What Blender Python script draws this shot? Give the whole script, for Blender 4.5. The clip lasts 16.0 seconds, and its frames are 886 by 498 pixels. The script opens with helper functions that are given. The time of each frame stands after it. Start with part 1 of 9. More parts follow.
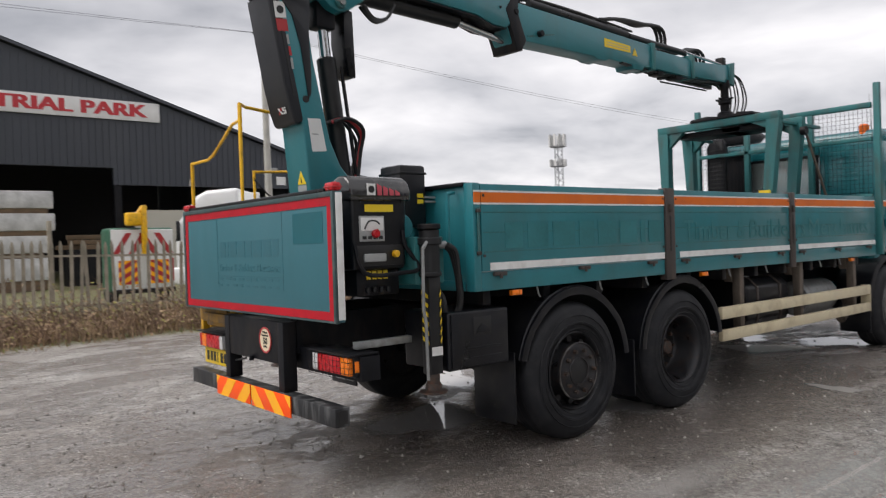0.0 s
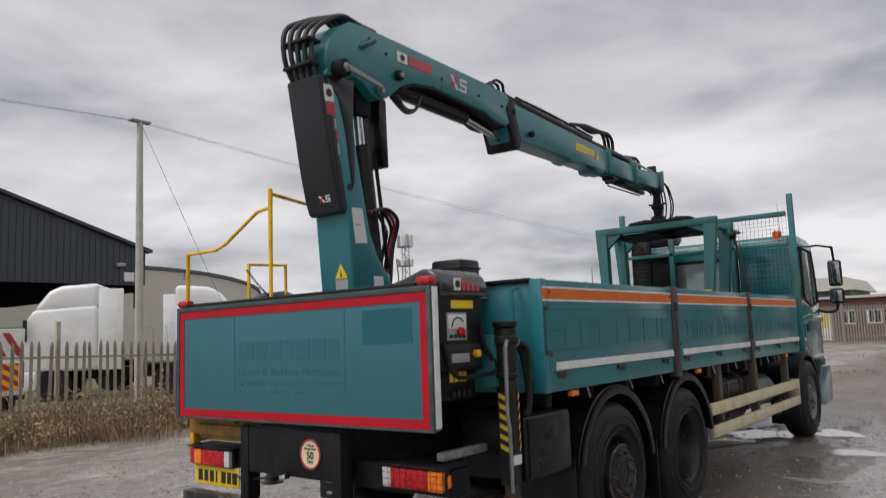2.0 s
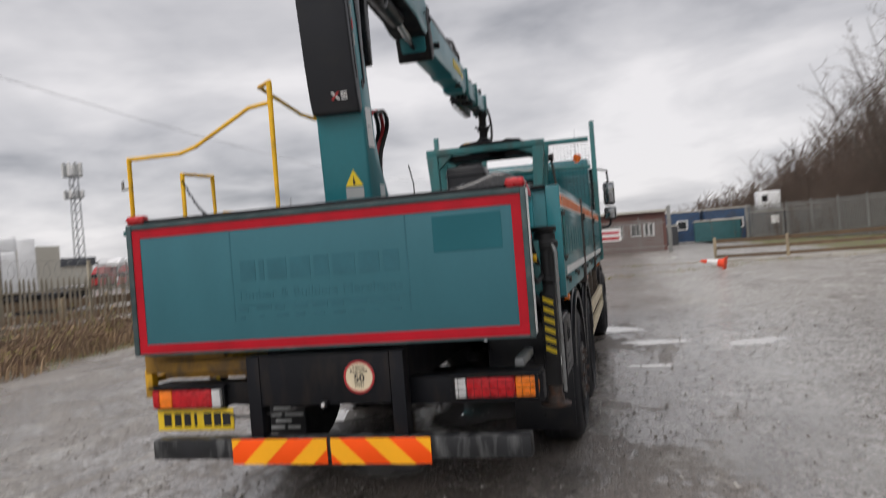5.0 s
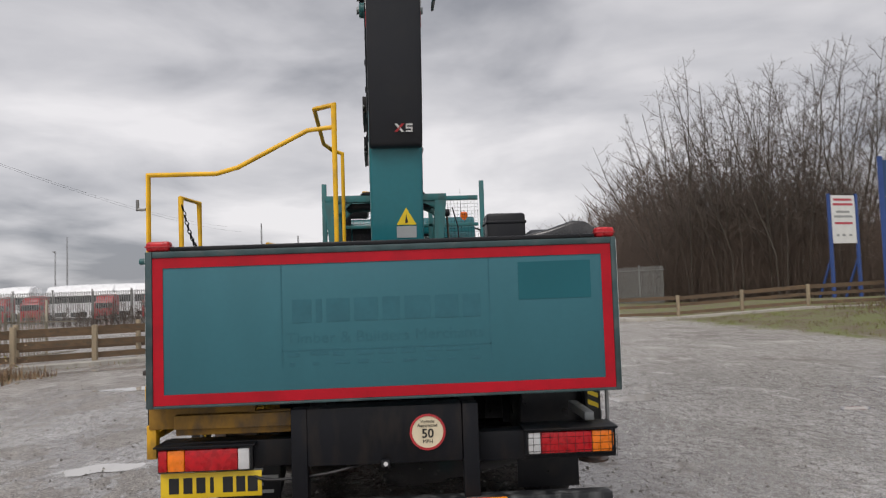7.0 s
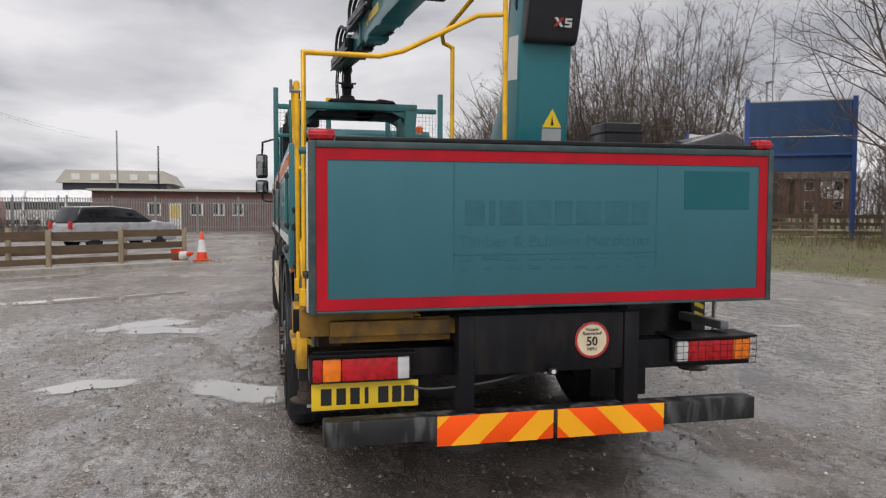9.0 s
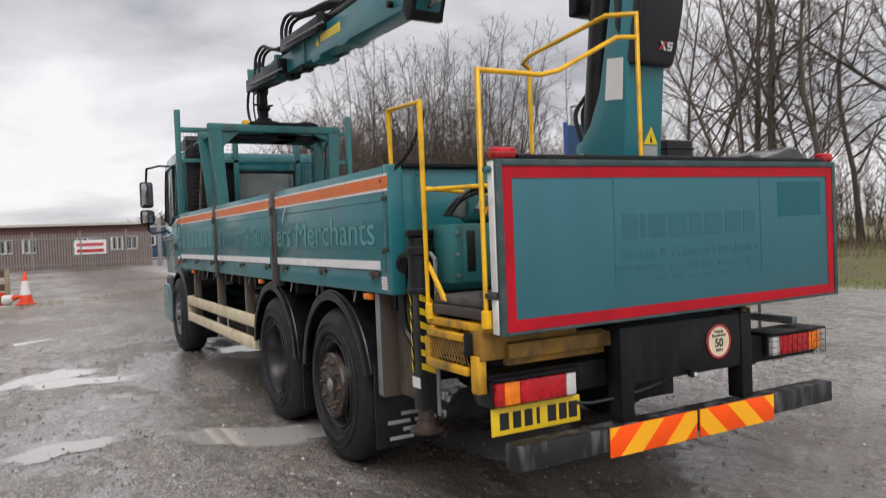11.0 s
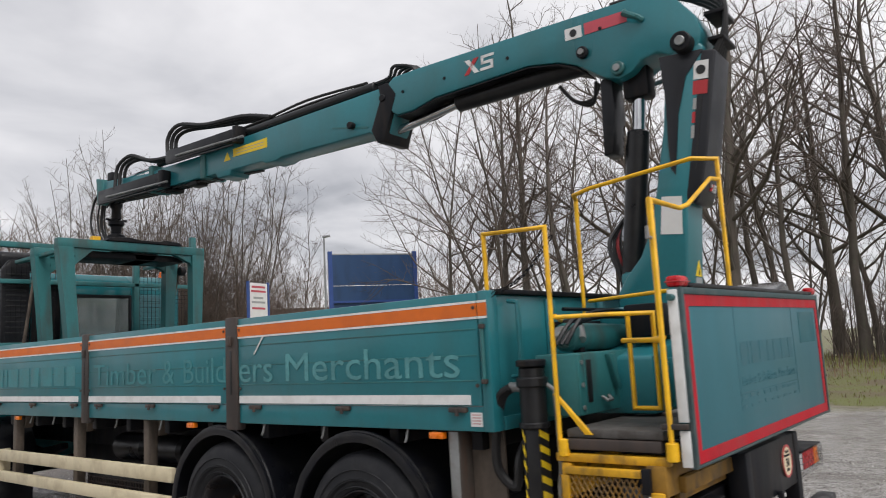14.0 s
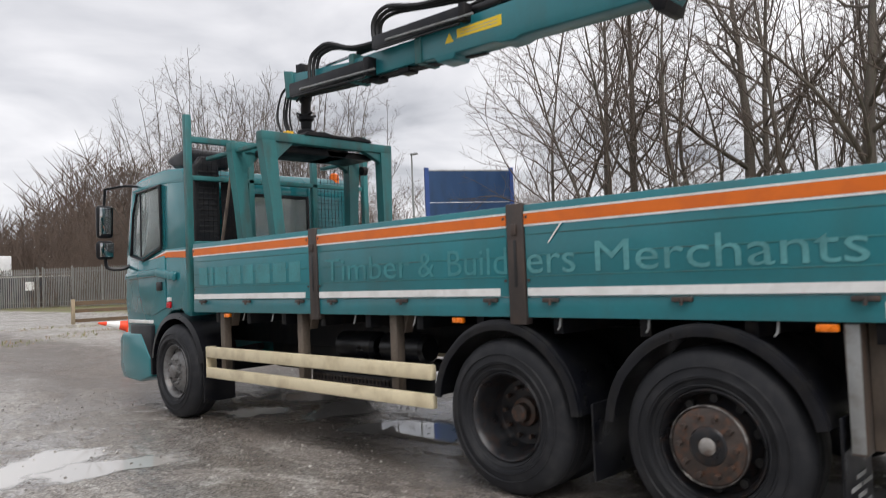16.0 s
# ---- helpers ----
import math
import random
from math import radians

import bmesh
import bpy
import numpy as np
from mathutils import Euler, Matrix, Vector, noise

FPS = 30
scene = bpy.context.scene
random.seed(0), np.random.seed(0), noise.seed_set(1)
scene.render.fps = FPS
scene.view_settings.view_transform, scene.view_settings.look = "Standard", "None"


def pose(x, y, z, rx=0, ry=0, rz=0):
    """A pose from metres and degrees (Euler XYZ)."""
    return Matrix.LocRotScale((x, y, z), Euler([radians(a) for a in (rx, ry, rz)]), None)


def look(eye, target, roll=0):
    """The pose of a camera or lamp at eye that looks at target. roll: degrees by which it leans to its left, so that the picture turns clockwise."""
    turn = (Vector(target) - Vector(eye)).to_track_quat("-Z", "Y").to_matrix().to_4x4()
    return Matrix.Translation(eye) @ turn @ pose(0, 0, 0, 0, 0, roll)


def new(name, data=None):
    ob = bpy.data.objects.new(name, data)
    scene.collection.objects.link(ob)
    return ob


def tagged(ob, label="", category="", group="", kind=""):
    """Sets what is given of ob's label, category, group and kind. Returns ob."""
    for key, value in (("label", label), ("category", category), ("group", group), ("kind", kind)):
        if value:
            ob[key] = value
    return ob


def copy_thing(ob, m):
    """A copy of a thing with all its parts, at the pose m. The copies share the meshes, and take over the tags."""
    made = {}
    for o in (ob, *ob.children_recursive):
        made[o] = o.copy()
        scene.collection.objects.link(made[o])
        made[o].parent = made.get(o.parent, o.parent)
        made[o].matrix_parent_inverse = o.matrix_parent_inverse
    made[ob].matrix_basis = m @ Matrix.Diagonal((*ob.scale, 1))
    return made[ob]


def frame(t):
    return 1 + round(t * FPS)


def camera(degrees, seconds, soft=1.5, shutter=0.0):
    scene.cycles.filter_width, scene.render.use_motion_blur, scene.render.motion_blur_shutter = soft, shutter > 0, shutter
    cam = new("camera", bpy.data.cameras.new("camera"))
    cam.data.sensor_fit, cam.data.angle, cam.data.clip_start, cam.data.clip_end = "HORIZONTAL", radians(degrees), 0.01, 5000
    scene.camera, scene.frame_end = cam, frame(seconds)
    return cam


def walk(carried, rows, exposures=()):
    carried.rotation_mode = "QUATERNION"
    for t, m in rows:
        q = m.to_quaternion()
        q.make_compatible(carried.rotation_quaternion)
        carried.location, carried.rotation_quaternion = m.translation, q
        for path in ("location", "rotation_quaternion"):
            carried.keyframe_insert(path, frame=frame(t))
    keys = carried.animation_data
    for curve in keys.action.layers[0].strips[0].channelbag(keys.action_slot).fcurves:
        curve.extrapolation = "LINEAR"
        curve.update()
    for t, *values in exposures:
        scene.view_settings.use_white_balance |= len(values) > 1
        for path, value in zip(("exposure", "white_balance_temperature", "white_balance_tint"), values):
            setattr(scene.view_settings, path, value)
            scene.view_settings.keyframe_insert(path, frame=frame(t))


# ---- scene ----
cam = camera(61.8, 16.0, soft=1.0, shutter=0.4)
PATH = [
    (0, (-2.27, -4.858, 1.513), (-0.998, -3.314, 1.489), -1.8),
    (0.5, (-2.407, -4.507, 1.486), (-0.994, -3.093, 1.433), -1.7),
    (1, (-2.663, -4.244, 1.566), (-1.137, -2.961, 1.725), -2.3),
    (1.5, (-2.94, -3.986, 1.623), (-1.41, -2.734, 1.927), -2.1),
    (2, (-3.08, -3.635, 1.557), (-1.513, -2.413, 1.785), -2.1),
    (2.5, (-3.324, -3.315, 1.526), (-1.677, -2.183, 1.606), -1.1),
    (3, (-3.482, -2.984, 1.48), (-1.768, -1.953, 1.453), -0.5),
    (3.5, (-3.549, -2.653, 1.51), (-1.755, -1.772, 1.432), -0.9),
    (4, (-3.777, -2.323, 1.516), (-1.925, -1.577, 1.41), -1.8),
    (4.5, (-3.835, -1.996, 1.479), (-1.937, -1.377, 1.373), -2.7),
    (5, (-3.814, -1.65, 1.539), (-1.873, -1.166, 1.535), -4.4),
    (5.2, (-3.839, -1.514, 1.597), (-1.888, -1.094, 1.733), -4.9),
    (7.3, (-3.719, 0.09, 1.547), (-1.728, -0.076, 1.623), -1.8),
    (7.5, (-3.655, 0.225, 1.523), (-1.668, 0.012, 1.578), -1.8),
    (8, (-3.621, 0.691, 1.553), (-1.638, 0.432, 1.574), -1.2),
    (8.5, (-3.63, 1.11, 1.522), (-1.661, 0.762, 1.498), -0.1),
    (8.7, (-3.54, 1.223, 1.503), (-1.582, 0.823, 1.448), 0.2),
    (10.8, (-2.743, 2.794, 1.469), (-0.963, 1.888, 1.377), -2.5),
    (11, (-2.717, 2.956, 1.498), (-0.967, 1.989, 1.454), -2.3),
    (11.5, (-2.549, 3.229, 1.522), (-0.853, 2.171, 1.587), -3.1),
    (12, (-2.331, 3.474, 1.551), (-0.729, 2.291, 1.733), -3.0),
    (12.5, (-2.15, 3.83, 1.557), (-0.614, 2.575, 1.812), -1.8),
    (13, (-1.821, 3.997, 1.507), (-0.356, 2.664, 1.778), -1.7),
    (13.5, (-1.541, 4.146, 1.531), (-0.194, 2.697, 1.822), -2.3),
    (14, (-1.281, 4.332, 1.596), (-0.027, 2.797, 1.863), -3.1),
    (14.5, (-0.886, 4.433, 1.542), (0.41, 2.93, 1.791), -3.8),
    (15, (-0.507, 4.615, 1.52), (0.855, 3.169, 1.748), -1.8),
    (15.5, (-0.168, 4.824, 1.511), (1.238, 3.412, 1.68), -0.5),
    (16, (0.207, 4.953, 1.462), (1.607, 3.527, 1.529), -2.3),
]
walk(cam, [(t, look(eye, target, roll)) for t, eye, target, roll in PATH], [(0, 0.30, 6590, 13), (1.0, 0.15, 6590, 13), (2.0, 0.0, 6590, 13), (8.5, 0.0, 6590, 13), (11.0, 0.18, 6590, 13), (11.5, 0.28, 6590, 13), (12.3, 0.15, 6590, 13), (13.5, 0.18, 6560, 12.5), (14.5, 0.26, 6520, 12), (15.5, 0.36, 6520, 12), (16, 0.40, 6520, 12)])


# ---- sky, sun, exposure ----
def build_world():
    w = bpy.data.worlds.new("overcast_sky")
    scene.world = w
    w.use_nodes = True
    nt = w.node_tree
    nt.nodes.clear()
    N, L = nt.nodes.new, nt.links.new
    out, bg = N("ShaderNodeOutputWorld"), N("ShaderNodeBackground")
    sky = N("ShaderNodeTexSky")
    sky.sky_type, sky.sun_disc = "NISHITA", False
    sky.sun_elevation, sky.sun_rotation = radians(54), radians(245)
    tc, sep = N("ShaderNodeTexCoord"), N("ShaderNodeSeparateXYZ")
    L(tc.outputs["Generated"], sep.inputs[0])

    def math_node(op, a, b=None):
        m = N("ShaderNodeMath")
        m.operation = op
        for i, v in enumerate((a, b)):
            if v is None:
                continue
            if isinstance(v, (int, float)):
                m.inputs[i].default_value = v
            else:
                L(v, m.inputs[i])
        return m.outputs[0]

    up = math_node("ADD", math_node("MAXIMUM", sep.outputs[2], 0.0), 0.16)
    comb = N("ShaderNodeCombineXYZ")
    L(math_node("DIVIDE", sep.outputs[0], up), comb.inputs[0])
    L(math_node("DIVIDE", sep.outputs[1], up), comb.inputs[1])
    shift = N("ShaderNodeVectorMath")
    shift.inputs[1].default_value = (-12.9, 1.16, -13.01)
    L(comb.outputs[0], shift.inputs[0])
    big, fine = N("ShaderNodeTexNoise"), N("ShaderNodeTexNoise")
    for n, s, d in ((big, 0.55, 6.0), (fine, 1.7, 8.0)):
        L(shift.outputs[0], n.inputs["Vector"])
        n.inputs["Scale"].default_value, n.inputs["Detail"].default_value = s, d
        n.inputs["Distortion"].default_value = 0.35
    mixv = math_node("ADD", math_node("MULTIPLY", big.outputs[0], 0.68), math_node("MULTIPLY", fine.outputs[0], 0.32))
    ramp = N("ShaderNodeValToRGB")
    L(mixv, ramp.inputs[0])
    els = ramp.color_ramp.elements
    els[0].position, els[0].color = 0.37, (0.29, 0.305, 0.335, 1)
    els[1].position, els[1].color = 0.60, (0.85, 0.85, 0.86, 1)
    mid = els.new(0.47)
    mid.color = (0.56, 0.57, 0.595, 1)
    scaled = N("ShaderNodeMix")
    scaled.data_type = "RGBA"
    scaled.inputs[0].default_value = 0.94
    dim = N("ShaderNodeMix")
    dim.data_type, dim.blend_type = "RGBA", "MULTIPLY"
    dim.inputs[0].default_value = 1.0
    L(sky.outputs[0], dim.inputs[6])
    dim.inputs[7].default_value = (0.1, 0.1, 0.1, 1)
    L(dim.outputs[2], scaled.inputs[6])
    L(ramp.outputs[0], scaled.inputs[7])
    L(scaled.outputs[2], bg.inputs[0])
    bg.inputs[1].default_value = 1.0
    L(bg.outputs[0], out.inputs[0])


build_world()
sun = new("sun", bpy.data.lights.new("sun", "SUN"))
sun.data.energy, sun.data.angle, sun.data.color = 1.8, radians(40), (1.0, 0.97, 0.93)
sun.matrix_world = look((0, 0, 52), (34, -16, 0))
scene.view_settings.exposure = 0.0


# ---- materials ----
def material(name, color, rough=0.6, metal=0.0, vary=0.15, scale=3.0, fine=40.0, bump=0.05, coat=0.0, dirt=None, dirt_amount=0.35, streak=1.0, rough_vary=0.12, per_object=0.0, spec=0.5):
    m = bpy.data.materials.new(name)
    m.use_nodes = True
    nt = m.node_tree
    N, L = nt.nodes.new, nt.links.new
    b = nt.nodes["Principled BSDF"]
    tc = N("ShaderNodeTexCoord")
    mp = N("ShaderNodeMapping")
    mp.inputs["Scale"].default_value = (1, 1, 1 / streak)
    L(tc.outputs["Object"], mp.inputs[0])
    n1, n2 = N("ShaderNodeTexNoise"), N("ShaderNodeTexNoise")
    L(mp.outputs[0], n1.inputs["Vector"])
    L(tc.outputs["Object"], n2.inputs["Vector"])
    n1.inputs["Scale"].default_value, n1.inputs["Detail"].default_value = scale, 6
    n2.inputs["Scale"].default_value, n2.inputs["Detail"].default_value = fine, 4
    add = N("ShaderNodeMath")
    add.operation = "MULTIPLY_ADD"
    L(n2.outputs[0], add.inputs[0])
    add.inputs[1].default_value = 0.35
    L(n1.outputs[0], add.inputs[2])
    r = N("ShaderNodeMapRange")
    L(add.outputs[0], r.inputs[0])
    r.inputs[1].default_value, r.inputs[2].default_value = 0.45, 0.9
    r.inputs[3].default_value, r.inputs[4].default_value = 1 - vary, 1 + vary
    mul = N("ShaderNodeMix")
    mul.data_type, mul.blend_type = "RGBA", "MULTIPLY"
    mul.inputs[0].default_value = 1
    mul.inputs[6].default_value = (*color, 1)
    L(r.outputs[0], mul.inputs[7])
    col = mul.outputs[2]
    if per_object:
        oi, pr = N("ShaderNodeObjectInfo"), N("ShaderNodeMapRange")
        L(oi.outputs["Random"], pr.inputs[0])
        pr.inputs[3].default_value, pr.inputs[4].default_value = 1 - per_object, 1 + per_object
        m2 = N("ShaderNodeMix")
        m2.data_type, m2.blend_type = "RGBA", "MULTIPLY"
        m2.inputs[0].default_value = 1
        L(col, m2.inputs[6])
        L(pr.outputs[0], m2.inputs[7])
        col = m2.outputs[2]
    if dirt:
        nd, rd = N("ShaderNodeTexNoise"), N("ShaderNodeMapRange")
        L(mp.outputs[0], nd.inputs["Vector"])
        nd.inputs["Scale"].default_value, nd.inputs["Detail"].default_value = scale * 2.3, 9
        L(nd.outputs[0], rd.inputs[0])
        rd.inputs[1].default_value, rd.inputs[2].default_value = 0.48, 0.72
        rd.inputs[3].default_value, rd.inputs[4].default_value = 0.0, dirt_amount * 1.6
        dm = N("ShaderNodeMix")
        dm.data_type = "RGBA"
        L(rd.outputs[0], dm.inputs[0])
        L(col, dm.inputs[6])
        dm.inputs[7].default_value = (*dirt, 1)
        col = dm.outputs[2]
    L(col, b.inputs["Base Color"])
    rr = N("ShaderNodeMapRange")
    L(n1.outputs[0], rr.inputs[0])
    rr.inputs[1].default_value, rr.inputs[2].default_value = 0.3, 0.7
    rr.inputs[3].default_value, rr.inputs[4].default_value = max(rough - rough_vary, 0.02), min(rough + rough_vary, 1)
    L(rr.outputs[0], b.inputs["Roughness"])
    b.inputs["Metallic"].default_value = metal
    b.inputs["Specular IOR Level"].default_value = spec
    b.inputs["Coat Weight"].default_value = coat
    b.inputs["Coat Roughness"].default_value = 0.12
    if bump:
        bp = N("ShaderNodeBump")
        bp.inputs["Strength"].default_value, bp.inputs["Distance"].default_value = min(bump * 4, 1), 0.004
        L(add.outputs[0], bp.inputs["Height"])
        L(bp.outputs[0], b.inputs["Normal"])
    return m


def glass_material(name, tint, rough=0.03, see=0.5):
    """Tinted vehicle glass: part clear, part gloss."""
    m = bpy.data.materials.new(name)
    m.use_nodes = True
    b = m.node_tree.nodes["Principled BSDF"]
    b.inputs["Base Color"].default_value = (*tint, 1)
    b.inputs["Roughness"].default_value = rough
    b.inputs["Transmission Weight"].default_value = see
    b.inputs["IOR"].default_value = 1.45
    return m


TEAL = material("teal_paint", (0.016, 0.170, 0.200), 0.38, vary=0.10, scale=1.6, coat=0.25, dirt=(0.035, 0.10, 0.10), dirt_amount=0.22, streak=4, bump=0.02)
TEAL_CAB = material("teal_cab_paint", (0.016, 0.165, 0.19), 0.25, vary=0.06, scale=1.2, coat=0.6, dirt=(0.03, 0.09, 0.09), dirt_amount=0.12, streak=3, bump=0.01)
TEAL_PANEL = material("teal_panel_paint", (0.034, 0.140, 0.172), 0.45, vary=0.06, scale=1.4, coat=0.04, dirt=(0.026, 0.115, 0.14), dirt_amount=0.25, streak=3, bump=0.008, spec=0.35)
TEAL_DARK = material("teal_fresh_patch", (0.008, 0.105, 0.130), 0.4, vary=0.05, bump=0.01, spec=0.35)
TEAL_GHOST = material("teal_ghost_lettering", (0.0285, 0.124, 0.156), 0.45, vary=0.12, scale=6, coat=0.04, bump=0.0, spec=0.35)
TEAL_SIDE_GHOST = material("teal_side_ghost_lettering", (0.085, 0.27, 0.285), 0.45, vary=0.30, scale=5, bump=0.01)
TEAL_SIDE_FAINT = material("teal_side_faint_lettering", (0.040, 0.208, 0.228), 0.42, vary=0.25, scale=5, bump=0.0)
TEAL_SIDE_TRACE = material("teal_side_trace_lettering", (0.021, 0.162, 0.180), 0.40, vary=0.15, scale=5, bump=0.0)
TEAL_WORN = material("worn_teal_steel", (0.022, 0.145, 0.15), 0.5, vary=0.18, scale=3, dirt=(0.06, 0.05, 0.04), dirt_amount=0.35, streak=3, bump=0.04)
RED_TAPE = material("red_reflective_tape", (0.43, 0.003, 0.014), 0.5, vary=0.15, scale=4, dirt=(0.28, 0.006, 0.014), dirt_amount=0.3, bump=0.01, spec=0.3)
WHITE_TAPE = material("white_reflective_tape", (0.76, 0.77, 0.76), 0.45, vary=0.07, scale=5, dirt=(0.42, 0.40, 0.36), dirt_amount=0.22, bump=0.01)
ORANGE = material("orange_stripe", (0.72, 0.155, 0.012), 0.42, vary=0.06, dirt=(0.55, 0.11, 0.02), dirt_amount=0.3, bump=0.01)
CREAM = material("cream_side_guard", (0.66, 0.58, 0.40), 0.5, vary=0.07, scale=3, dirt=(0.30, 0.22, 0.12), dirt_amount=0.28, bump=0.03)
BLACK = material("black_plastic", (0.0055, 0.0062, 0.009), 0.36, vary=0.2, scale=4, dirt=(0.026, 0.025, 0.023), dirt_amount=0.3, bump=0.03, spec=0.35)
BLACK_STEEL = material("dark_chassis_steel", (0.0065, 0.0072, 0.0098), 0.5, vary=0.3, scale=5, dirt=(0.030, 0.023, 0.018), dirt_amount=0.35, streak=3, bump=0.06, spec=0.22)
COVER = material("charcoal_crane_cover", (0.013, 0.0145, 0.019), 0.40, vary=0.12, scale=3, dirt=(0.024, 0.023, 0.023), dirt_amount=0.25, bump=0.015, spec=0.4)
CYL = material("black_cylinder_paint", (0.010, 0.0105, 0.012), 0.38, vary=0.12, scale=5, dirt=(0.03, 0.028, 0.026), dirt_amount=0.25, bump=0.02, spec=0.4)
CHROME = material("hydraulic_chrome", (0.62, 0.63, 0.64), 0.12, metal=1.0, vary=0.05, bump=0.0)
STEEL = material("galvanised_steel", (0.30, 0.31, 0.31), 0.5, metal=0.6, vary=0.15, scale=6, dirt=(0.14, 0.12, 0.10), dirt_amount=0.3, bump=0.03)
RUBBER = material("tyre_rubber", (0.0135, 0.0145, 0.0175), 0.6, vary=0.25, scale=5, fine=90, dirt=(0.036, 0.036, 0.038), dirt_amount=0.35, bump=0.06, spec=0.3)
HOSE = material("hose_rubber", (0.012, 0.012, 0.013), 0.5, vary=0.2, bump=0.03)
RIM = material("rusty_dark_wheel", (0.018, 0.019, 0.022), 0.36, metal=0.3, vary=0.3, scale=9, dirt=(0.060, 0.034, 0.024), dirt_amount=0.3, bump=0.06)
RIM_FRONT = material("silver_grey_wheel", (0.19, 0.19, 0.19), 0.45, metal=0.5, vary=0.2, scale=9, dirt=(0.08, 0.06, 0.05), dirt_amount=0.4, bump=0.05)
RUST = material("rusty_hub", (0.070, 0.056, 0.050), 0.5, metal=0.45, vary=0.35, scale=12, dirt=(0.15, 0.07, 0.04), dirt_amount=0.5, bump=0.1)
RUST_POST = material("weathered_brown_bracket", (0.12, 0.095, 0.075), 0.7, vary=0.3, scale=6, dirt=(0.05, 0.04, 0.035), dirt_amount=0.5, streak=3, bump=0.08)
STAKE = material("dark_brown_stake", (0.045, 0.036, 0.033), 0.55, vary=0.25, scale=5, dirt=(0.09, 0.06, 0.045), dirt_amount=0.4, streak=4, bump=0.05)
YELLOW = material("yellow_safety_paint", (0.84, 0.47, 0.010), 0.42, vary=0.12, scale=5, dirt=(0.30, 0.14, 0.03), dirt_amount=0.28, bump=0.03)
YELLOW_LABEL = material("yellow_label", (0.78, 0.56, 0.02), 0.45, vary=0.06, bump=0.0)
PLATE_YELLOW = material("yellow_number_plate", (0.80, 0.55, 0.02), 0.35, vary=0.04, bump=0.0)
# black for print, and for painting the dark inside of holes and recesses
INK_HOLE_BLACK = material("ink_and_hole_black", (0.012, 0.012, 0.013), 0.5, vary=0.05, bump=0.0)
WHITE = material("white_label", (0.72, 0.72, 0.71), 0.45, vary=0.06, bump=0.0)
RED_LABEL = material("red_label", (0.42, 0.03, 0.035), 0.45, vary=0.08, bump=0.0)
PINK_RED = material("faded_red_label", (0.50, 0.075, 0.10), 0.5, vary=0.15, bump=0.0)
RED_LENS = material("red_lamp_lens", (0.46, 0.002, 0.008), 0.3, vary=0.3, scale=30, coat=0.08, bump=0.05)
AMBER_LENS = material("amber_lamp_lens", (0.88, 0.20, 0.006), 0.3, vary=0.2, scale=30, coat=0.15, bump=0.05)
CLEAR_LENS = material("clear_lamp_lens", (0.60, 0.60, 0.60), 0.12, vary=0.1, scale=30, coat=0.5, bump=0.05)
HI_ORANGE = material("fluorescent_orange_board", (1.0, 0.095, 0.004), 0.45, vary=0.06, bump=0.0, spec=0.3)
HI_YELLOW = material("fluorescent_yellow_board", (1.0, 0.45, 0.015), 0.45, vary=0.06, bump=0.0, spec=0.3)
GREY_LABEL = material("grey_label", (0.33, 0.34, 0.34), 0.5, vary=0.1, bump=0.0)
RUNNING_BOARD = material("worn_grey_tread", (0.10, 0.095, 0.09), 0.6, metal=0.2, vary=0.3, scale=7, dirt=(0.05, 0.04, 0.035), dirt_amount=0.5, bump=0.1)
CAB_GLASS = glass_material("cab_glass", (0.55, 0.62, 0.62), 0.02, 0.75)
DARK_INSIDE = material("dark_cab_trim", (0.03, 0.03, 0.032), 0.8, vary=0.2, bump=0.02)
MIRROR = material("mirror_glass", (0.42, 0.43, 0.44), 0.03, metal=1.0, vary=0.02, bump=0.0)
BEACON = material("orange_beacon", (0.85, 0.16, 0.01), 0.25, vary=0.1, coat=0.4, bump=0.0)


# ---- building helpers ----
WORLD_AT = {}


def finish(ob, bm, mat, smooth=40):
    me = ob.data
    bmesh.ops.recalc_face_normals(bm, faces=bm.faces)
    bm.to_mesh(me)
    bm.free()
    for p in me.polygons:
        p.use_smooth = True
    me.set_sharp_from_angle(angle=radians(smooth))
    if mat:
        me.materials.append(mat)


def thing(name, at, label, category, group="", kind=""):
    """An Empty at the base of a thing, to hold its parts."""
    e = new(name)
    e.empty_display_size = 0.3
    e.location = at
    WORLD_AT[e.name] = Matrix.Translation(at)
    return tagged(e, label, category, group, kind)


def adopt(ob, parent, m=None):
    m = m or Matrix()
    ob.matrix_basis = m
    if parent:
        ob.parent = parent
        ob.matrix_parent_inverse = WORLD_AT[parent.name].inverted()
    WORLD_AT[ob.name] = m.copy()
    return ob


def part(name, bm, mat, parent, label="", smooth=40):
    """One mesh, its points in the world's frame, under a thing or a part."""
    ob = new(name, bpy.data.meshes.new(name))
    finish(ob, bm, mat, smooth)
    adopt(ob, parent)
    return tagged(ob, label)


def piece(name, data, parent, m):
    """One more object on a mesh that others share."""
    return adopt(new(name, data), parent, m)


def shared(name, bm, mat, smooth=40):
    me = bpy.data.meshes.new(name)
    bmesh.ops.recalc_face_normals(bm, faces=bm.faces)
    bm.to_mesh(me)
    bm.free()
    for p in me.polygons:
        p.use_smooth = True
    me.set_sharp_from_angle(angle=radians(smooth))
    me.materials.append(mat)
    return me


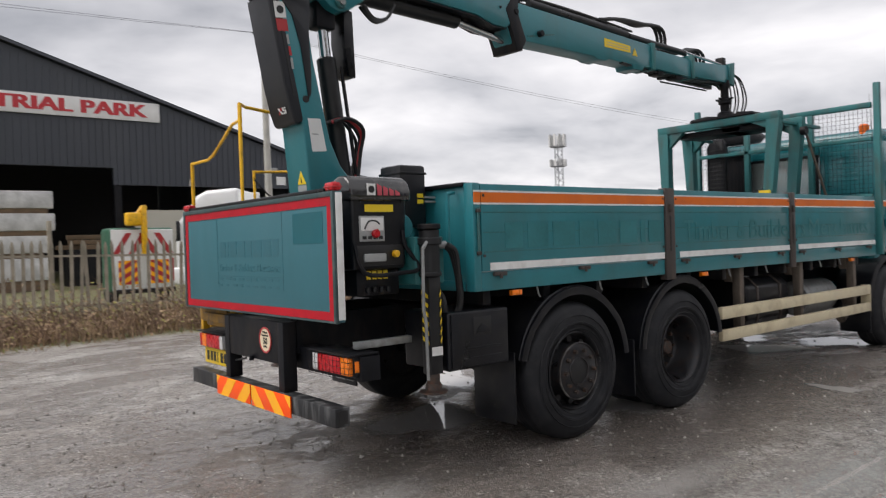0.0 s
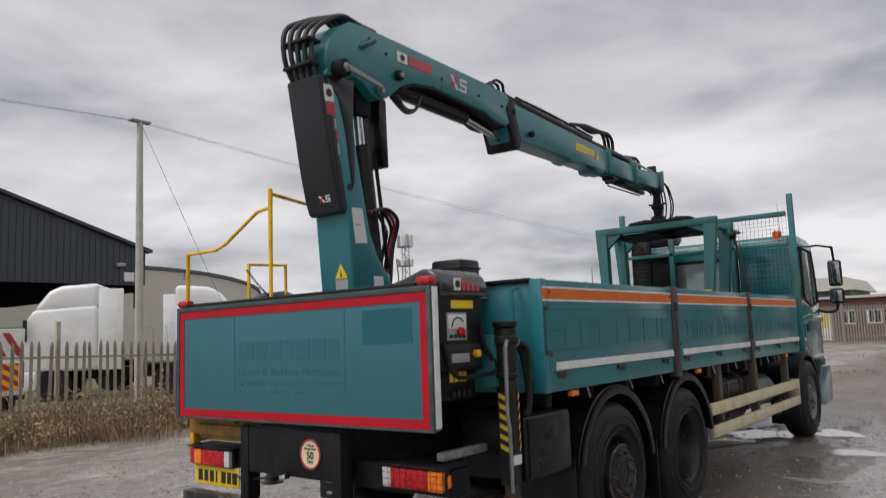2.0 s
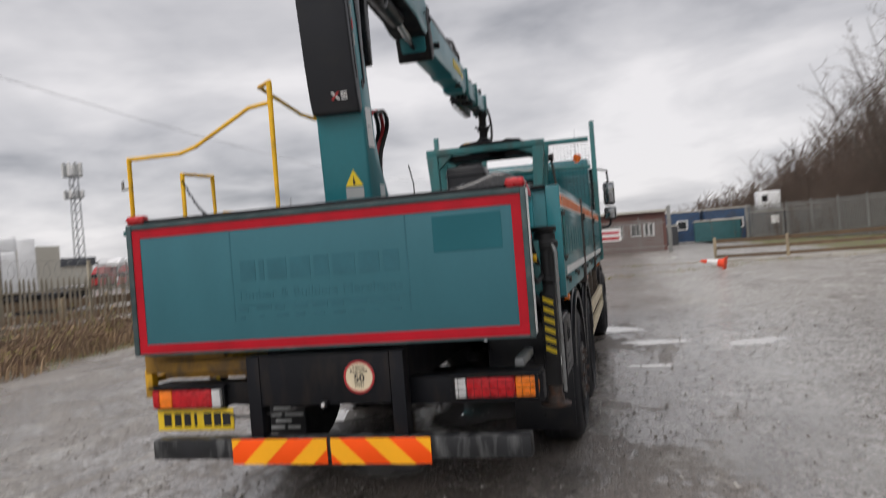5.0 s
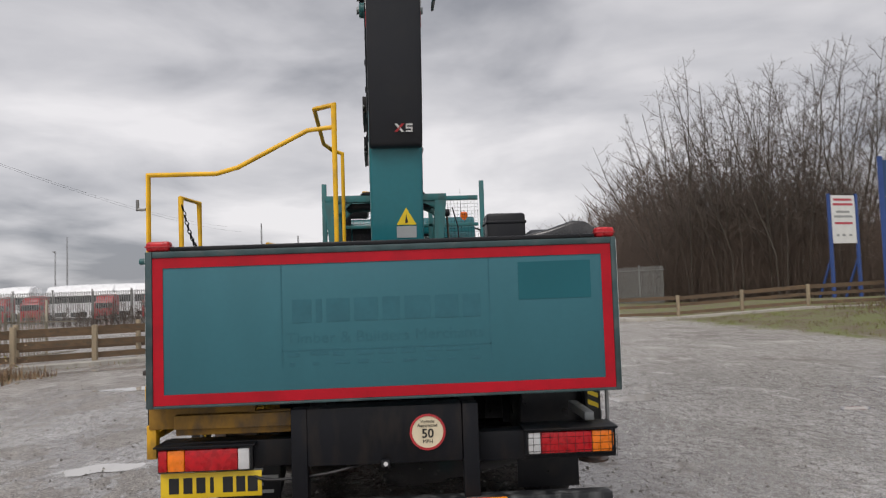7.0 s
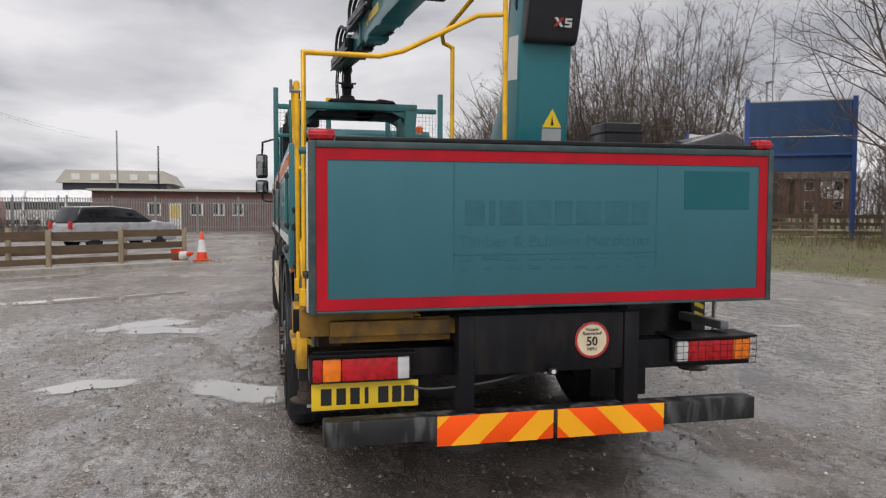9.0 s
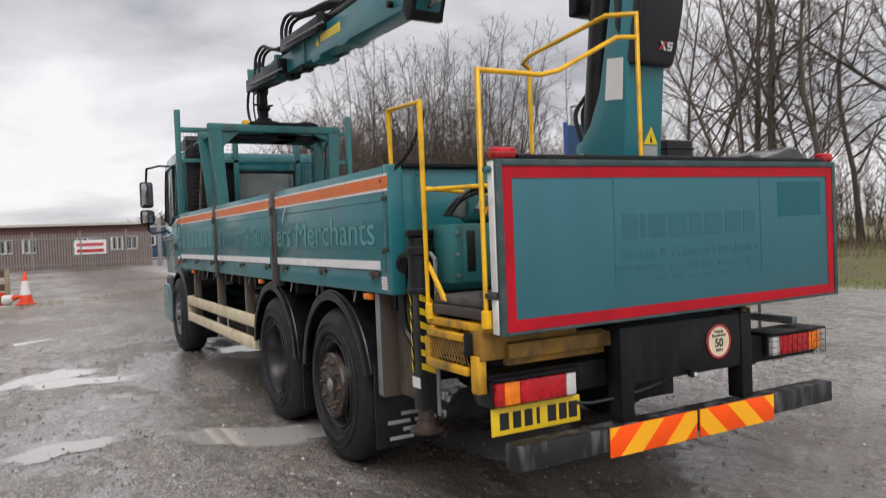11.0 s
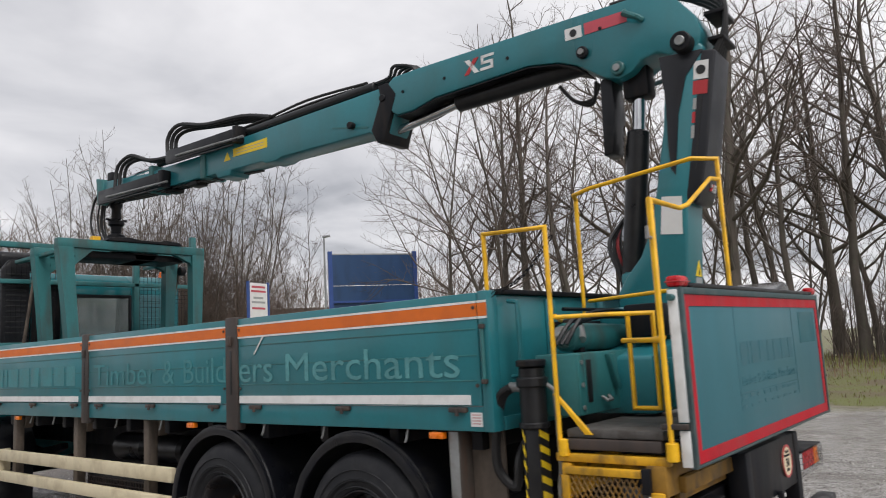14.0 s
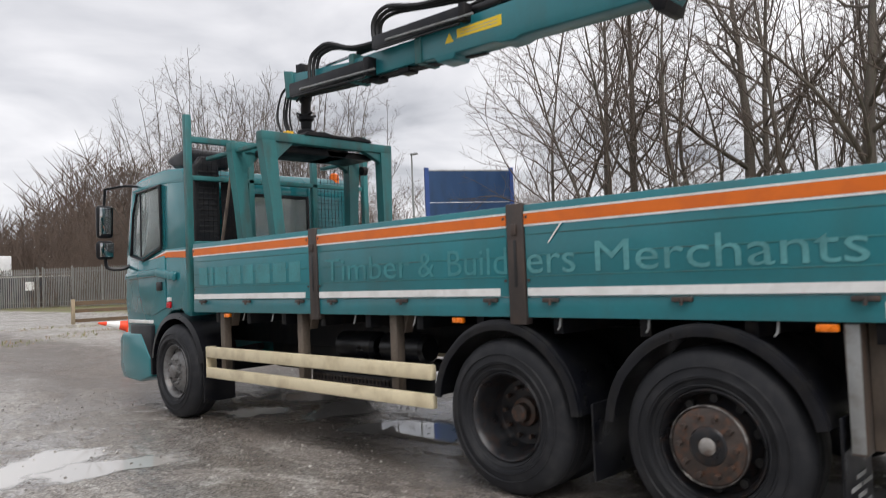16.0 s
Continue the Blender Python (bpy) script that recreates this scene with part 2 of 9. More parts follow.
def bevel_new(bm, verts, width, seg=2):
    if width <= 0:
        return
    vs = set(verts)
    edges = [e for e in bm.edges if e.verts[0] in vs and e.verts[1] in vs and len(e.link_faces) == 2 and e.calc_face_angle(0) > 0.5]
    bmesh.ops.bevel(bm, geom=edges, offset=width, segments=seg, affect="EDGES", profile=0.5, clamp_overlap=True)


def box(x0, x1, y0, y1, z0, z1, bev=0.004, bm=None, seg=2):
    bm = bm or bmesh.new()
    vs = [bm.verts.new((x, y, z)) for x in (x0, x1) for y in (y0, y1) for z in (z0, z1)]
    for f in ((0, 1, 3, 2), (4, 6, 7, 5), (0, 4, 5, 1), (2, 3, 7, 6), (0, 2, 6, 4), (1, 5, 7, 3)):
        bm.faces.new([vs[i] for i in f])
    bmesh.ops.recalc_face_normals(bm, faces=list({f for v in vs for f in v.link_faces}))
    bevel_new(bm, vs, bev, seg)
    return bm


def prism(profile, a0, a1, axis="y", bev=0.004, bm=None, seg=2, taper=1.0):
    """A polygon drawn out along an axis: profile in (x, z) for y, (y, z) for x, (x, y) for z."""
    bm = bm or bmesh.new()

    def put(p, a):
        return {"y": (p[0], a, p[1]), "x": (a, p[0], p[1]), "z": (p[0], p[1], a)}[axis]

    lo = [bm.verts.new(put(p, a0)) for p in profile]
    hi = [bm.verts.new(put(p, a1)) for p in profile]
    n = len(profile)
    bm.faces.new(lo[::-1])
    bm.faces.new(hi)
    for i in range(n):
        bm.faces.new((lo[i], lo[(i + 1) % n], hi[(i + 1) % n], hi[i]))
    bmesh.ops.recalc_face_normals(bm, faces=list({f for v in lo + hi for f in v.link_faces}))
    bevel_new(bm, lo + hi, bev, seg)
    return bm


def rings(bm, stations, closed_ends=True):
    """Skin a row of vertex rings of one count."""
    rows = [[bm.verts.new(p) for p in ring] for ring in stations]
    n = len(rows[0])
    for a, b in zip(rows, rows[1:]):
        for i in range(n):
            bm.faces.new((a[i], a[(i + 1) % n], b[(i + 1) % n], b[i]))
    if closed_ends:
        bm.faces.new(rows[0][::-1])
        bm.faces.new(rows[-1])
    return bm


def tube(points, r, seg=10, bm=None, smooth_steps=0, square=False):
    """A pipe along points, mitred; smooth_steps rounds it to a flowing curve."""
    bm = bm or bmesh.new()
    pts = [Vector(p) for p in points]
    if smooth_steps:
        out = []
        for i in range(len(pts) - 1):
            p0, p1, p2, p3 = pts[max(i - 1, 0)], pts[i], pts[i + 1], pts[min(i + 2, len(pts) - 1)]
            for k in range(smooth_steps):
                t = k / smooth_steps
                out.append(0.5 * ((2 * p1) + (p2 - p0) * t + (2 * p0 - 5 * p1 + 4 * p2 - p3) * t * t + (3 * p1 - p0 - 3 * p2 + p3) * t ** 3))
        pts = out + [pts[-1]]
    stations = []
    side = None
    for i, p in enumerate(pts):
        d0 = (pts[i] - pts[i - 1]).normalized() if i else None
        d1 = (pts[i + 1] - pts[i]).normalized() if i < len(pts) - 1 else None
        d = ((d0 or d1) + (d1 or d0)).normalized()
        if side is None:
            side = d.orthogonal().normalized() if abs(d.z) > 0.95 else d.cross(Vector((0, 0, 1))).normalized()
        side = (side - d * side.dot(d)).normalized()
        other = d.cross(side)
        stretch = 1.0
        if d0 and d1:
            stretch = 1 / max(0.5, math.cos(d0.angle(d1) / 2))
        n = 4 if square else seg
        off = math.pi / 4 if square else 0
        stations.append([p + (side * math.cos(off + 2 * math.pi * k / n) + other * math.sin(off + 2 * math.pi * k / n)) * r * stretch * (1.414 if square else 1) for k in range(n)])
    return rings(bm, stations)


def cyl(p0, p1, r0, r1=None, seg=20, bm=None, bev=0.0):
    bm = bm or bmesh.new()
    r1 = r0 if r1 is None else r1
    p0, p1 = Vector(p0), Vector(p1)
    d = (p1 - p0).normalized()
    u = d.orthogonal().normalized()
    v = d.cross(u)
    ln = (p1 - p0).length
    st = [(0, r0), (ln, r1)]
    if bev:
        st = [(0, r0 - bev), (bev, r0), (ln - bev, r1), (ln, r1 - bev)]
    return rings(bm, [[p0 + d * h + (u * math.cos(2 * math.pi * k / seg) + v * math.sin(2 * math.pi * k / seg)) * r for k in range(seg)] for h, r in st])


def lathe(profile, center, axis="y", seg=40, bm=None, closed=True):
    """Turn a profile of (radius, offset along the axis) round the axis."""
    bm = bm or bmesh.new()
    c = Vector(center)
    rows = []
    for r, o in profile:
        ring = []
        for k in range(seg):
            a = 2 * math.pi * k / seg
            p = {"y": (r * math.cos(a), o, r * math.sin(a)), "x": (o, r * math.cos(a), r * math.sin(a)), "z": (r * math.cos(a), r * math.sin(a), o)}[axis]
            ring.append(bm.verts.new(c + Vector(p)))
        rows.append(ring)
    pairs = list(zip(rows, rows[1:] + ([rows[0]] if closed else [])))
    if not closed:
        pairs = list(zip(rows, rows[1:]))
    for a, b in pairs:
        for i in range(seg):
            bm.faces.new((a[i], a[(i + 1) % seg], b[(i + 1) % seg], b[i]))
    return bm


def lettering(name, text, size, m, mat, parent, label="", extrude=0.001, squeeze=1.0, align="CENTER", bold=0.0):
    """Built-in type as a thin mesh: its own x runs along the words, its z stands off the surface."""
    cu = bpy.data.curves.new(name, "FONT")
    cu.body, cu.size, cu.align_x, cu.align_y, cu.extrude, cu.offset, cu.resolution_u = text, size, align, "CENTER", extrude, bold, 3
    tmp = bpy.data.objects.new("tmp", cu)
    scene.collection.objects.link(tmp)
    dg = bpy.context.evaluated_depsgraph_get()
    me = bpy.data.meshes.new_from_object(tmp.evaluated_get(dg))
    bpy.data.objects.remove(tmp)
    me.name = name
    me.transform(m @ Matrix.Diagonal((squeeze, 1, 1, 1)))
    me.materials.clear()
    me.materials.append(mat)
    ob = adopt(new(name, me), parent)
    return tagged(ob, label)


def facing(x, y, z, way):
    """A frame for lettering on an upright face: way is the side that it faces."""
    rz = {"-x": -90, "x": 90, "-y": 0, "y": 180}[way]
    return pose(x, y, z, 90, 0, rz)

WORN_RING = material("part_worn_ring", (0.045, 0.040, 0.038), 0.45, metal=0.3, vary=0.4, scale=6, dirt=(0.30, 0.285, 0.27), dirt_amount=0.5, bump=0.08)
WORN_HUB = material("worn_hub_steel", (0.30, 0.285, 0.27), 0.5, metal=0.3, vary=0.3, scale=9, dirt=(0.10, 0.05, 0.03), dirt_amount=0.6, bump=0.08)
SCUFFED_PANEL = material("scuffed_dark_panel", (0.075, 0.062, 0.053), 0.6, vary=0.35, scale=7, dirt=(0.10, 0.05, 0.03), dirt_amount=0.5, streak=4, bump=0.06)


def leaning(bm, x, z):
    """Tips a mirror glass down towards the road."""
    bmesh.ops.rotate(bm, cent=(x, 0, z), matrix=Matrix.Rotation(radians(-7), 3, "Y"), verts=bm.verts)
    return bm


# ---- the flatbed truck ----
truck = thing("flatbed_truck", (4.5, 0, 0), "teal three-axle flatbed lorry with dropside body, parked on wet gravel", "truck")


def tyre_profile(r, w, hole):
    return [(hole, 0.02), (hole + 0.02, 0.0), (hole + 0.05, -0.004), (r - 0.16, -0.022), (r - 0.07, -0.012), (r - 0.03, 0.006), (r - 0.012, 0.03),
            (r, 0.055), (r, w - 0.055), (r - 0.012, w - 0.03), (r - 0.05, w - 0.004), (hole + 0.04, w), (hole, w - 0.02)]


def wheel(x, side, kind):
    """A wheel with its tyre, rim and hub. kind: drive (deep dish), tag (hub stands out) or front."""
    r, y0, w = 0.512, 1.225 * side, 0.30
    s = -side

    def along(o):
        return y0 + s * o

    def lat(profile, seg=48):
        return lathe([(a, s * o) for a, o in profile], (x, y0, r), "y", seg)

    ty = part("tyre", lat(tyre_profile(r, w, 0.29), 56), RUBBER, truck, "worn black lorry tyre")
    grooves = bmesh.new()
    for o in (0.085, 0.15, 0.215):
        lathe([(r + 0.001, s * (o - 0.006)), (r + 0.001, s * (o + 0.006)), (r - 0.01, s * (o + 0.004)), (r - 0.01, s * (o - 0.004))], (x, y0, r), "y", 48, grooves)
    part("tread_groove", grooves, INK_HOLE_BLACK, ty)
    ridge = bmesh.new()
    for rad in (r - 0.15, r - 0.10, 0.315):
        lathe([(rad - 0.004, s * -0.020), (rad, s * -0.026), (rad + 0.004, s * -0.020)], (x, y0, r), "y", 56, ridge)
    part("sidewall_rib", ridge, RUBBER, ty)
    mat = RIM_FRONT if kind == "front" else RIM
    if kind == "drive":
        prof = [(0.292, 0.005), (0.285, 0.0), (0.272, 0.012), (0.262, 0.06), (0.245, 0.10), (0.235, 0.20), (0.215, 0.225), (0.15, 0.235), (0.0, 0.235), (0.0, 0.26), (0.30, 0.26)]
        hub = [(0.0, 0.13), (0.05, 0.13), (0.062, 0.14), (0.066, 0.19), (0.095, 0.20), (0.10, 0.235), (0.0, 0.235)]
        bolt_r, bolt_o = 0.165, 0.215
    elif kind == "tag":
        prof = [(0.292, 0.005), (0.285, 0.0), (0.270, 0.015), (0.258, 0.085), (0.235, 0.10), (0.20, 0.075), (0.185, 0.02), (0.175, 0.0), (0.0, 0.0), (0.0, 0.26), (0.30, 0.26)]
        hub = [(0.0, -0.035), (0.075, -0.035), (0.085, -0.028), (0.09, 0.002), (0.0, 0.002)] if side > 0 else [(0.0, -0.02), (0.085, -0.02), (0.09, 0.002), (0.0, 0.002)]
        bolt_r, bolt_o = 0.155, -0.028
    else:
        prof = [(0.292, 0.005), (0.285, 0.0), (0.268, 0.018), (0.25, 0.075), (0.215, 0.06), (0.185, 0.02), (0.17, 0.012), (0.0, 0.012), (0.0, 0.26), (0.30, 0.26)]
        hub = [(0.0, -0.04), (0.06, -0.04), (0.075, -0.03), (0.08, 0.014), (0.0, 0.014)]
        bolt_r, bolt_o = 0.13, 0.008
    rim = part("wheel_rim", lat(prof), mat, truck, {"drive": "deep-dished dark steel wheel", "tag": "rust-stained steel wheel with raised hub face", "front": "dull silver steel front wheel"}[kind])
    part("hub_cap", lat(hub, 24), RIM_FRONT if kind == "front" else RUST, rim)
    if kind == "tag":
        part("hub_face", lat([(0.0, -0.030), (0.190, -0.030), (0.204, -0.022), (0.212, 0.001), (0.212, 0.004), (0.0, 0.004)], 40), RUST if side > 0 else RIM, rim, "dark rust-brown hub flange")
        part("hub_ring", lat([(0.205, -0.029), (0.208, -0.033), (0.214, -0.028), (0.214, -0.018), (0.206, -0.020)], 48), WORN_RING, rim, "bright worn ring round the hub")
        if side > 0:
            part("hub_step", lat([(0.0, -0.040), (0.090, -0.040), (0.100, -0.034), (0.104, -0.029), (0.0, -0.029)], 32), RIM, rim)
            part("hub_centre", lat([(0.0, -0.052), (0.036, -0.052), (0.046, -0.044), (0.048, -0.030), (0.0, -0.030)], 24), WORN_HUB, rim, "pale worn hub centre")
        else:
            part("hub_bore", lat([(0.0, -0.031), (0.092, -0.031), (0.096, -0.029), (0.0, -0.029)], 32), INK_HOLE_BLACK, rim)
            part("bore_lip", lat([(0.092, -0.030), (0.095, -0.038), (0.106, -0.036), (0.110, -0.029)], 32), RIM, rim)
    for k in range(10):
        a = 2 * math.pi * k / 10
        c = (x + bolt_r * math.cos(a), along(bolt_o), r + bolt_r * math.sin(a))
        part("wheel_nut", cyl(c, (c[0], c[1] - s * 0.03, c[2]), 0.017, 0.014, 6), RUST if kind != "front" else RIM_FRONT, rim)
    if kind != "drive":
        for k in range(10):
            a = 2 * math.pi * (k + 0.5) / 10
            rr = 0.236 if kind == "tag" else 0.224
            c = (x + rr * math.cos(a), along(0.062), r + rr * math.sin(a))
            # solid black disc; the hole's darkness is only its colour
            part("hand_hole", cyl(c, (c[0], c[1] + s * 0.03, c[2]), 0.024, 0.024, 12), INK_HOLE_BLACK, rim)
    if kind == "drive":
        part("inner_tyre", lathe([(a, s * (o + 0.33)) for a, o in tyre_profile(r, w, 0.29)], (x, y0, r), "y", 40), RUBBER, truck)


def mudguard(x, side, a0=8, a1=172, rad=0.60):
    """A curved black plastic guard with a rolled outer lip."""
    bm = bmesh.new()
    n = 22
    y_out, y_in = 1.245 * side, 0.72 * side
    st = []
    for k in range(n + 1):
        a = radians(a0 + (a1 - a0) * k / n)
        ca, sa = math.cos(a), math.sin(a)
        flat = 1.0 if 40 < math.degrees(a) < 140 else 1.02
        cx, cz = x, 0.535

        def at(r, y):
            return (cx + r * ca * flat, y, cz + r * sa)
        st.append([at(rad, y_in), at(rad, y_out), at(rad - 0.03, y_out + 0.006 * side), at(rad - 0.055, y_out), at(rad - 0.055, y_out - 0.02 * side), at(rad - 0.012, y_out - 0.03 * side), at(rad - 0.012, y_in)])
    rings(bm, st)
    g = part("mudguard", bm, BLACK, truck, "curved black plastic mudguard")
    bead = bmesh.new()
    tube([(x + (rad + 0.004) * math.cos(radians(a0 + (a1 - a0) * k / n)), y_out - 0.03 * side, 0.535 + (rad + 0.004) * math.sin(radians(a0 + (a1 - a0) * k / n))) for k in range(n + 1)], 0.012, 6, bead)
    part("guard_bead", bead, BLACK, g)


for side in (1, -1):
    wheel(1.97, side, "tag")
    wheel(3.36, side, "drive")
    wheel(8.06, side, "front")
    mudguard(1.98, side, 4, 168)
    mudguard(3.38, side, 6, 176)
for x in (1.97, 3.36, 8.06):
    part("axle", cyl((x, -0.95, 0.512), (x, 0.95, 0.512), 0.075, seg=14), BLACK_STEEL, truck)
part("differential", lathe([(0.0, -0.2), (0.12, -0.18), (0.2, -0.08), (0.2, 0.08), (0.12, 0.18), (0.0, 0.2)], (3.36, 0, 0.52), "x", 20), BLACK_STEEL, truck)

# chassis rails, cross members, springs and the clutter between them
for side in (1, -1):
    part("chassis_rail", prism([(0.34, 0.78), (0.42, 0.78), (0.42, 1.04), (0.34, 1.04)] if side > 0 else [(-0.42, 0.78), (-0.34, 0.78), (-0.34, 1.04), (-0.42, 1.04)], 0.1, 9.2, "x"), BLACK_STEEL, truck)
    for x in (1.97, 3.36, 8.06):
        part("leaf_spring", prism([(x - 0.62, 0.72), (x - 0.3, 0.63), (x, 0.60), (x + 0.3, 0.63), (x + 0.62, 0.72), (x + 0.6, 0.78), (x, 0.69), (x - 0.6, 0.78)], 0.48 * side, 0.56 * side), BLACK_STEEL, truck)
    for x in (4.48, 5.72, 7.08):
        part("guard_bracket", box(x - 0.04, x + 0.04, min(1.10 * side, 1.18 * side), max(1.10 * side, 1.18 * side), 0.50, 1.18, 0.006), RUST_POST, truck, "rust-brown steel bracket behind the side guard")
        part("bracket_gusset", prism([(x - 0.10, 1.18), (x + 0.10, 1.18), (x + 0.045, 1.02), (x - 0.045, 1.02)], 1.02 * side, 1.10 * side), RUST_POST, truck)
    x1 = 7.40 if side < 0 else 7.34
    for z0, z1 in ((0.700, 0.812), (0.495, 0.600)):
        part("side_guard_plank", box(4.02, x1, min(1.185 * side, 1.235 * side), max(1.185 * side, 1.235 * side), z0, z1, 0.012), CREAM, truck, "cream-painted side guard plank")
    part("guard_end_plate", box(x1 - 0.012, x1 + 0.004, min(1.12 * side, 1.232 * side), max(1.12 * side, 1.232 * side), 0.495, 0.812, 0.003), CREAM, truck)
    # rave, dropside boards, stripes, latches
    def sided(a, b):
        return (min(a * side, b * side), max(a * side, b * side))
    part("side_rave", box(0.975, 7.56, *sided(1.16, 1.238), 1.165, 1.292, 0.006), TEAL, truck, "teal steel side rave under the boards")
    for bx0, bx1 in ((1.035, 3.115), (3.262, 5.325), (5.448, 7.52)):
        board = part("dropside_board", box(bx0, bx1, *sided(1.215, 1.25), 1.296, 1.878, 0.006), TEAL, truck, "teal dropside board with faded lettering and orange stripe")
        for z in (1.425, 1.555, 1.69):
            part("board_rib", box(bx0 + 0.02, bx1 - 0.02, *sided(1.249, 1.2525), z - 0.0035, z + 0.0035, 0.001), TEAL_WORN, board)
        part("orange_stripe", box(bx0, bx1, *sided(1.249, 1.2545), 1.754, 1.822, 0.0), ORANGE, board)
        for z in (1.747, 1.829):
            part("white_line", box(bx0, bx1, *sided(1.249, 1.2543), z - 0.006, z + 0.006, 0.0), WHITE_TAPE, board)
        part("reflective_strip", box(bx0 + 0.07, bx1 - 0.01, *sided(1.249, 1.2548), 1.302, 1.352, 0.0), WHITE_TAPE, board, "white reflective strip")
        for lx in (bx0 + 0.16, (bx0 + bx1) / 2, bx1 - 0.18):
            latch = part("board_latch", box(lx - 0.06, lx + 0.06, *sided(1.236, 1.262), 1.262, 1.288, 0.006), STAKE, truck)
            part("latch_hook", cyl((lx, 1.262 * side, 1.282), (lx, 1.262 * side, 1.245), 0.010, seg=8), STAKE, latch)
        for hx in (bx0 + 0.02, bx1 - 0.02):
            for hz in (1.40, 1.80):
                part("hinge_bolt", cyl((hx, 1.25 * side, hz), (hx, 1.258 * side, hz), 0.010, seg=8), STAKE, board)
    for sx0, sx1 in ((3.122, 3.255), (5.332, 5.441)):
        st = part("board_stake", box(sx0, sx1, *sided(1.19, 1.262), 1.12, 1.892, 0.008), STAKE, truck, "dark brown steel stake between dropside boards")
        part("stake_catch", box((sx0 + sx1) / 2 - 0.02, (sx0 + sx1) / 2 + 0.02, *sided(1.262, 1.282), 1.69, 1.76, 0.006), STAKE, st)
        part("stake_slot", box((sx0 + sx1) / 2 - 0.012, (sx0 + sx1) / 2 + 0.012, *sided(1.262, 1.2655), 1.36, 1.66, 0.002), INK_HOLE_BLACK, st)
    # rear corner post with its stripe end and grab handle
    part("corner_post", box(0.965, 1.03, *sided(1.16, 1.25), 1.165, 1.885, 0.008), TEAL, truck)
    part("orange_stripe", box(0.972, 1.028, *sided(1.249, 1.2545), 1.754, 1.822, 0.0), ORANGE, truck)
    for z in (1.747, 1.829):
        part("white_line", box(0.972, 1.028, *sided(1.249, 1.2543), z - 0.006, z + 0.006, 0.0), WHITE_TAPE, truck)
    part("grab_handle", tube([(0.962, 1.07 * side, 1.83), (0.90, 1.07 * side, 1.82), (0.90, 1.07 * side, 1.44), (0.962, 1.07 * side, 1.43)], 0.012, 8), TEAL, truck)
    part("locking_rod", cyl((1.0, 1.262 * side, 1.40), (1.0, 1.262 * side, 1.72), 0.009, seg=8), TEAL_WORN, truck)
    for z in (1.42, 1.70):
        part("rod_clip", box(0.985, 1.015, *sided(1.25, 1.275), z - 0.012, z + 0.012, 0.003), STAKE, truck)
    for x in (1.37, 3.75, 6.9):
        part("side_marker_lamp", box(x - 0.05, x + 0.05, *sided(1.20, 1.235), 1.118, 1.155, 0.006), AMBER_LENS, truck, "small amber side marker lamp")
    for x in (1.6, 2.3, 2.9, 4.2, 4.9, 6.1, 6.6):
        part("rope_hook", tube([(x, 1.2 * side, 1.17), (x, 1.215 * side, 1.11), (x + 0.015, 1.215 * side, 1.09)], 0.007, 6), STEEL, truck)
    part("mudflap", box(1.33, 1.345, *sided(0.80, 1.22), 0.22, 0.72, 0.004), BLACK, truck, "black rubber mudflap with worn white print")
    part("mudflap", box(2.685, 2.70, *sided(0.72, 1.22), 0.20, 0.66, 0.004), BLACK, truck, "black rubber mudflap")
    if side > 0:
        for words, z in ((((-0.07, 0.07),), 0.415), (((-0.17, -0.02), (0.01, 0.16)), 0.367), (((-0.07, 0.06),), 0.319), (((-0.14, -0.04), (-0.01, 0.15)), 0.271)):
            for a, c in words:
                part("print_bar", box(1.327, 1.3305, 0.985 + a, 0.985 + c, z - 0.011, z + 0.011, 0.0), GREY_LABEL, truck)
for x in (0.6, 1.3, 2.65, 4.2, 5.4, 6.6, 7.6):
    part("cross_member", box(x - 0.05, x + 0.05, -0.34, 0.34, 0.80, 1.0), BLACK_STEEL, truck)
for x in (1.15, 1.75, 2.35, 2.95, 3.6, 4.2, 4.8, 5.4, 6.0, 6.6, 7.2):
    part("deck_bearer", box(x - 0.035, x + 0.035, -1.16, 1.16, 1.06, 1.164, 0.004), BLACK_STEEL, truck)
part("load_floor", box(0.975, 7.56, -1.158, 1.158, 1.166, 1.215, 0.004), RUNNING_BOARD, truck, "worn planked load floor")
wall = part("rear_bulkhead", box(0.985, 1.02, -1.158, 1.158, 1.166, 1.865, 0.004), TEAL, truck, "teal pressed-steel rear bulkhead")
part("bulkhead_cap", box(0.955, 1.04, -1.16, 1.16, 1.866, 1.893, 0.006), BLACK_STEEL, truck)
for y in (-0.62, 0.0, 0.62):
    part("bulkhead_rib", box(0.965, 0.986, y - 0.05, y + 0.05, 1.19, 1.85, 0.01), TEAL, wall)
part("bulkhead_foot", box(0.962, 0.986, -1.15, 1.15, 1.166, 1.235, 0.006), TEAL, wall)
part("front_board", box(7.53, 7.565, -1.2, 1.2, 1.216, 1.88, 0.006), TEAL, truck)

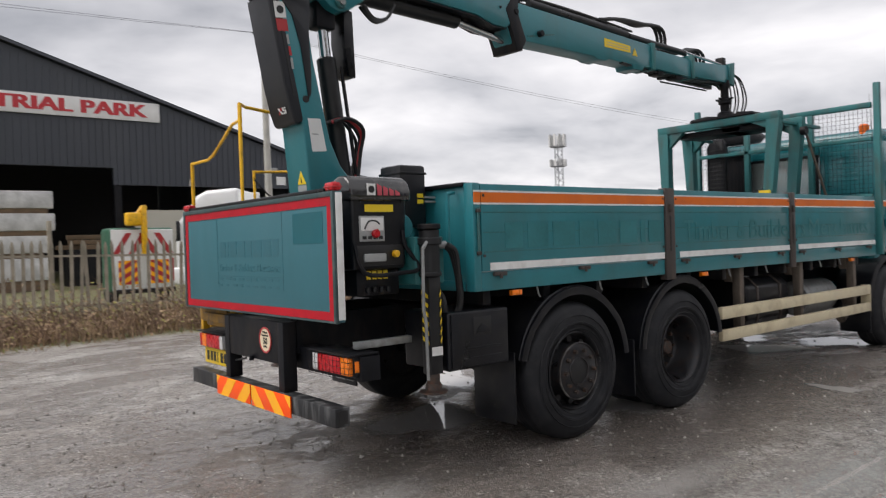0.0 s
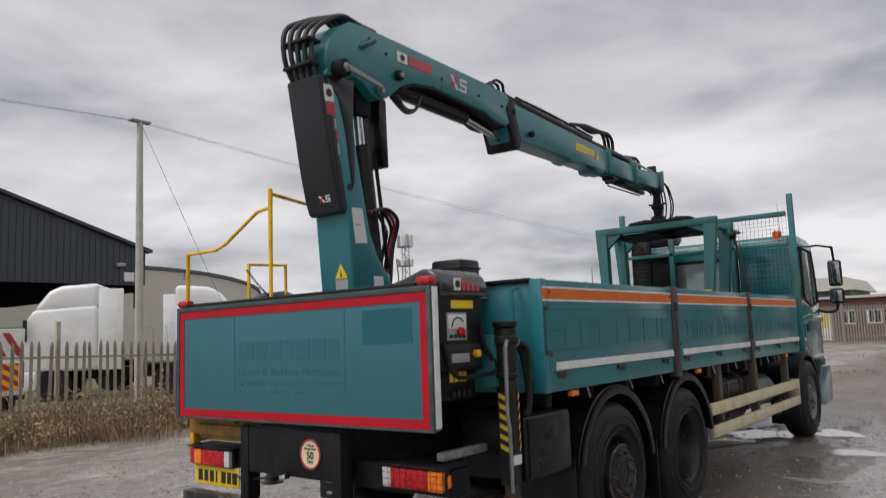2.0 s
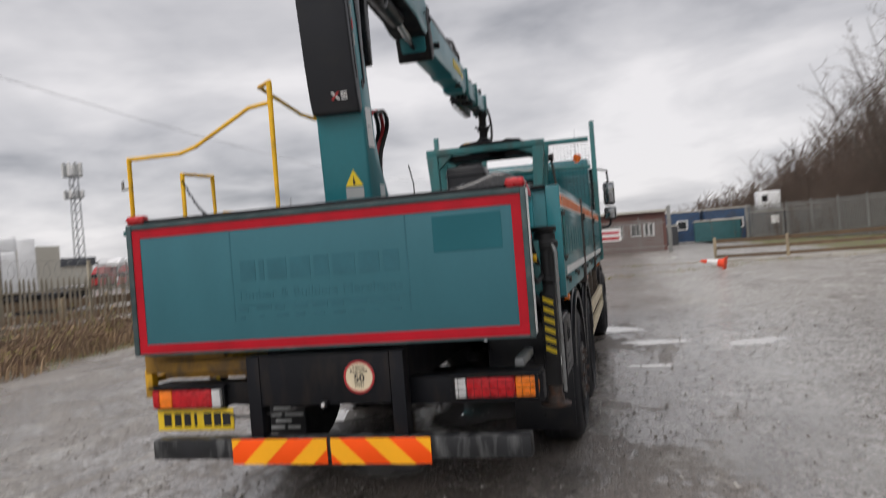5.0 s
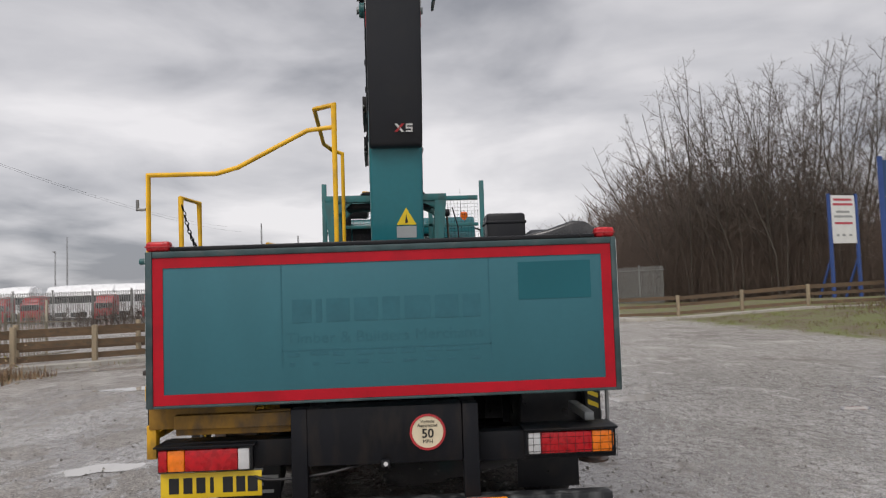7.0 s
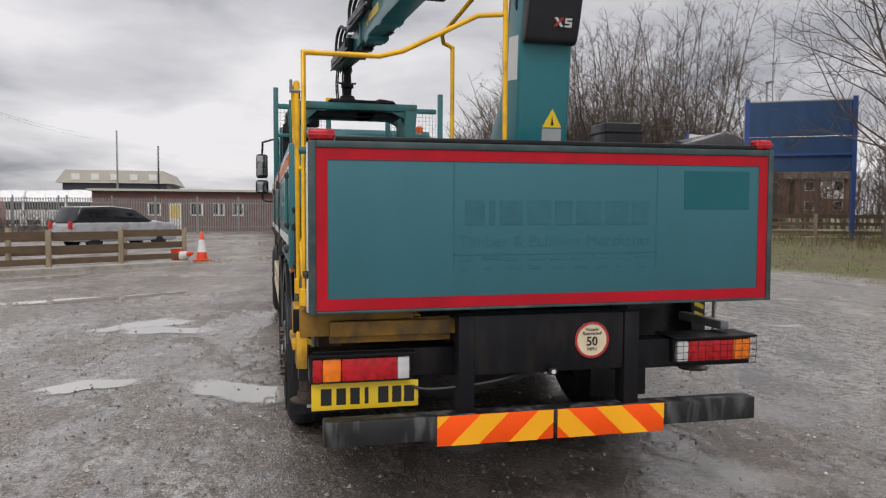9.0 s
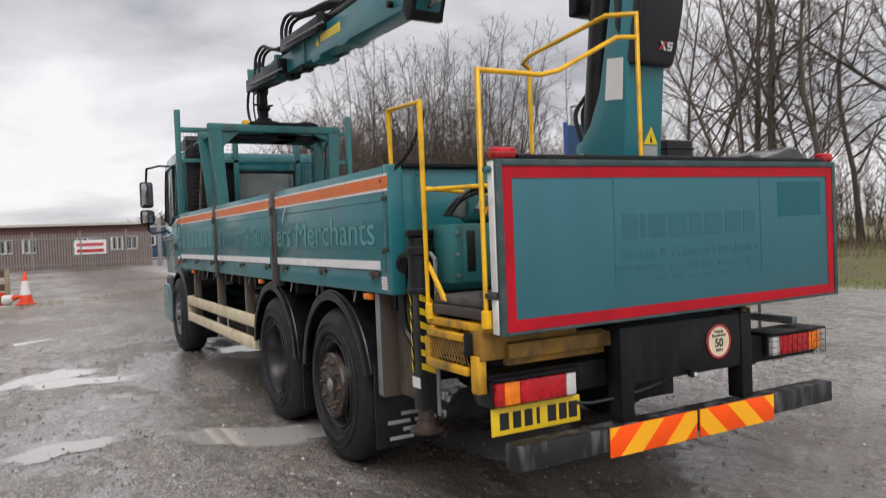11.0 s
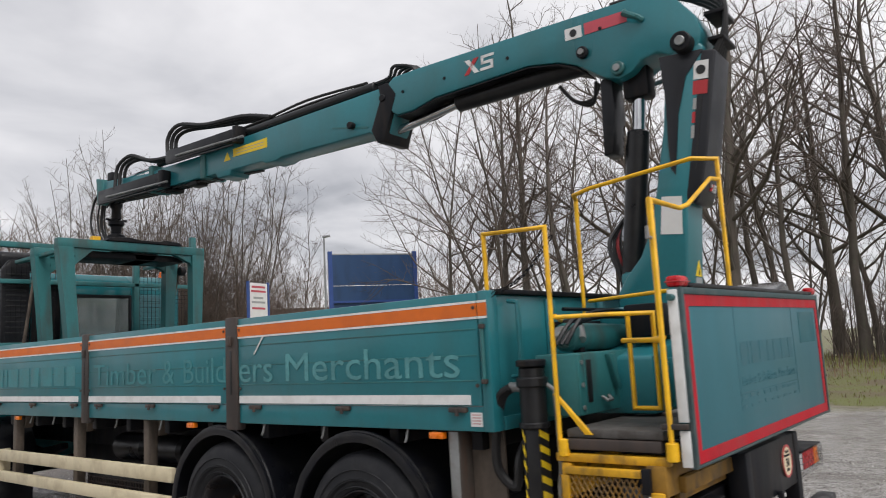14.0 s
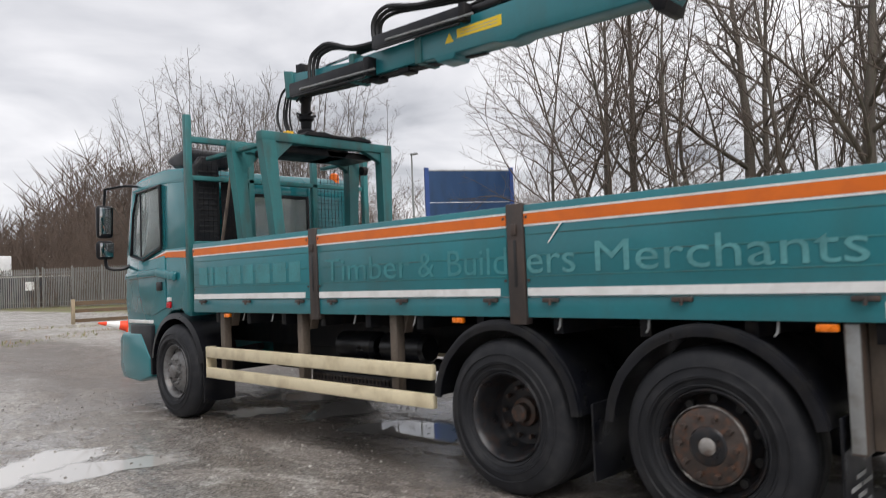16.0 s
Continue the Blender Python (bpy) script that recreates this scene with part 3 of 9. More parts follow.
# faded words on both sides; the trade name is bars
def side_words(side):
    way, y = ("y", 1.2532) if side > 0 else ("-y", -1.2532)
    if side > 0:
        lay = ((1.165, 2.600, "Merchants", TEAL_SIDE_GHOST), (2.740, 3.105, "ers", TEAL_SIDE_GHOST), (3.266, 3.800, "Build", TEAL_SIDE_FAINT), (3.93, 4.10, "&", TEAL_SIDE_FAINT), (4.19, 5.225, "Timber", TEAL_SIDE_FAINT))
    else:
        lay = ((3.40, 4.20, "Timber", TEAL_SIDE_TRACE), (4.28, 4.44, "&", TEAL_SIDE_TRACE), (4.52, 5.28, "Builde", TEAL_SIDE_TRACE), (5.48, 5.66, "rs", TEAL_SIDE_TRACE), (5.76, 7.30, "Merchants", TEAL_SIDE_TRACE))
    for x0, x1, words, mat in lay:
        ob = lettering("faded_lettering", words, 0.25, facing((x0 + x1) / 2, y, 1.53, way), mat, truck, "faded lettering on the side boards", extrude=0.0006)
        xs, zs = [v.co.x for v in ob.data.vertices], [v.co.z for v in ob.data.vertices]
        mid, low = (min(xs) + max(xs)) / 2, min(zs)
        f = (x1 - x0) / (max(xs) - min(xs))
        for v in ob.data.vertices:
            v.co.x = (x0 + x1) / 2 + (v.co.x - mid) * f
            v.co.z = 1.442 + (v.co.z - low) * 1.02
    at, mat = (5.58, TEAL_SIDE_FAINT) if side > 0 else (1.25, TEAL_SIDE_TRACE)
    for wide in (0.17, 0.21, 0.24, 0.17, 0.22, 0.22, 0.06, 0.18):
        part("faded_bar", box(at, at + wide, min(y, y - 0.002 * side), max(y, y - 0.002 * side), 1.445, 1.622, 0.0), mat, truck)
        at += wide + 0.05


side_words(1)
side_words(-1)
part("scratch", prism([(2.820, 1.745), (2.834, 1.748), (2.936, 1.630), (2.926, 1.626)], 1.2545, 1.2562, bev=0.0), WHITE_TAPE, truck)
part("notice_label", box(1.045, 1.12, 1.238, 1.2405, 1.19, 1.262, 0.0), WHITE, truck, "small white notice with red print")
for z in (1.205, 1.220, 1.235, 1.25):
    part("notice_line", box(1.055, 1.11, 1.2405, 1.2412, z - 0.002, z + 0.002, 0.0), RED_LABEL, truck)

# tanks and boxes under the deck
tank = part("fuel_tank", prism([(-1.10, 0.62), (-1.02, 0.50), (-0.62, 0.50), (-0.54, 0.60), (-0.54, 0.95), (-0.62, 1.03), (-1.00, 1.03), (-1.10, 0.94)], 4.72, 5.60, "x", 0.03), BLACK, truck, "black fuel tank with strap bands")
for x in (4.92, 5.40):
    part("tank_strap", prism([(-1.108, 0.62), (-1.026, 0.492), (-0.614, 0.492), (-0.532, 0.60), (-0.532, 0.955), (-0.614, 1.038), (-1.004, 1.038), (-1.108, 0.945)], x - 0.02, x + 0.02, "x", 0.003), STAKE, tank)
part("tank_cap", cyl((5.0, -0.92, 1.02), (5.0, -0.92, 1.07), 0.05, seg=16, bev=0.008), STEEL, tank)
part("silencer", cyl((6.2, -0.85, 0.72), (6.95, -0.85, 0.72), 0.20, seg=24, bev=0.03), STEEL, truck, "grey exhaust silencer")
part("exhaust_pipe", tube([(6.9, -0.9, 0.72), (7.2, -0.98, 0.7), (7.3, -1.0, 0.55), (7.05, -1.02, 0.42)], 0.055, 12, smooth_steps=4), RUST_POST, truck)
part("air_tank", cyl((4.25, -0.75, 0.85), (4.25, -0.45, 0.85), 0.12, seg=20, bev=0.03), BLACK, truck)
for x in (4.75, 5.35):
    part("air_tank", cyl((x - 0.26, 0.78, 0.86), (x + 0.26, 0.78, 0.86), 0.125, seg=20, bev=0.03), BLACK, truck)
bat = part("battery_box", box(4.62, 5.70, 0.60, 1.08, 0.47, 0.66, 0.015), BLACK, truck)
grid = bmesh.new()
for k in range(22):
    x = 4.66 + k * 0.047
    box(x, x + 0.008, 1.083, 1.092, 0.49, 0.64, 0.0, grid)
for k in range(4):
    box(4.65, 5.68, 1.083, 1.094, 0.50 + k * 0.042, 0.507 + k * 0.042, 0.0, grid)
part("box_grille", grid, STAKE, bat)
part("gearbox", box(6.1, 7.6, -0.3, 0.3, 0.48, 0.95, 0.08, seg=3), BLACK_STEEL, truck)
part("propshaft", cyl((3.5, 0, 0.58), (6.2, 0, 0.62), 0.06, seg=12), BLACK_STEEL, truck)
tb = part("tool_box", box(0.745, 1.285, -1.225, -0.75, 0.665, 1.045, 0.018, seg=3), BLACK, truck, "black plastic tool locker with recessed handle")
part("locker_door", box(0.765, 1.265, -1.236, -1.224, 0.685, 1.03, 0.006), BLACK, tb)
# flat black plate painting the recess's shade
part("locker_recess", box(0.95, 1.11, -1.239, -1.235, 0.88, 1.00, 0.003), INK_HOLE_BLACK, tb)
part("locker_handle", prism([(0.965, 0.895), (1.095, 0.895), (1.07, 0.93), (1.03, 0.955), (0.99, 0.93)], -1.25, -1.238), BLACK, tb)
for z in (0.80, 0.735):
    part("locker_rib", box(0.86, 1.20, -1.241, -1.235, z - 0.008, z + 0.008, 0.003), BLACK, tb)
part("side_panel_post", prism([(1.235, 0.55), (1.30, 0.55), (1.31, 1.16), (1.235, 1.16)], 0.93, 1.205), SCUFFED_PANEL, truck, "dark scuffed steel panel beside the step")
part("panel_edge", box(1.238, 1.300, 1.2055, 1.2085, 0.56, 1.155, 0.001), STEEL, truck)
part("rust_panel", box(1.02, 1.232, 1.08, 1.10, 0.56, 1.16, 0.004), RUST_POST, truck)

# rear panel
TRIM = material("scuffed_panel_trim", (0.030, 0.062, 0.066), 0.5, vary=0.3, scale=5, dirt=(0.10, 0.11, 0.11), dirt_amount=0.35, bump=0.03)
rp = part("rear_panel", box(-0.030, 0.025, -1.160, 1.200, 1.046, 1.812, 0.006), TEAL_PANEL, truck, "teal rear panel with red tape border and ghosted lettering")
for b in ((-0.040, -0.012, -1.162, -1.134, 1.040, 1.814), (-0.040, -0.012, 1.168, 1.202, 1.040, 1.814), (-0.040, -0.012, -1.134, 1.168, 1.040, 1.053), (-0.040, -0.012, -1.134, 1.168, 1.783, 1.814)):
    part("panel_trim", box(*b, 0.004), TRIM, rp, "scuffed dark metal trim")
for b in ((-1.133, 1.167, 1.731, 1.782), (-1.133, 1.167, 1.055, 1.106), (-1.133, -1.083, 1.106, 1.731), (1.117, 1.167, 1.106, 1.731)):
    part("red_tape", box(-0.0335, -0.0295, *b, 0.0), RED_TAPE, rp, "red reflective border tape")
part("panel_seal", box(-0.036, 0.03, -1.055, 1.08, 1.815, 1.836, 0.005), BLACK, rp)
part("fresh_patch", box(-0.0318, -0.0295, -1.026, -0.656, 1.512, 1.702, 0.0), TEAL_DARK, rp, "darker rectangle where a sticker was removed")
for b in ((-0.510, 0.539, 1.729, 1.736), (-0.510, 0.539, 1.296, 1.303), (-0.510, -0.503, 1.215, 1.735), (0.532, 0.539, 1.215, 1.735)):
    part("ghost_line", box(-0.0316, -0.0295, *b, 0.0), TEAL_GHOST, rp)
at = 0.483
for wide in (0.095, 0.030, 0.115, 0.120, 0.088, 0.130, 0.118, 0.090):
    part("ghost_bar", box(-0.0316, -0.0295, at - wide, at, 1.437, 1.552, 0.0), TEAL_GHOST, rp)
    at -= wide + 0.0225
for words, y in (("Timber &", 0.355), ("Builders", 0.035), ("Merchants", -0.30)):
    lettering("ghost_lettering", words, 0.078, facing(-0.0308, y, 1.358, "-x"), TEAL_GHOST, rp, extrude=0.0008, squeeze=1.06)
rng = random.Random(4)
for k in range(9):
    y = 0.51 - 0.113 * k
    part("ghost_smudge", box(-0.0316, -0.0295, y - 0.05 - 0.045 * rng.random(), y, 1.268 + 0.008 * rng.random(), 1.286 + 0.008 * rng.random(), 0.0), TEAL_GHOST, rp)
    part("ghost_smudge", box(-0.0316, -0.0295, y - 0.03 - 0.055 * rng.random(), y - 0.01, 1.222 + 0.006 * rng.random(), 1.236 + 0.01 * rng.random(), 0.0), TEAL_GHOST, rp)
for y0, y1 in ((-1.168, -1.161), (1.201, 1.208)):
    part("edge_strip", box(-0.022, 0.022, y0, y1, 1.235 if y0 > 0 else 1.06, 1.805, 0.001), WHITE_TAPE, rp, "white reflective edge strip")
    if y0 > 0:
        part("edge_strip", box(-0.022, 0.022, y0, y1, 1.048, 1.20, 0.001), WHITE_TAPE, rp)
        part("panel_latch", box(-0.022, 0.10, 1.202, 1.224, 1.205, 1.23, 0.005), STAKE, rp)
        part("panel_hinge", cyl((0.0, 1.205, 1.77), (0.0, 1.24, 1.77), 0.016, seg=12, bev=0.004), TEAL_WORN, rp)
for y0, y1 in ((1.083, 1.200), (-1.158, -1.060)):
    lamp = part("top_marker_lamp", box(-0.034, 0.028, y0, y1, 1.816, 1.866, 0.014, seg=3), RED_LENS, truck, "red marker lamp on the panel's corner")
    part("lamp_band", box(-0.038, 0.032, y0 - 0.003, y1 + 0.003, 1.836, 1.843, 0.002), RED_LABEL, lamp)
# the panel hangs a little lower at the nearside
SAG = Matrix(((1, 0, 0, 0), (0, 1, 0, 0), (0, -0.0045, 1, 0), (0, 0, 0, 1)))
for ob in truck.children_recursive:
    if ob == rp or ob.parent == rp or ob.name.startswith("top_marker_lamp") or ob.name.startswith("lamp_band"):
        ob.data.transform(SAG)

# tail plate, lamps and bumper
before_tail = set(truck.children_recursive)
cp = part("tail_plate", box(0.035, 0.20, -0.35, 0.43, 0.735, 1.02, 0.01), BLACK_STEEL, truck, "dark scuffed steel tail plate")
part("speed_roundel", cyl((0.034, -0.175, 0.885), (0.029, -0.175, 0.885), 0.088, seg=40), material("faded_cream_sticker", (0.66, 0.57, 0.40), 0.5, vary=0.15, scale=12, bump=0.0), truck, "round faded cream speed-limit sticker with red rim")
part("roundel_rim", lathe([(0.088, 0.0), (0.090, -0.006), (0.079, -0.007), (0.078, 0.0)], (0.033, -0.175, 0.885), "x", 40), RED_LABEL, truck)
lettering("roundel_text", "50", 0.062, facing(0.028, -0.175, 0.876, "-x"), INK_HOLE_BLACK, truck, bold=0.001)
lettering("roundel_text", "Vehicle", 0.024, facing(0.028, -0.175, 0.937, "-x"), INK_HOLE_BLACK, truck)
lettering("roundel_text", "Restricted", 0.024, facing(0.028, -0.175, 0.917, "-x"), INK_HOLE_BLACK, truck)
lettering("roundel_text", "MPH", 0.026, facing(0.028, -0.175, 0.838, "-x"), INK_HOLE_BLACK, truck)
for y in (0.465, -0.392):
    part("bumper_leg", box(0.03, 0.13, y - 0.04, y + 0.04, 0.555, 1.02, 0.006), BLACK_STEEL, truck)
SCUFFED_BAR = material("scuffed_black_bar", (0.010, 0.011, 0.013), 0.5, vary=0.3, scale=7, dirt=(0.17, 0.175, 0.175), dirt_amount=0.42, streak=5, bump=0.06)
beam = part("rear_bumper", box(0.012, 0.115, -1.095, 1.135, 0.44, 0.556, 0.008), SCUFFED_BAR, truck, "scuffed black under-run bar")
part("beam_end", box(0.03, 0.098, -1.0975, -1.094, 0.457, 0.54, 0.0), INK_HOLE_BLACK, beam)


def chevron_board(y0, y1, lean):
    bm = box(0.0015, 0.010, y0, y1, 0.415, 0.556, 0.002)
    b = part("chevron_board", bm, HI_ORANGE, truck, "orange and yellow chevron marker board")
    n, h = 2, 0.141
    step = (y1 - y0) / n
    for k in range(-1, n + 1):
        c = y0 + step * (k + 0.30)
        q = [(c, 0.415), (c + step * 0.48, 0.415), (c + step * 0.48 + lean * h, 0.556), (c + lean * h, 0.556)]
        clip = clip_poly(q, y0, y1)
        if len(clip) >= 3:
            part("chevron_stripe", prism(clip, 0.0, 0.0022, "x", 0.0), HI_YELLOW, b)


def clip_poly(q, lo, hi):
    """Cut a polygon of (u, v) to lo <= u <= hi."""
    for limit, keep in ((lo, 1), (hi, -1)):
        out = []
        for i in range(len(q)):
            a, b = q[i], q[(i + 1) % len(q)]
            ia, ib = keep * (a[0] - limit) >= 0, keep * (b[0] - limit) >= 0
            if ia:
                out.append(a)
            if ia != ib:
                t = (limit - a[0]) / (b[0] - a[0])
                out.append((limit, a[1] + t * (b[1] - a[1])))
        q = out
        if not q:
            return []
    return q


chevron_board(0.034, 0.613, -1.05)
chevron_board(-0.560, 0.012, 1.05)


def tail_lamp(y0, y1, z0, z1, order, caged):
    lo, hi = min(y0, y1), max(y0, y1)
    body = part("tail_lamp", box(0.125, 0.26, lo - 0.012, hi + 0.012, z0 - 0.012, z1 + 0.012, 0.008), BLACK, truck, "rear lamp cluster with red, amber and clear lenses")
    at = y0
    for frac, mat in order:
        nxt = at + (y1 - y0) * frac
        part("lens", box(0.098, 0.128, min(at, nxt) + 0.001, max(at, nxt) - 0.001, z0, z1, 0.006), mat, body)
        at = nxt
    part("lamp_hood", box(0.085, 0.30, lo - 0.03, hi + 0.02, z1 + 0.012, z1 + 0.022, 0.003), BLACK_STEEL, body)
    if caged:
        cage = bmesh.new()
        for k in range(12):
            y = lo - 0.02 + (hi - lo + 0.04) * k / 11
            tube([(0.082, y, z0 - 0.02), (0.078, y, z1 + 0.012)], 0.0014, 4, cage)
        for k in range(5):
            z = z0 - 0.018 + (z1 - z0 + 0.03) * k / 4
            tube([(0.12, lo - 0.02, z), (0.079, lo - 0.02, z), (0.079, hi + 0.02, z), (0.12, hi + 0.02, z)], 0.0014, 4, cage)
        part("lamp_cage", cage, BLACK_STEEL, body, "wire lamp guard")
        part("lamp_side", box(0.13, 0.22, lo - 0.016, lo - 0.012, z0 + 0.02, z1 - 0.02, 0.003), AMBER_LENS, body)


tail_lamp(1.18, 0.725, 0.722, 0.828, ((0.10, RED_LENS), (0.19, AMBER_LENS), (0.58, RED_LENS), (0.13, CLEAR_LENS)), False)
tail_lamp(-0.690, -1.125, 0.738, 0.845, ((0.15, CLEAR_LENS), (0.61, RED_LENS), (0.24, AMBER_LENS)), True)
part("lamp_arm", box(0.16, 0.30, 0.43, 1.18, 0.72, 0.855, 0.006), BLACK_STEEL, truck)
part("lamp_arm", box(0.16, 0.30, -1.16, -0.35, 0.70, 0.85, 0.006), BLACK_STEEL, truck)
part("catwalk_rail", box(0.20, 0.62, -1.06, -1.01, 0.88, 0.925, 0.004), STEEL, truck)
plate = part("number_plate", box(0.142, 0.152, 0.674, 1.183, 0.578, 0.706, 0.004), PLATE_YELLOW, truck, "yellow number plate with blanked characters")
for k, (y, w) in enumerate(((1.115, 0.05), (1.045, 0.045), (0.98, 0.045), (0.925, 0.018), (0.845, 0.05), (0.78, 0.045), (0.72, 0.05))):
    part("plate_bar", box(0.1405, 0.1432, y - w / 2, y + w / 2, 0.603, 0.681, 0.0), INK_HOLE_BLACK, plate)
part("reversing_camera", box(0.0, 0.036, 0.015, 0.06, 0.725, 0.76, 0.008), BLACK, truck)
part("camera_lens", cyl((0.002, 0.037, 0.742), (-0.004, 0.037, 0.742), 0.011, seg=14), CLEAR_LENS, truck)
part("tail_cable", tube([(0.10, 0.05, 0.76), (0.06, 0.30, 0.70), (0.12, 0.62, 0.66), (0.16, 0.74, 0.69)], 0.008, 6, smooth_steps=5), HOSE, truck)

TAIL = Matrix.Translation((-0.04, 0, -0.016))
for ob in truck.children_recursive:
    if ob not in before_tail:
        ob.data.transform(TAIL)

# headboard with wire mesh, and the boom rest on the deck
for side in (1, -1):
    part("headboard_post", box(7.655, 7.725, 1.22 * side - 0.06, 1.22 * side + 0.01, 1.17, 3.285, 0.006), TEAL_WORN, truck)
part("headboard_bar", box(7.66, 7.72, -1.18, 1.18, 2.99, 3.055, 0.006), TEAL_WORN, truck)
part("headboard_bar", box(7.66, 7.72, -1.18, 1.18, 2.58, 2.63, 0.006), TEAL_WORN, truck)
part("headboard_bar", box(7.66, 7.72, -1.18, 1.18, 1.86, 1.92, 0.006), TEAL_WORN, truck)
for y in (-0.44, 0.44):
    part("headboard_upright", box(7.66, 7.72, y - 0.035, y + 0.035, 1.92, 2.99, 0.006), TEAL_WORN, truck)
for y0, y1 in ((-1.18, -0.44), (0.44, 1.18)):
    wire = bmesh.new()
    for k in range(15):
        y = y0 + (y1 - y0) * k / 14
        box(7.688, 7.692, y - 0.0015, y + 0.0015, 1.92, 2.99, 0.0, wire)
    for k in range(20):
        z = 1.94 + k * 0.055
        box(7.688, 7.692, y0, y1, z - 0.0015, z + 0.0015, 0.0, wire)
    part("wire_mesh", wire, BLACK_STEEL, truck, "dark wire mesh in the headboard")
# boom rest: two portal frames with splayed legs, joined along the top
for px, top, foot in ((6.50, 2.89, 0.10), (7.08, 2.86, 0.06)):
    for y in (0.97, -0.55):
        inward = -0.10 if y > 0 else 0.10
        bm = bmesh.new()
        rings(bm, [[(px + dx - f, y + dy * w + lean, z) for dx, dy in ((-0.055, -1), (0.055, -1), (0.055, 1), (-0.055, 1))] for z, f, w, lean in ((1.215, foot, 0.048, inward), (2.30, foot * 0.35, 0.062, inward * 0.35), (top - 0.045, 0.0, 0.078, 0.0))])
        bevel_new(bm, bm.verts[:], 0.005, 1)
        post = part("rest_leg", bm, TEAL_WORN, truck, "worn teal boom-rest leg")
        part("leg_rib", prism([(px - 0.050, top - 0.08), (px + 0.050, top - 0.08), (px + 0.045 - foot, 1.25), (px - 0.045 - foot, 1.25)], y - 0.004 + inward * 0.55, y + 0.004 + inward * 0.55, bev=0.0), RUST_POST, post)
        part("leg_gusset", prism([(y - (0.30 if y > 0 else 0), top - 0.05), (y + (0 if y > 0 else 0.30), top - 0.05), (y + (-0.10 if y > 0 else 0.10), top - 0.14), (y, top - 0.32)], px - 0.035, px + 0.035, "x"), TEAL_WORN, truck)
    part("rest_beam", box(px - 0.055, px + 0.05, -0.632, 1.052, top - 0.05, top + 0.045, 0.008), TEAL_WORN, truck)
for y in (0.97, -0.55):
    part("rest_tie", box(6.555, 7.655, y - 0.035, y + 0.035, 2.80, 2.838, 0.006), TEAL_WORN, truck)
part("boom_cradle", prism([(-0.34, 2.938), (0.56, 2.938), (0.52, 2.972), (0.30, 2.990), (0.16, 2.968), (-0.06, 2.968), (-0.12, 2.990), (-0.30, 2.972)], 6.43, 7.13, "x", 0.006), BLACK_STEEL, truck, "dark steel cradle under the rotator")
part("cradle_funnel", prism([(-0.16, 2.93), (0.24, 2.93), (0.16, 2.76), (-0.06, 2.76)], 6.56, 7.02, "x", 0.01), BLACK_STEEL, truck)
part("cradle_channel", box(6.56, 7.02, -0.42, 0.78, 2.76, 2.835, 0.012), BLACK_STEEL, truck, "dark channel between the portal frames")
part("load_ratchet", cyl((7.00, -0.70, 2.72), (7.00, -0.63, 2.72), 0.055, seg=16, bev=0.006), BLACK_STEEL, truck)
part("load_strap", cyl((7.05, -0.66, 2.72), (7.60, -0.74, 1.62), 0.016, seg=8), RUST_POST, truck)
part("load_strap", cyl((7.08, 1.00, 2.74), (7.46, 1.04, 1.36), 0.018, seg=8), RUST_POST, truck)
part("leg_tag", box(6.36, 6.445, -0.53, -0.40, 1.93, 1.99, 0.003), YELLOW_LABEL, truck)

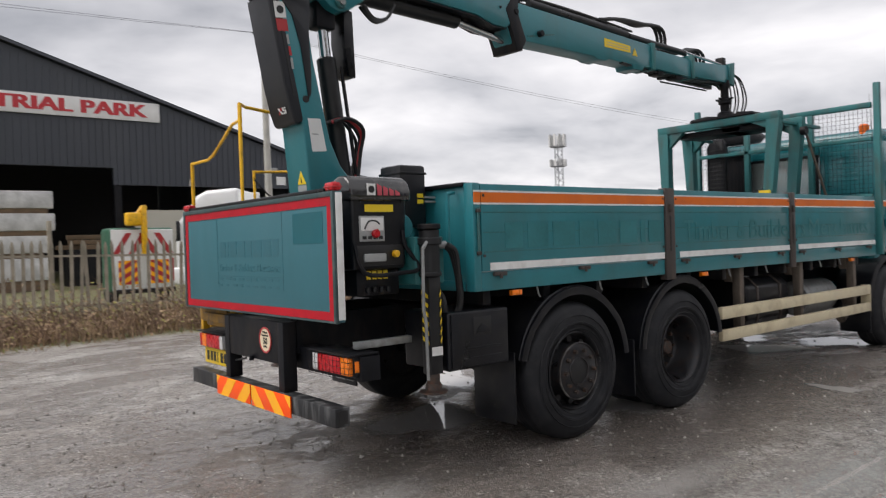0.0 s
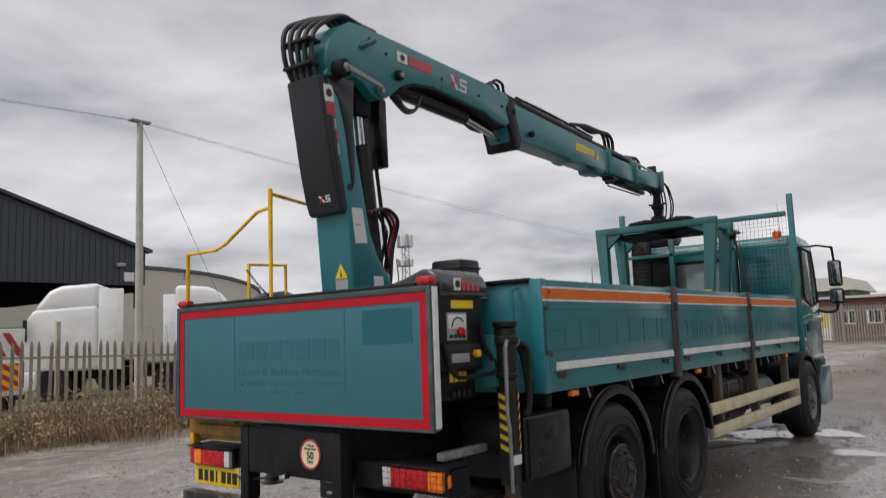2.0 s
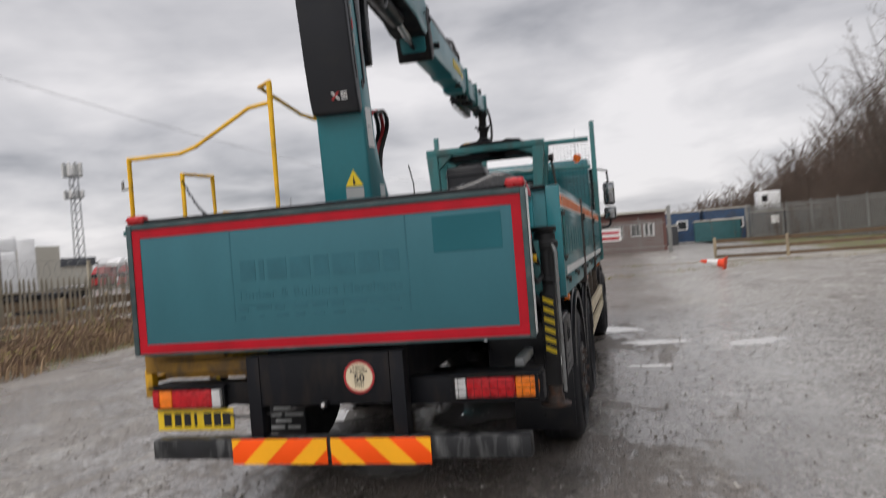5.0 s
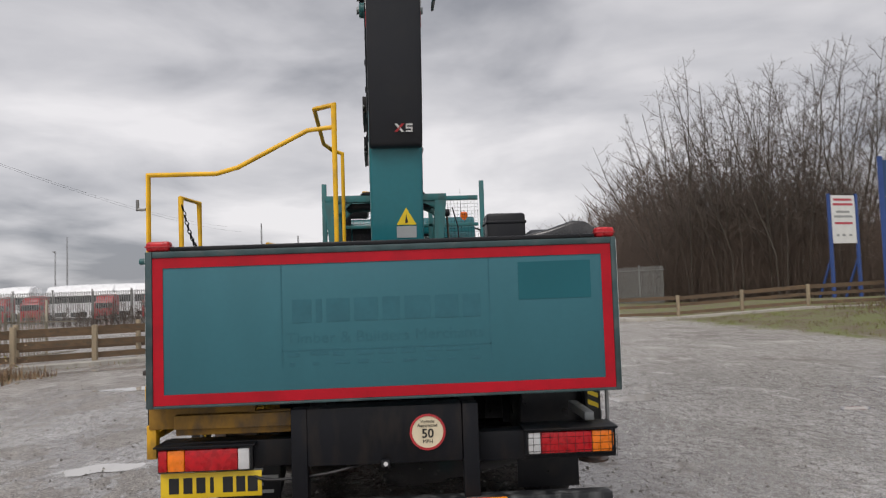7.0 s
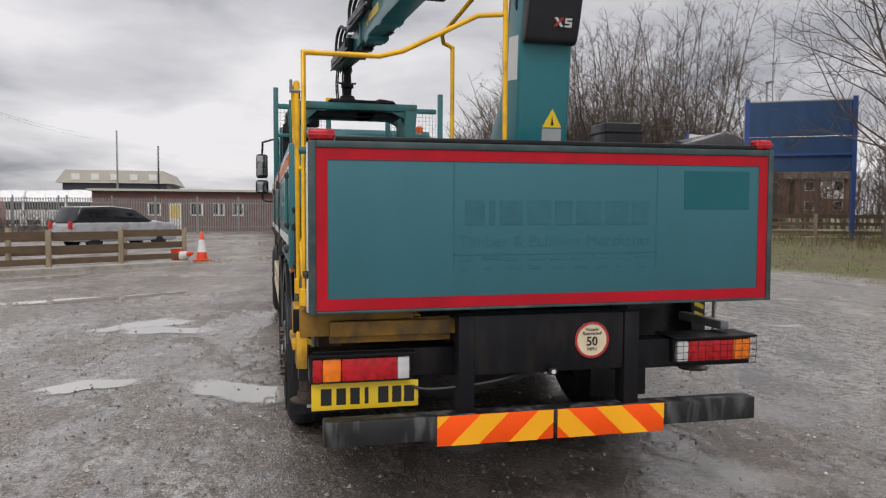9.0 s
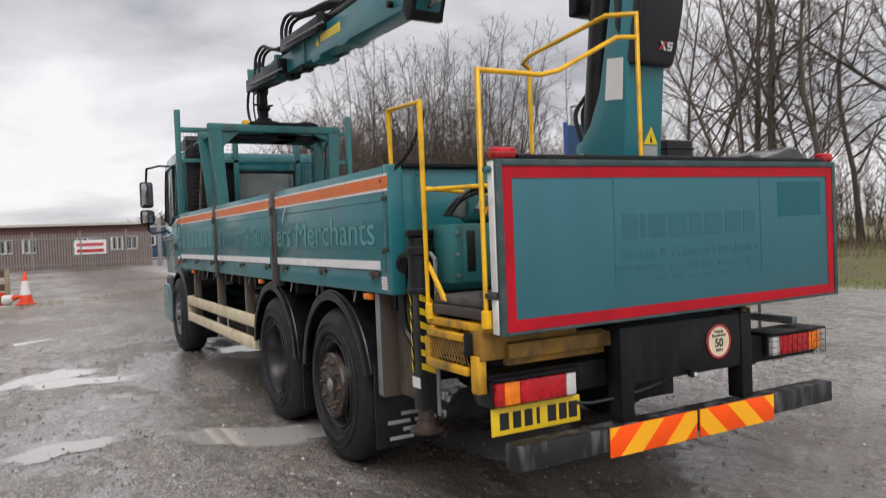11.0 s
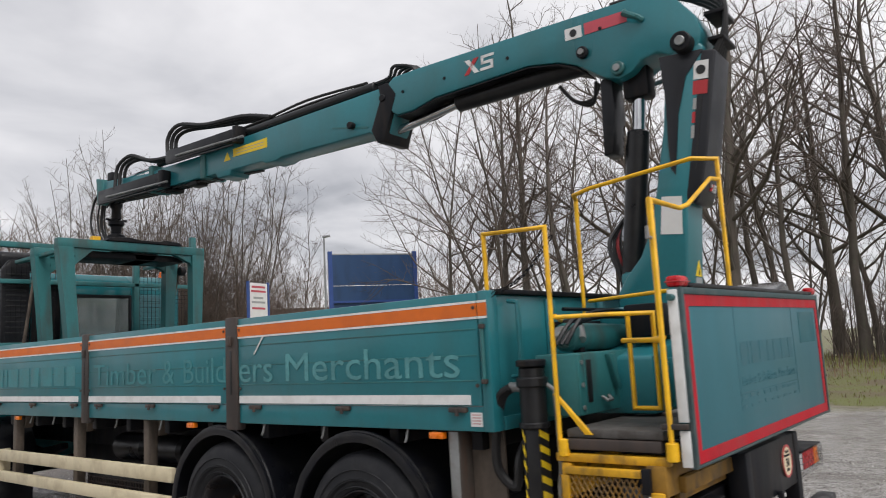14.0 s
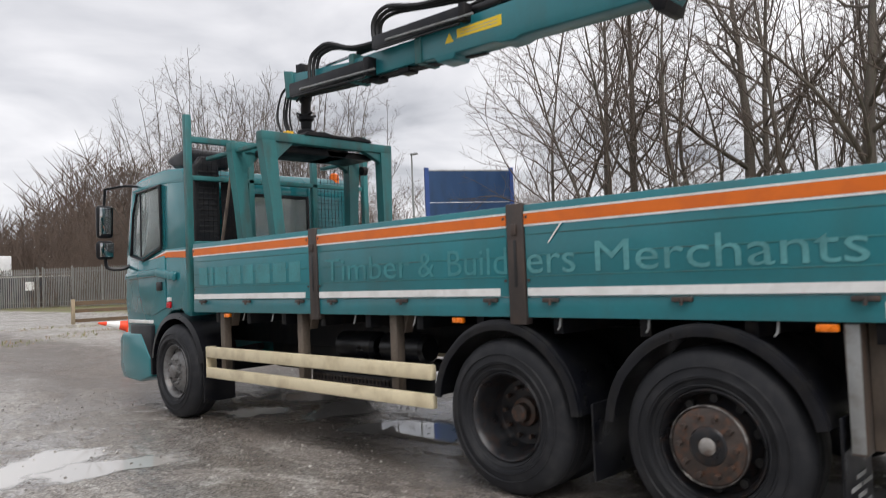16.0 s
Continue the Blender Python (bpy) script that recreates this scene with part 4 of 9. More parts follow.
# ---- cab ----
def cab():
    lower = [(7.86, 1.02), (7.86, 1.90), (9.475, 1.86), (9.54, 1.30), (9.50, 0.95), (9.46, 0.55), (9.38, 0.42), (8.72, 0.42), (8.70, 0.70), (8.55, 1.02), (8.30, 1.16), (8.05, 1.18)]
    part("cab_shell", prism(lower, -1.14, 1.14, bev=0.035, seg=3), TEAL_CAB, truck, "glossy teal day cab body")
    roof = [(7.86, 2.56), (7.88, 2.66), (7.95, 2.75), (8.4, 2.79), (9.0, 2.76), (9.28, 2.68), (9.30, 2.60), (9.26, 2.58), (8.4, 2.60)]
    part("cab_roof", prism(roof, -1.14, 1.14, bev=0.03, seg=3), TEAL_CAB, truck, "teal cab roof")
    for y0, y1 in ((-1.14, -0.46), (0.52, 1.14)):
        part("cab_rear_wall", box(7.86, 7.92, y0, y1, 1.88, 2.62, 0.02), TEAL_CAB, truck)
    part("cab_rear_wall", box(7.86, 7.92, -0.46, 0.52, 2.49, 2.62, 0.006), TEAL_CAB, truck)
    for side in (1, -1):
        lo, hi = min(1.08 * side, 1.138 * side), max(1.08 * side, 1.138 * side)
        part("cab_quarter", box(7.90, 8.49, lo, hi, 1.86, 2.62, 0.01), TEAL_CAB, truck)
        part("windscreen_pillar", prism([(9.19, 2.60), (9.29, 2.62), (9.475, 1.84), (9.27, 1.84)], lo, hi, bev=0.01), TEAL_CAB, truck)
        part("cab_seat", prism([(8.2, 1.88), (8.32, 1.88), (8.28, 2.30), (8.22, 2.46), (8.14, 2.46), (8.12, 2.2)], 0.62 * side - 0.22, 0.62 * side + 0.22, bev=0.03), DARK_INSIDE, truck)
    part("roof_visor", prism([(8.95, 2.80), (9.40, 2.66), (9.44, 2.70), (9.0, 2.84)], -1.0, 1.0, bev=0.012), BLACK, truck, "dark sun visor over the windscreen")
    part("roof_spoiler", prism([(7.95, 2.76), (8.35, 2.80), (8.55, 2.92), (8.05, 3.0), (7.95, 2.95)], 0.55, 1.05, bev=0.04, seg=3), BLACK, truck)
    part("windscreen", prism([(9.315, 2.62), (9.33, 2.62), (9.50, 1.83), (9.485, 1.83)], -1.02, 1.02, bev=0.0), CAB_GLASS, truck)
    part("front_grille", box(9.52, 9.56, -0.85, 0.85, 0.95, 1.55, 0.015), BLACK, truck)
    part("front_bumper", prism([(9.05, 0.32), (9.50, 0.34), (9.60, 0.45), (9.60, 0.82), (9.50, 0.90), (8.98, 0.90), (8.74, 0.62), (8.74, 0.40)], -1.2, 1.2, bev=0.03, seg=3), TEAL_CAB, truck, "teal front bumper")
    # rear wall, ribs and window
    part("rear_window", box(7.835, 7.85, -0.42, 0.48, 1.95, 2.45, 0.01), CAB_GLASS, truck, "dark cab rear window")
    for y0, y1, z0, z1 in ((-0.46, -0.42, 1.91, 2.49), (0.48, 0.52, 1.91, 2.49), (-0.42, 0.48, 1.91, 1.95), (-0.42, 0.48, 2.45, 2.49)):
        part("window_rubber", box(7.832, 7.858, y0, y1, z0, z1, 0.004), BLACK, truck)
    for y in (0.80, -0.78):
        part("rear_pressing", box(7.848, 7.862, y - 0.22, y + 0.22, 1.95, 2.50, 0.012, seg=3), TEAL_CAB, truck)
        for k in range(6):
            part("pressing_rib", box(7.842, 7.85, y - 0.17, y + 0.17, 2.04 + k * 0.075, 2.06 + k * 0.075, 0.003), TEAL_CAB, truck)
    intake = part("air_intake", prism([(0.80, 1.30), (1.10, 1.30), (1.10, 2.75), (1.02, 2.86), (0.86, 2.86), (0.80, 2.78)], 7.74, 7.83, "x", 0.02), BLACK, truck, "black air intake stack")
    for k in range(12):
        part("intake_slat", box(7.733, 7.742, 0.84, 1.06, 2.02 + k * 0.06, 2.04 + k * 0.06, 0.003), INK_HOLE_BLACK, intake)
    part("inner_mesh_panel", box(7.742, 7.75, 0.42, 0.78, 1.9, 2.62, 0.003), BLACK_STEEL, truck)
    for side in (1, -1):
        def sy(a, b):
            return (min(a * side, b * side), max(a * side, b * side))
        y = 1.142
        door = part("cab_door", prism([(8.40, 1.20), (8.40, 1.80), (8.95, 1.75), (9.34, 1.80), (9.36, 1.15), (8.72, 1.12)], *sy(y - 0.01, y + 0.012), bev=0.008), TEAL_CAB, truck, "teal cab door")
        part("door_window", prism([(8.50, 1.92), (8.50, 2.58), (9.06, 2.55), (9.18, 2.32), (9.25, 1.86), (8.95, 1.80)], *sy(y + 0.008, y + 0.016), bev=0.003), CAB_GLASS, door, "tinted door window")
        part("window_seal", tube([(8.47, (y + 0.014) * side, 1.89), (8.47, (y + 0.014) * side, 2.61), (9.08, (y + 0.014) * side, 2.58), (9.21, (y + 0.014) * side, 2.33), (9.285, (y + 0.014) * side, 1.83), (8.95, (y + 0.014) * side, 1.765), (8.47, (y + 0.014) * side, 1.89)], 0.014, 6), BLACK, door)
        part("window_divider", tube([(9.0, (y + 0.016) * side, 1.80), (8.98, (y + 0.016) * side, 2.56)], 0.012, 6), BLACK, door)
        part("door_handle", box(8.46, 8.60, *sy(y + 0.012, y + 0.03), 1.40, 1.50, 0.01), BLACK, door)
        part("door_crease", prism([(8.10, 1.60), (8.60, 1.66), (9.42, 1.62), (9.46, 1.54), (8.60, 1.56), (8.12, 1.50)], *sy(y + 0.004, y + 0.045), bev=0.02, seg=3), TEAL_CAB, door)
        part("orange_flash", prism([(7.90, 1.755), (8.35, 1.775), (8.95, 1.735), (8.35, 1.835), (7.90, 1.825)], *sy(y + 0.002, y + 0.004), bev=0.0), ORANGE, truck)
        part("flash_line", prism([(7.90, 1.825), (8.35, 1.835), (8.98, 1.733), (8.38, 1.852), (7.90, 1.84)], *sy(y + 0.002, y + 0.0042), bev=0.0), WHITE_TAPE, truck)
        part("white_trim", box(8.75, 9.44, *sy(y, y + 0.012), 1.015, 1.055, 0.004), WHITE_TAPE, truck)
        part("side_repeater", box(8.27, 8.36, *sy(y, y + 0.025), 1.20, 1.27, 0.008), RED_LENS, truck)
        part("side_badge", box(8.27, 8.36, *sy(y, y + 0.016), 1.275, 1.32, 0.003), WHITE, truck)
        # arch lip
        bm = bmesh.new()
        st = []
        for k in range(15):
            a = radians(8 + 164 * k / 14)
            p = (8.07 + 0.63 * math.cos(a), 0.55 + 0.60 * math.sin(a))
            q = (8.07 + 0.56 * math.cos(a), 0.55 + 0.54 * math.sin(a))
            st.append([(p[0], 0.80 * side, p[1]), (p[0], 1.20 * side, p[1]), (q[0], 1.215 * side, q[1]), (q[0], 0.80 * side, q[1])])
        rings(bm, st)
        part("front_arch", bm, BLACK, truck, "black front wheel arch")
        part("step_well", box(8.72, 9.30, *sy(1.0, 1.19), 0.42, 1.0, 0.02), BLACK, truck)
        part("front_mudflap", box(7.46, 7.475, *sy(0.84, 1.2), 0.22, 0.75, 0.004), BLACK, truck)
        # mirrors on their arms
        arm = part("mirror_arm", tube([(9.05, 1.10 * side, 2.66), (9.28, 1.22 * side, 2.69), (9.48, 1.38 * side, 2.66), (9.49, 1.395 * side, 2.44)], 0.016, 8), BLACK, truck)
        part("mirror_arm", tube([(9.40, 1.12 * side, 1.72), (9.44, 1.22 * side, 1.68), (9.49, 1.37 * side, 1.70), (9.49, 1.39 * side, 1.84)], 0.022, 8, smooth_steps=4), BLACK, truck)
        m1 = part("mirror_housing", box(9.44, 9.54, *sy(1.30, 1.49), 2.06, 2.46, 0.04, seg=3), BLACK, truck, "black door mirror")
        part("mirror_glass", leaning(box(9.422, 9.430, *sy(1.315, 1.475), 2.09, 2.43, 0.003), 9.426, 2.26), MIRROR, m1)
        m2 = part("mirror_housing", box(9.44, 9.54, *sy(1.29, 1.50), 1.80, 2.03, 0.05, seg=3), BLACK, truck, "black wide-angle mirror")
        part("mirror_glass", leaning(box(9.428, 9.436, *sy(1.315, 1.475), 1.83, 2.0, 0.003), 9.432, 1.915), MIRROR, m2)
    part("roof_beacon", lathe([(0.0, 0.0), (0.07, 0.0), (0.072, 0.03), (0.062, 0.04), (0.06, 0.13), (0.04, 0.15), (0.0, 0.152)], (7.98, -0.98, 2.68), "z", 24), BEACON, truck, "orange rotating beacon")
    part("aerial", cyl((8.3, -0.95, 2.74), (8.25, -0.95, 3.25), 0.004, 0.002, 6), BLACK, truck)


cab()


# ---- the loader crane behind the body ----
YELLOW_STEP = material("worn_yellow_step_paint", (0.62, 0.33, 0.012), 0.5, vary=0.25, scale=6, dirt=(0.09, 0.06, 0.03), dirt_amount=0.55, streak=2, bump=0.04)
# grime and rust, with the shade below the deck mixed into the yellow
YELLOW_DIRT_SHADE = material("grimy_shaded_yellow", (0.24, 0.125, 0.014), 0.6, vary=0.3, scale=5, dirt=(0.05, 0.038, 0.028), dirt_amount=0.6, streak=2, bump=0.05)
HOOD = material("glossy_grey_hood", (0.020, 0.020, 0.021), 0.22, vary=0.2, scale=4, coat=0.5, dirt=(0.09, 0.085, 0.08), dirt_amount=0.4, bump=0.02)
crane = thing("loader_crane", (0.5, -0.045, 1.1), "teal folding hydraulic loader crane stowed forward over the lorry deck", "crane")
SLEW = pose(0.45, -0.045, 0, 0, 0, 3.1) @ pose(-0.45, 0, 0)


def slewed(name, bm, mat, parent, label="", smooth=40):
    """A part that turns with the column: built straight ahead, then swung."""
    bmesh.ops.transform(bm, matrix=SLEW, verts=bm.verts)
    return part(name, bm, mat, parent, label, smooth)


# base, stabiliser beam, slewing cylinders
part("crane_base", prism([(-0.62, 1.22), (0.66, 1.22), (0.66, 1.52), (0.30, 1.60), (-0.36, 1.60), (-0.62, 1.50)], 0.40, 0.93, "x", 0.02), TEAL, crane, "teal crane base casting")
part("base_pocket", prism([(0.36, 1.28), (0.58, 1.28), (0.58, 1.46), (0.36, 1.50)], 0.392, 0.402, "x", 0.004), TEAL_WORN, crane)
part("base_rib", prism([(0.42, 1.24), (0.47, 1.24), (0.47, 1.50), (0.42, 1.50)], 0.37, 0.41, "x", 0.006), TEAL, crane)
part("base_hole", cyl((0.80, 0.667, 1.40), (0.80, 0.672, 1.40), 0.05, seg=20), INK_HOLE_BLACK, crane)
beam = part("stabiliser_beam", box(0.60, 0.84, -1.14, 1.10, 1.25, 1.555, 0.012), TEAL_WORN, crane, "teal transverse stabiliser beam")
part("beam_slot", box(0.596, 0.602, 0.955, 1.005, 1.31, 1.52, 0.002), INK_HOLE_BLACK, beam)
part("beam_gusset", prism([(0.74, 1.54), (0.80, 1.54), (0.72, 1.36), (0.69, 1.36)], 0.570, 0.602, "x", 0.004), TEAL_WORN, beam)
part("beam_hook", tube([(0.60, 0.86, 1.33), (0.575, 0.85, 1.31), (0.575, 0.80, 1.31), (0.60, 0.79, 1.33)], 0.008, 8), STEEL, beam)
part("beam_rim", box(0.592, 0.604, 1.035, 1.095, 1.255, 1.55, 0.004), TEAL_WORN, beam)
for z in (1.29, 1.40, 1.51):
    part("beam_bolt", cyl((0.594, 1.065, z), (0.584, 1.065, z), 0.012, seg=6), STEEL, beam)
part("base_turret", box(0.30, 0.90, -0.34, 0.26, 1.60, 1.80, 0.03), TEAL, crane)
for y0, y1 in ((-0.74, -0.2), (0.2, 0.92)):
    part("slew_cylinder", cyl((0.76, y0, 1.625), (0.76, y1, 1.638), 0.076, seg=24, bev=0.012), TEAL_WORN, crane, "teal slewing cylinder")
part("cylinder_bracket", prism([(0.70, 1.54), (0.90, 1.60), (0.88, 1.72), (0.74, 1.74)], 0.80, 0.85, bev=0.01), BLACK_STEEL, crane)
part("hose_fitting", cyl((0.72, 0.82, 1.69), (0.68, 0.88, 1.62), 0.025, seg=10), STEEL, crane)
part("cylinder_clevis", prism([(0.90, 1.58), (1.00, 1.60), (1.02, 1.65), (0.97, 1.69), (0.92, 1.70), (0.90, 1.69)], 0.735, 0.785, "x", 0.012), STEEL, crane, "bare steel cylinder end fitting")
for k, (dx, dz) in enumerate(((0.0, 0.0), (0.03, 0.02), (-0.03, 0.035))):
    part("beam_hose", tube([(0.70 + dx, 1.06, 1.60), (0.66 + dx, 0.95, 1.70 + dz), (0.66 + dx, 0.70, 1.735 + dz), (0.72 + dx, 0.30, 1.74 + dz)], 0.011, 6, smooth_steps=4), BLACK, crane)
for z in (1.72, 1.76, 1.80):
    part("deck_pipe", tube([(0.86, -0.3, z), (0.93, 0.2, z), (0.93, 0.62, z)], 0.012, 6), BLACK, crane)
part("valve_block", box(0.42, 0.62, 0.28, 0.50, 1.62, 1.80, 0.015), BLACK_STEEL, crane)

# column: flared foot, swept front edge, charcoal rear cover
col = [(0.41, 1.78), (0.84, 1.78), (0.83, 1.90), (0.77, 1.99), (0.67, 2.10), (0.585, 2.28), (0.53, 2.52), (0.46, 2.85), (0.42, 3.16), (0.40, 3.26), (0.34, 3.34), (0.22, 3.36), (0.17, 3.30), (0.20, 3.15), (0.36, 2.35)]
column = slewed("column", prism(col, -0.148, 0.148, bev=0.018, seg=3), TEAL, crane, "tapered teal crane column")
slewed("cheek_plate", prism([(0.17, 3.28), (0.44, 3.30), (0.425, 3.02), (0.435, 2.75), (0.43, 2.60), (0.405, 2.56), (0.355, 2.92), (0.29, 3.14)], -0.156, -0.1475, bev=0.004), COVER, column)
slewed("cheek_plate", prism([(0.17, 3.28), (0.44, 3.30), (0.425, 3.02), (0.435, 2.75), (0.43, 2.60), (0.405, 2.56), (0.355, 2.92), (0.29, 3.14)], 0.1475, 0.156, bev=0.004), COVER, column)
cov = [(0.105, 3.265), (0.24, 3.29), (0.275, 3.15), (0.335, 2.75), (0.372, 2.52), (0.378, 2.46), (0.368, 2.415), (0.345, 2.385), (0.315, 2.375), (0.290, 2.395), (0.262, 2.47), (0.215, 2.66)]
cover = slewed("column_cover", prism(cov, -0.146, 0.146, bev=0.045, seg=5), COVER, crane, "charcoal plastic hose cover on the column's back")
for s in (-1, 1):
    y0, y1 = min(0.146 * s, 0.149 * s), max(0.146 * s, 0.149 * s)
    slewed("cover_groove", prism([(0.205, 3.02), (0.215, 3.02), (0.295, 2.58), (0.285, 2.58)], y0, y1, bev=0.0), INK_HOLE_BLACK, cover)
    slewed("maker_mark", prism([(0.15, 3.21), (0.235, 3.22), (0.25, 3.11), (0.165, 3.10)], y0, y1, bev=0.0), WHITE, cover)
    slewed("maker_mark_disc", cyl((0.20, 0.1495 * s, 3.16), (0.20, 0.1515 * s, 3.16), 0.028, seg=20), INK_HOLE_BLACK, cover)
    slewed("maker_mark_red", prism([(0.166, 3.092), (0.251, 3.102), (0.262, 3.02), (0.178, 3.01)], y0, y1, bev=0.0), RED_LABEL, cover)
    for k, (a, b, m) in enumerate(((2.995, 2.93, GREY_LABEL), (2.915, 2.85, RED_LABEL), (2.835, 2.76, GREY_LABEL))):
        x = 0.238 + 0.014 * k
        slewed("name_bar", prism([(x + 0.004, a), (x + 0.022, a + 0.003), (x + 0.032, b + 0.003), (x + 0.014, b)], y0, y1, bev=0.0), m, cover)
BACK = pose(0.30, 0, 2.49, 0, -14, 0)
for pts, m in (([(-0.02, 0.03), (0.005, 0.03), (0.065, -0.03), (0.04, -0.03)], RED_LABEL), ([(0.04, 0.03), (0.062, 0.03), (0.004, -0.03), (-0.018, -0.03)], WHITE), ([(-0.085, 0.03), (-0.03, 0.03), (-0.032, 0.018), (-0.087, 0.018)], WHITE), ([(-0.085, 0.006), (-0.03, 0.006), (-0.032, -0.006), (-0.087, -0.006)], WHITE), ([(-0.085, -0.018), (-0.03, -0.018), (-0.032, -0.03), (-0.087, -0.03)], WHITE), ([(-0.042, 0.03), (-0.030, 0.03), (-0.030, 0.0), (-0.042, 0.0)], WHITE), ([(-0.085, 0.0), (-0.073, 0.0), (-0.073, -0.03), (-0.085, -0.03)], WHITE)):
    bm = prism([(0.66 * y - 0.034, 0.74 * z) for y, z in pts], -0.052, -0.044, "x", 0.0)
    bmesh.ops.transform(bm, matrix=BACK, verts=bm.verts)
    slewed("model_mark", bm, m, cover)
slewed("pivot_boss", cyl((0.28, -0.235, 3.335), (0.28, 0.235, 3.335), 0.062, seg=24, bev=0.008), BLACK_STEEL, column)
slewed("pivot_pin", cyl((0.28, -0.25, 3.335), (0.28, 0.25, 3.335), 0.03, seg=16, bev=0.004), STEEL, column)
slewed("pin_lock", prism([(0.28, 3.35), (0.62, 3.30), (0.63, 3.27), (0.29, 3.31)], -0.262, -0.245, bev=0.004), STEEL, column)
slewed("inspection_hole", cyl((0.385, -0.147, 2.56), (0.385, -0.1515, 2.56), 0.026, seg=18), INK_HOLE_BLACK, column)
slewed("load_plate", prism([(0.395, 2.425), (0.50, 2.43), (0.545, 2.20), (0.425, 2.19)], -0.1515, -0.148, bev=0.0), WHITE, column, "white load chart plate")
slewed("load_plate", prism([(0.385, 2.43), (0.505, 2.445), (0.53, 2.22), (0.40, 2.205)], 0.148, 0.1515, bev=0.0), WHITE, column, "white load chart plate")
slewed("chart_line", prism([(0.425, 2.32), (0.48, 2.32), (0.48, 2.312), (0.425, 2.312)], -0.1525, -0.151, bev=0.0), GREY_LABEL, column)
slewed("small_label", prism([(0.60, 1.98), (0.70, 1.98), (0.71, 1.90), (0.61, 1.90)], -0.1515, -0.148, bev=0.0), WHITE, column)
for way in (1,):
    slope = Matrix.Shear("XY", 4, (0, 0))
    slope[0][2], slope[0][3] = -0.0877, 0.0877 * 1.78
    for name, pts, x0, mat in (("warning_triangle", [(-0.105, 1.962), (0.005, 1.962), (-0.05, 2.058)], 0.4055, YELLOW_LABEL), ("warning_mark", [(-0.060, 1.972), (-0.042, 1.972), (-0.048, 2.022)], 0.4045, INK_HOLE_BLACK), ("warning_text_plate", [(-0.105, 1.89), (0.005, 1.89), (0.005, 1.955), (-0.105, 1.955)], 0.4055, GREY_LABEL)):
        bm = prism(pts, x0, x0 + 0.006, "x", 0.0)
        bmesh.ops.transform(bm, matrix=slope, verts=bm.verts)
        slewed(name, bm, mat, column)

# lift cylinder in front of the column
lift = slewed("lift_cylinder", cyl((0.79, 0, 1.95), (0.665, 0, 2.92), 0.072, seg=24, bev=0.012), CYL, crane, "black hydraulic lift cylinder")
slewed("lift_rod", cyl((0.665, 0, 2.90), (0.63, 0, 3.24), 0.042, seg=20), CHROME, lift, "bright chrome piston rod")
slewed("rod_head", box(0.55, 0.72, -0.07, 0.07, 3.12, 3.33, 0.02), BLACK_STEEL, lift)
slewed("rod_guard", prism([(0.78, 3.30), (0.86, 3.28), (0.875, 2.78), (0.81, 2.79), (0.775, 3.05)], -0.09, 0.09, bev=0.01), BLACK, crane, "black rubber rod guard flap")
slewed("cylinder_pipe", tube([(0.765, -0.05, 2.86), (0.82, -0.06, 2.4), (0.865, -0.06, 2.05)], 0.014, 8), BLACK, lift)
slewed("cylinder_foot", box(0.66, 0.82, -0.13, 0.13, 1.84, 2.02, 0.03), TEAL, crane)
for k, dy in enumerate((-0.09, -0.06, -0.03, 0.02)):
    slewed("hose", tube([(0.62, dy - 0.06, 2.42), (0.74, dy - 0.08, 2.45), (0.88, dy - 0.06, 2.38 - 0.02 * k), (0.89 + 0.01 * k, dy, 2.2), (0.86, dy, 2.0), (0.84, dy, 1.85)], 0.014, 7, smooth_steps=5), HOSE if k != 1 else RED_LABEL, crane)

# main boom
mb = [(0.20, 3.30), (0.17, 3.40), (0.20, 3.50), (0.30, 3.635), (0.42, 3.72), (0.56, 3.735), (1.2, 3.742), (2.3, 3.75), (2.54, 3.745), (2.64, 3.68), (2.62, 3.50), (2.52, 3.43), (2.36, 3.43), (2.15, 3.48), (1.35, 3.50), (1.12, 3.46), (0.98, 3.40), (0.80, 3.27), (0.70, 3.235), (0.62, 3.26), (0.55, 3.32), (0.45, 3.34), (0.38, 3.30)]
main = slewed("main_boom", prism(mb, -0.150, 0.150, bev=0.014, seg=2), TEAL, crane, "teal main boom with maker's marks")
# added black sheet that stands in for the shadow under the boom
slewed("underside_shade", prism([(0.98, 3.392), (1.12, 3.452), (1.35, 3.493), (2.15, 3.473), (2.36, 3.424), (2.52, 3.424), (2.52, 3.418), (2.36, 3.416), (2.15, 3.465), (1.35, 3.485), (1.12, 3.444), (0.98, 3.384)], -0.145, 0.145, bev=0.0), BLACK_STEEL, main)
slewed("boom_spine", prism([(0.60, 3.737), (2.3, 3.749), (2.3, 3.764), (0.60, 3.752)], -0.06, 0.06, bev=0.003), BLACK_STEEL, main)
